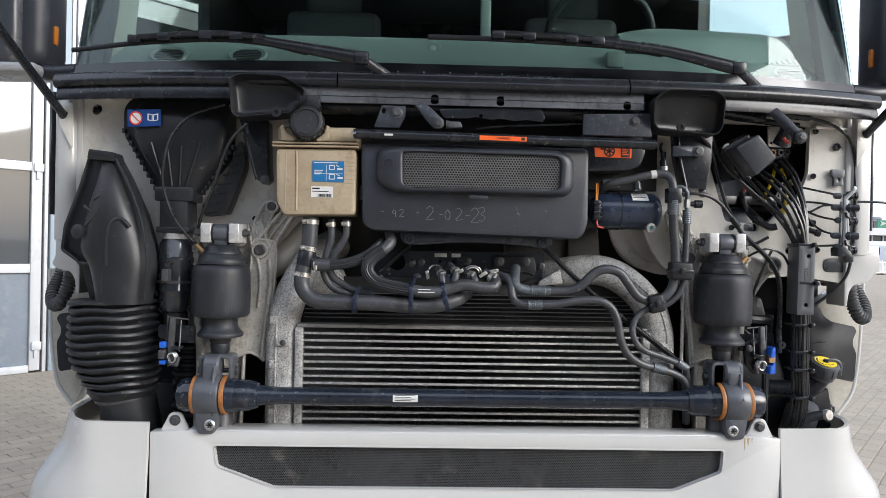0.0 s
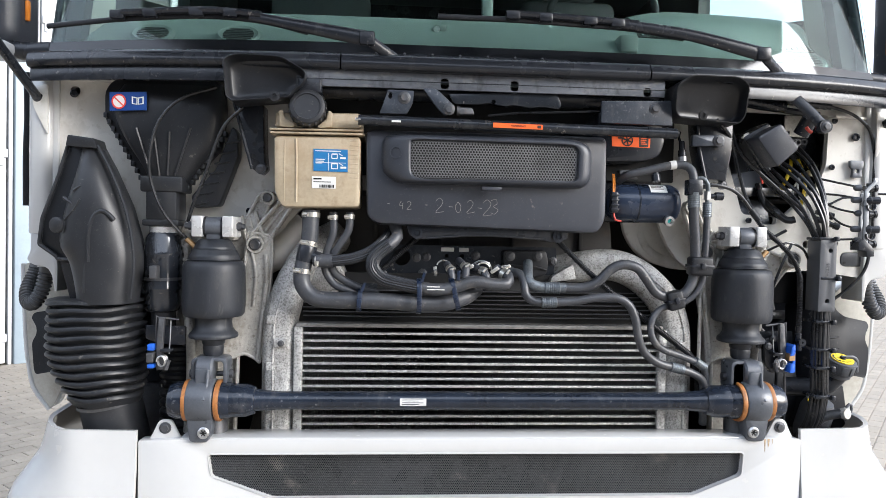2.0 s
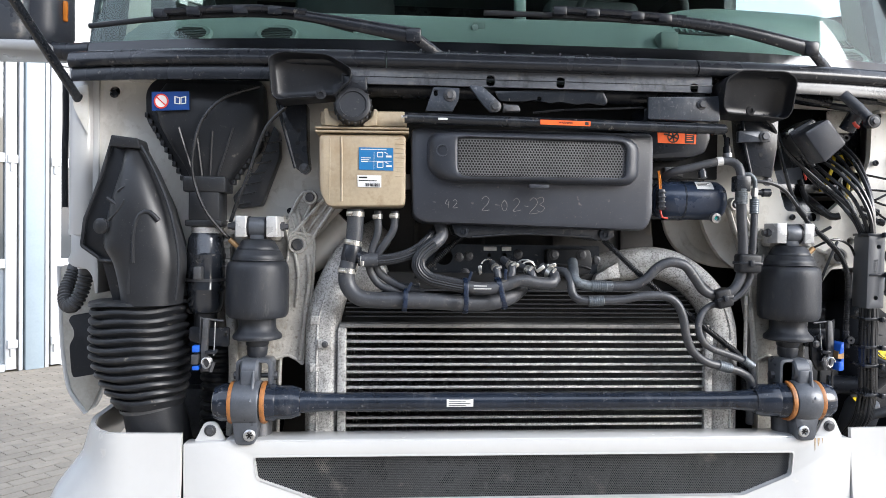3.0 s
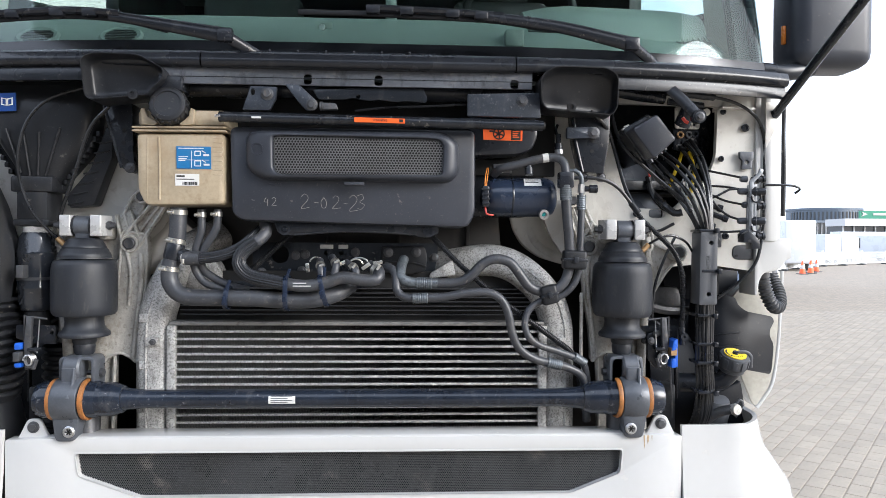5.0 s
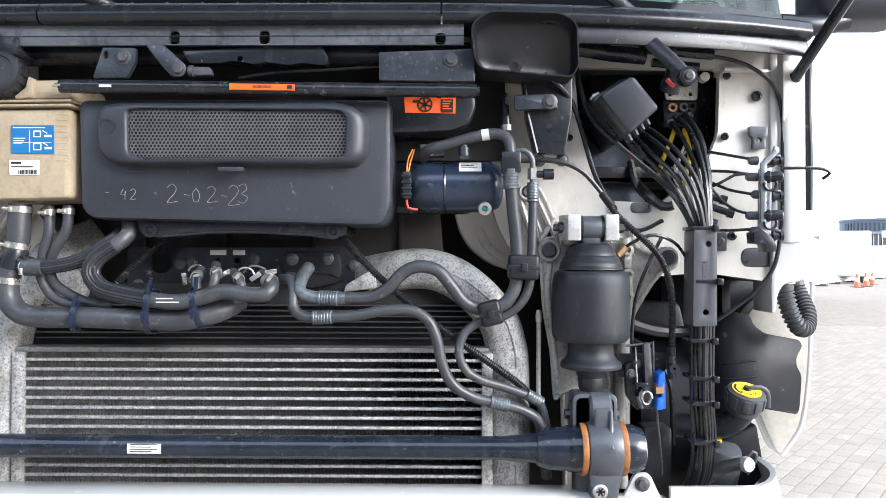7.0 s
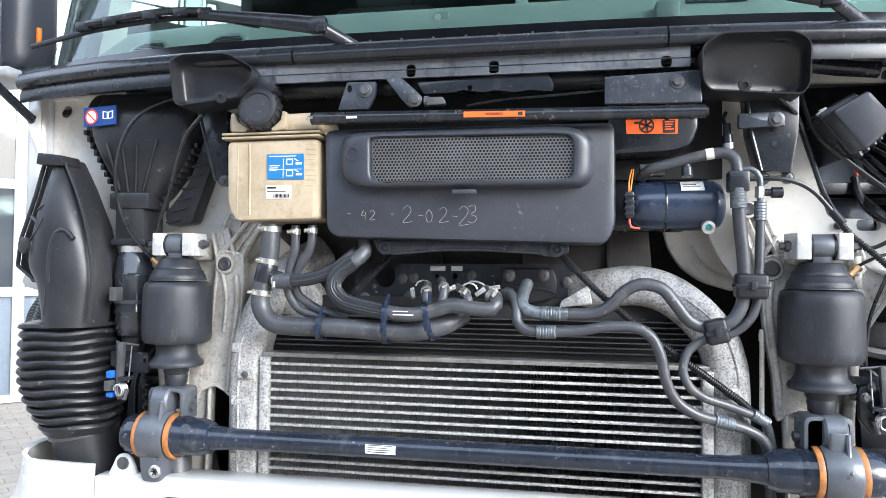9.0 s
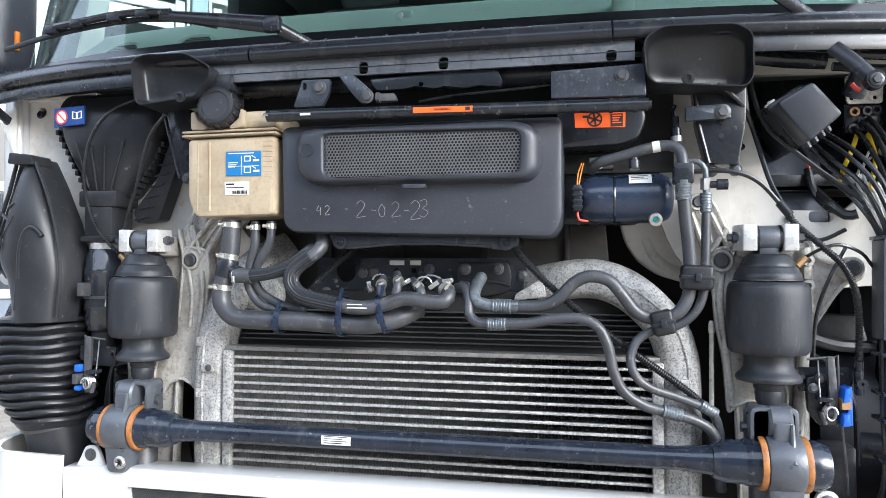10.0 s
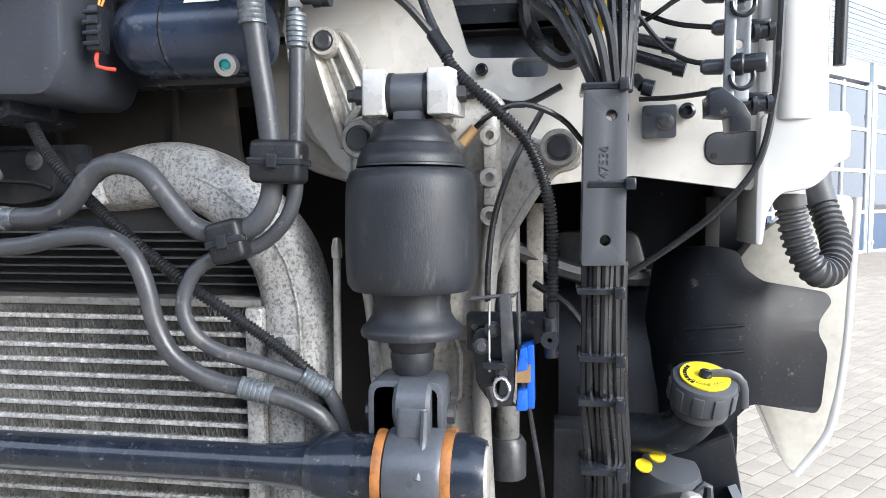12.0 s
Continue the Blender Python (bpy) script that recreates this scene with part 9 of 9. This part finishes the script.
part("sign_panel", box(A[0], B[0], 240.2, 240.8, B[1] - 0.5, A[1], 0), sign_green, sign, "dark green sign panel with pale shapes")
part("emblem", plate([(A[0] + 0.6, A[1] - 0.3), (A[0] + 3.0, A[1] - 1.2), (A[0] + 0.6, B[1] + 0.3), (A[0] + 1.3, (A[1] + B[1]) / 2)], 240, 240.2), pure_white, sign)
part("lettering_bar", box(A[0] + 5, B[0] - 1, 240, 240.2, B[1] + 0.8, A[1] - 0.8, 0), pure_white, sign)

# unseen wall added on the yard's open side, dark for glossy parts to reflect
closing = box(-45, 13, -15.5, -15, 0, 11.0, 0)
whole("wall_south", closing, surface("dark_cladding", (0.10, 0.11, 0.12), 0.6, 0, 0.15, 1, 20, 0.05), "plain grey wall closing the yard, added unseen for dark reflections", "wall", kind="structure")

# ---- block paving; the stretch beside the cab block by block
paver = surface("concrete_paver", (0.285, 0.246, 0.194), 0.85, 0, 0.2, 3.0, 60, 0.4, (0.225, 0.192, 0.152), 0.28, 9)
pn = paver.node_tree
info = pn.nodes.new("ShaderNodeObjectInfo")
geo = pn.nodes.new("ShaderNodeNewGeometry")
add = pn.nodes.new("ShaderNodeMath")
add.operation = "ADD"
pn.links.new(info.outputs["Random"], add.inputs[0])
pn.links.new(geo.outputs["Random Per Island"], add.inputs[1])
fr = pn.nodes.new("ShaderNodeMath")
fr.operation = "FRACT"
pn.links.new(add.outputs[0], fr.inputs[0])
tone = pn.nodes.new("ShaderNodeMapRange")
tone.inputs["To Min"].default_value, tone.inputs["To Max"].default_value = 0.91, 1.07
pn.links.new(fr.outputs[0], tone.inputs[0])
mm = pn.nodes.new("ShaderNodeMixRGB")
mm.blend_type, mm.inputs[0].default_value = "MULTIPLY", 1.0
pbs = pn.nodes["Principled BSDF"]
src = pbs.inputs["Base Color"].links[0].from_socket
pn.links.new(src, mm.inputs[1])
pn.links.new(tone.outputs[0], mm.inputs[2])
pn.links.new(mm.outputs[0], pbs.inputs["Base Color"])
pavement = thing("pavement", (0, 4, 0), "sandy grey concrete block paving in running bond", "pavement", kind="structure")
PU, PV = 0.236, 0.122


def block(u, v, z):
    a, b, c_ = PU / 2 - 0.002, PV / 2 - 0.0035, 0.005
    low = [(-a, -b), (a, -b), (a, b), (-a, b)]
    vs = [(u + x, v + y, z - 0.012) for x, y in low] + [(u + x, v + y, z - 0.003) for x, y in low] + [(u + x - math.copysign(c_, x), v + y - math.copysign(c_, y), z) for x, y in low]
    fs = [(i, (i + 1) % 4, 4 + (i + 1) % 4, 4 + i) for i in range(4)] + [(4 + i, 4 + (i + 1) % 4, 8 + (i + 1) % 4, 8 + i) for i in range(4)] + [(8, 9, 10, 11)]
    return vs, fs


vs, fs = block(0, 0, 0)
one = bpy.data.meshes.new("paver")
one.from_pydata(vs, [], fs)
one.materials.append(paver)
rng = random.Random(4)
singles, field_v, field_f = [], [], []
for i in range(-60, 130):
    for j in range(-30, 110):
        u, v = (i + 0.5 * (j % 2)) * PU, j * PV
        w = YARD @ Vector((u, v, 0))
        if not (1.2 < w.y < 17 and (-7.5 < w.x < -1.15 or 1.15 < w.x < 2.0 + 0.62 * w.y)):
            continue
        if v > V0 - 0.3:
            continue
        z = rng.uniform(-0.0012, 0.0012)
        if 2.2 < w.x < 3.4 and 4.6 < w.y < 6.8 and len(singles) < 290:
            singles.append((w, z))
        else:
            a, b = block(u, v, z)
            k = len(field_v)
            field_v += [tuple(YARD @ Vector(p)) for p in a]
            field_f += [tuple(k + q for q in f) for f in b]
fm = bpy.data.meshes.new("paver_field")
fm.from_pydata(field_v, [], field_f)
fm.materials.append(paver)
field = new("paver_field", fm)
field.parent = pavement
field.location = -ORIGIN[pavement.name]
tagged(field, "", "", "", "stuff")
for w, z in singles:
    ob = new("paver", one)
    ob.parent = pavement
    ob.location = Vector((w.x, w.y, z)) - ORIGIN[pavement.name]
    ob.rotation_euler = (rng.uniform(-0.006, 0.006), rng.uniform(-0.006, 0.006), radians(49))
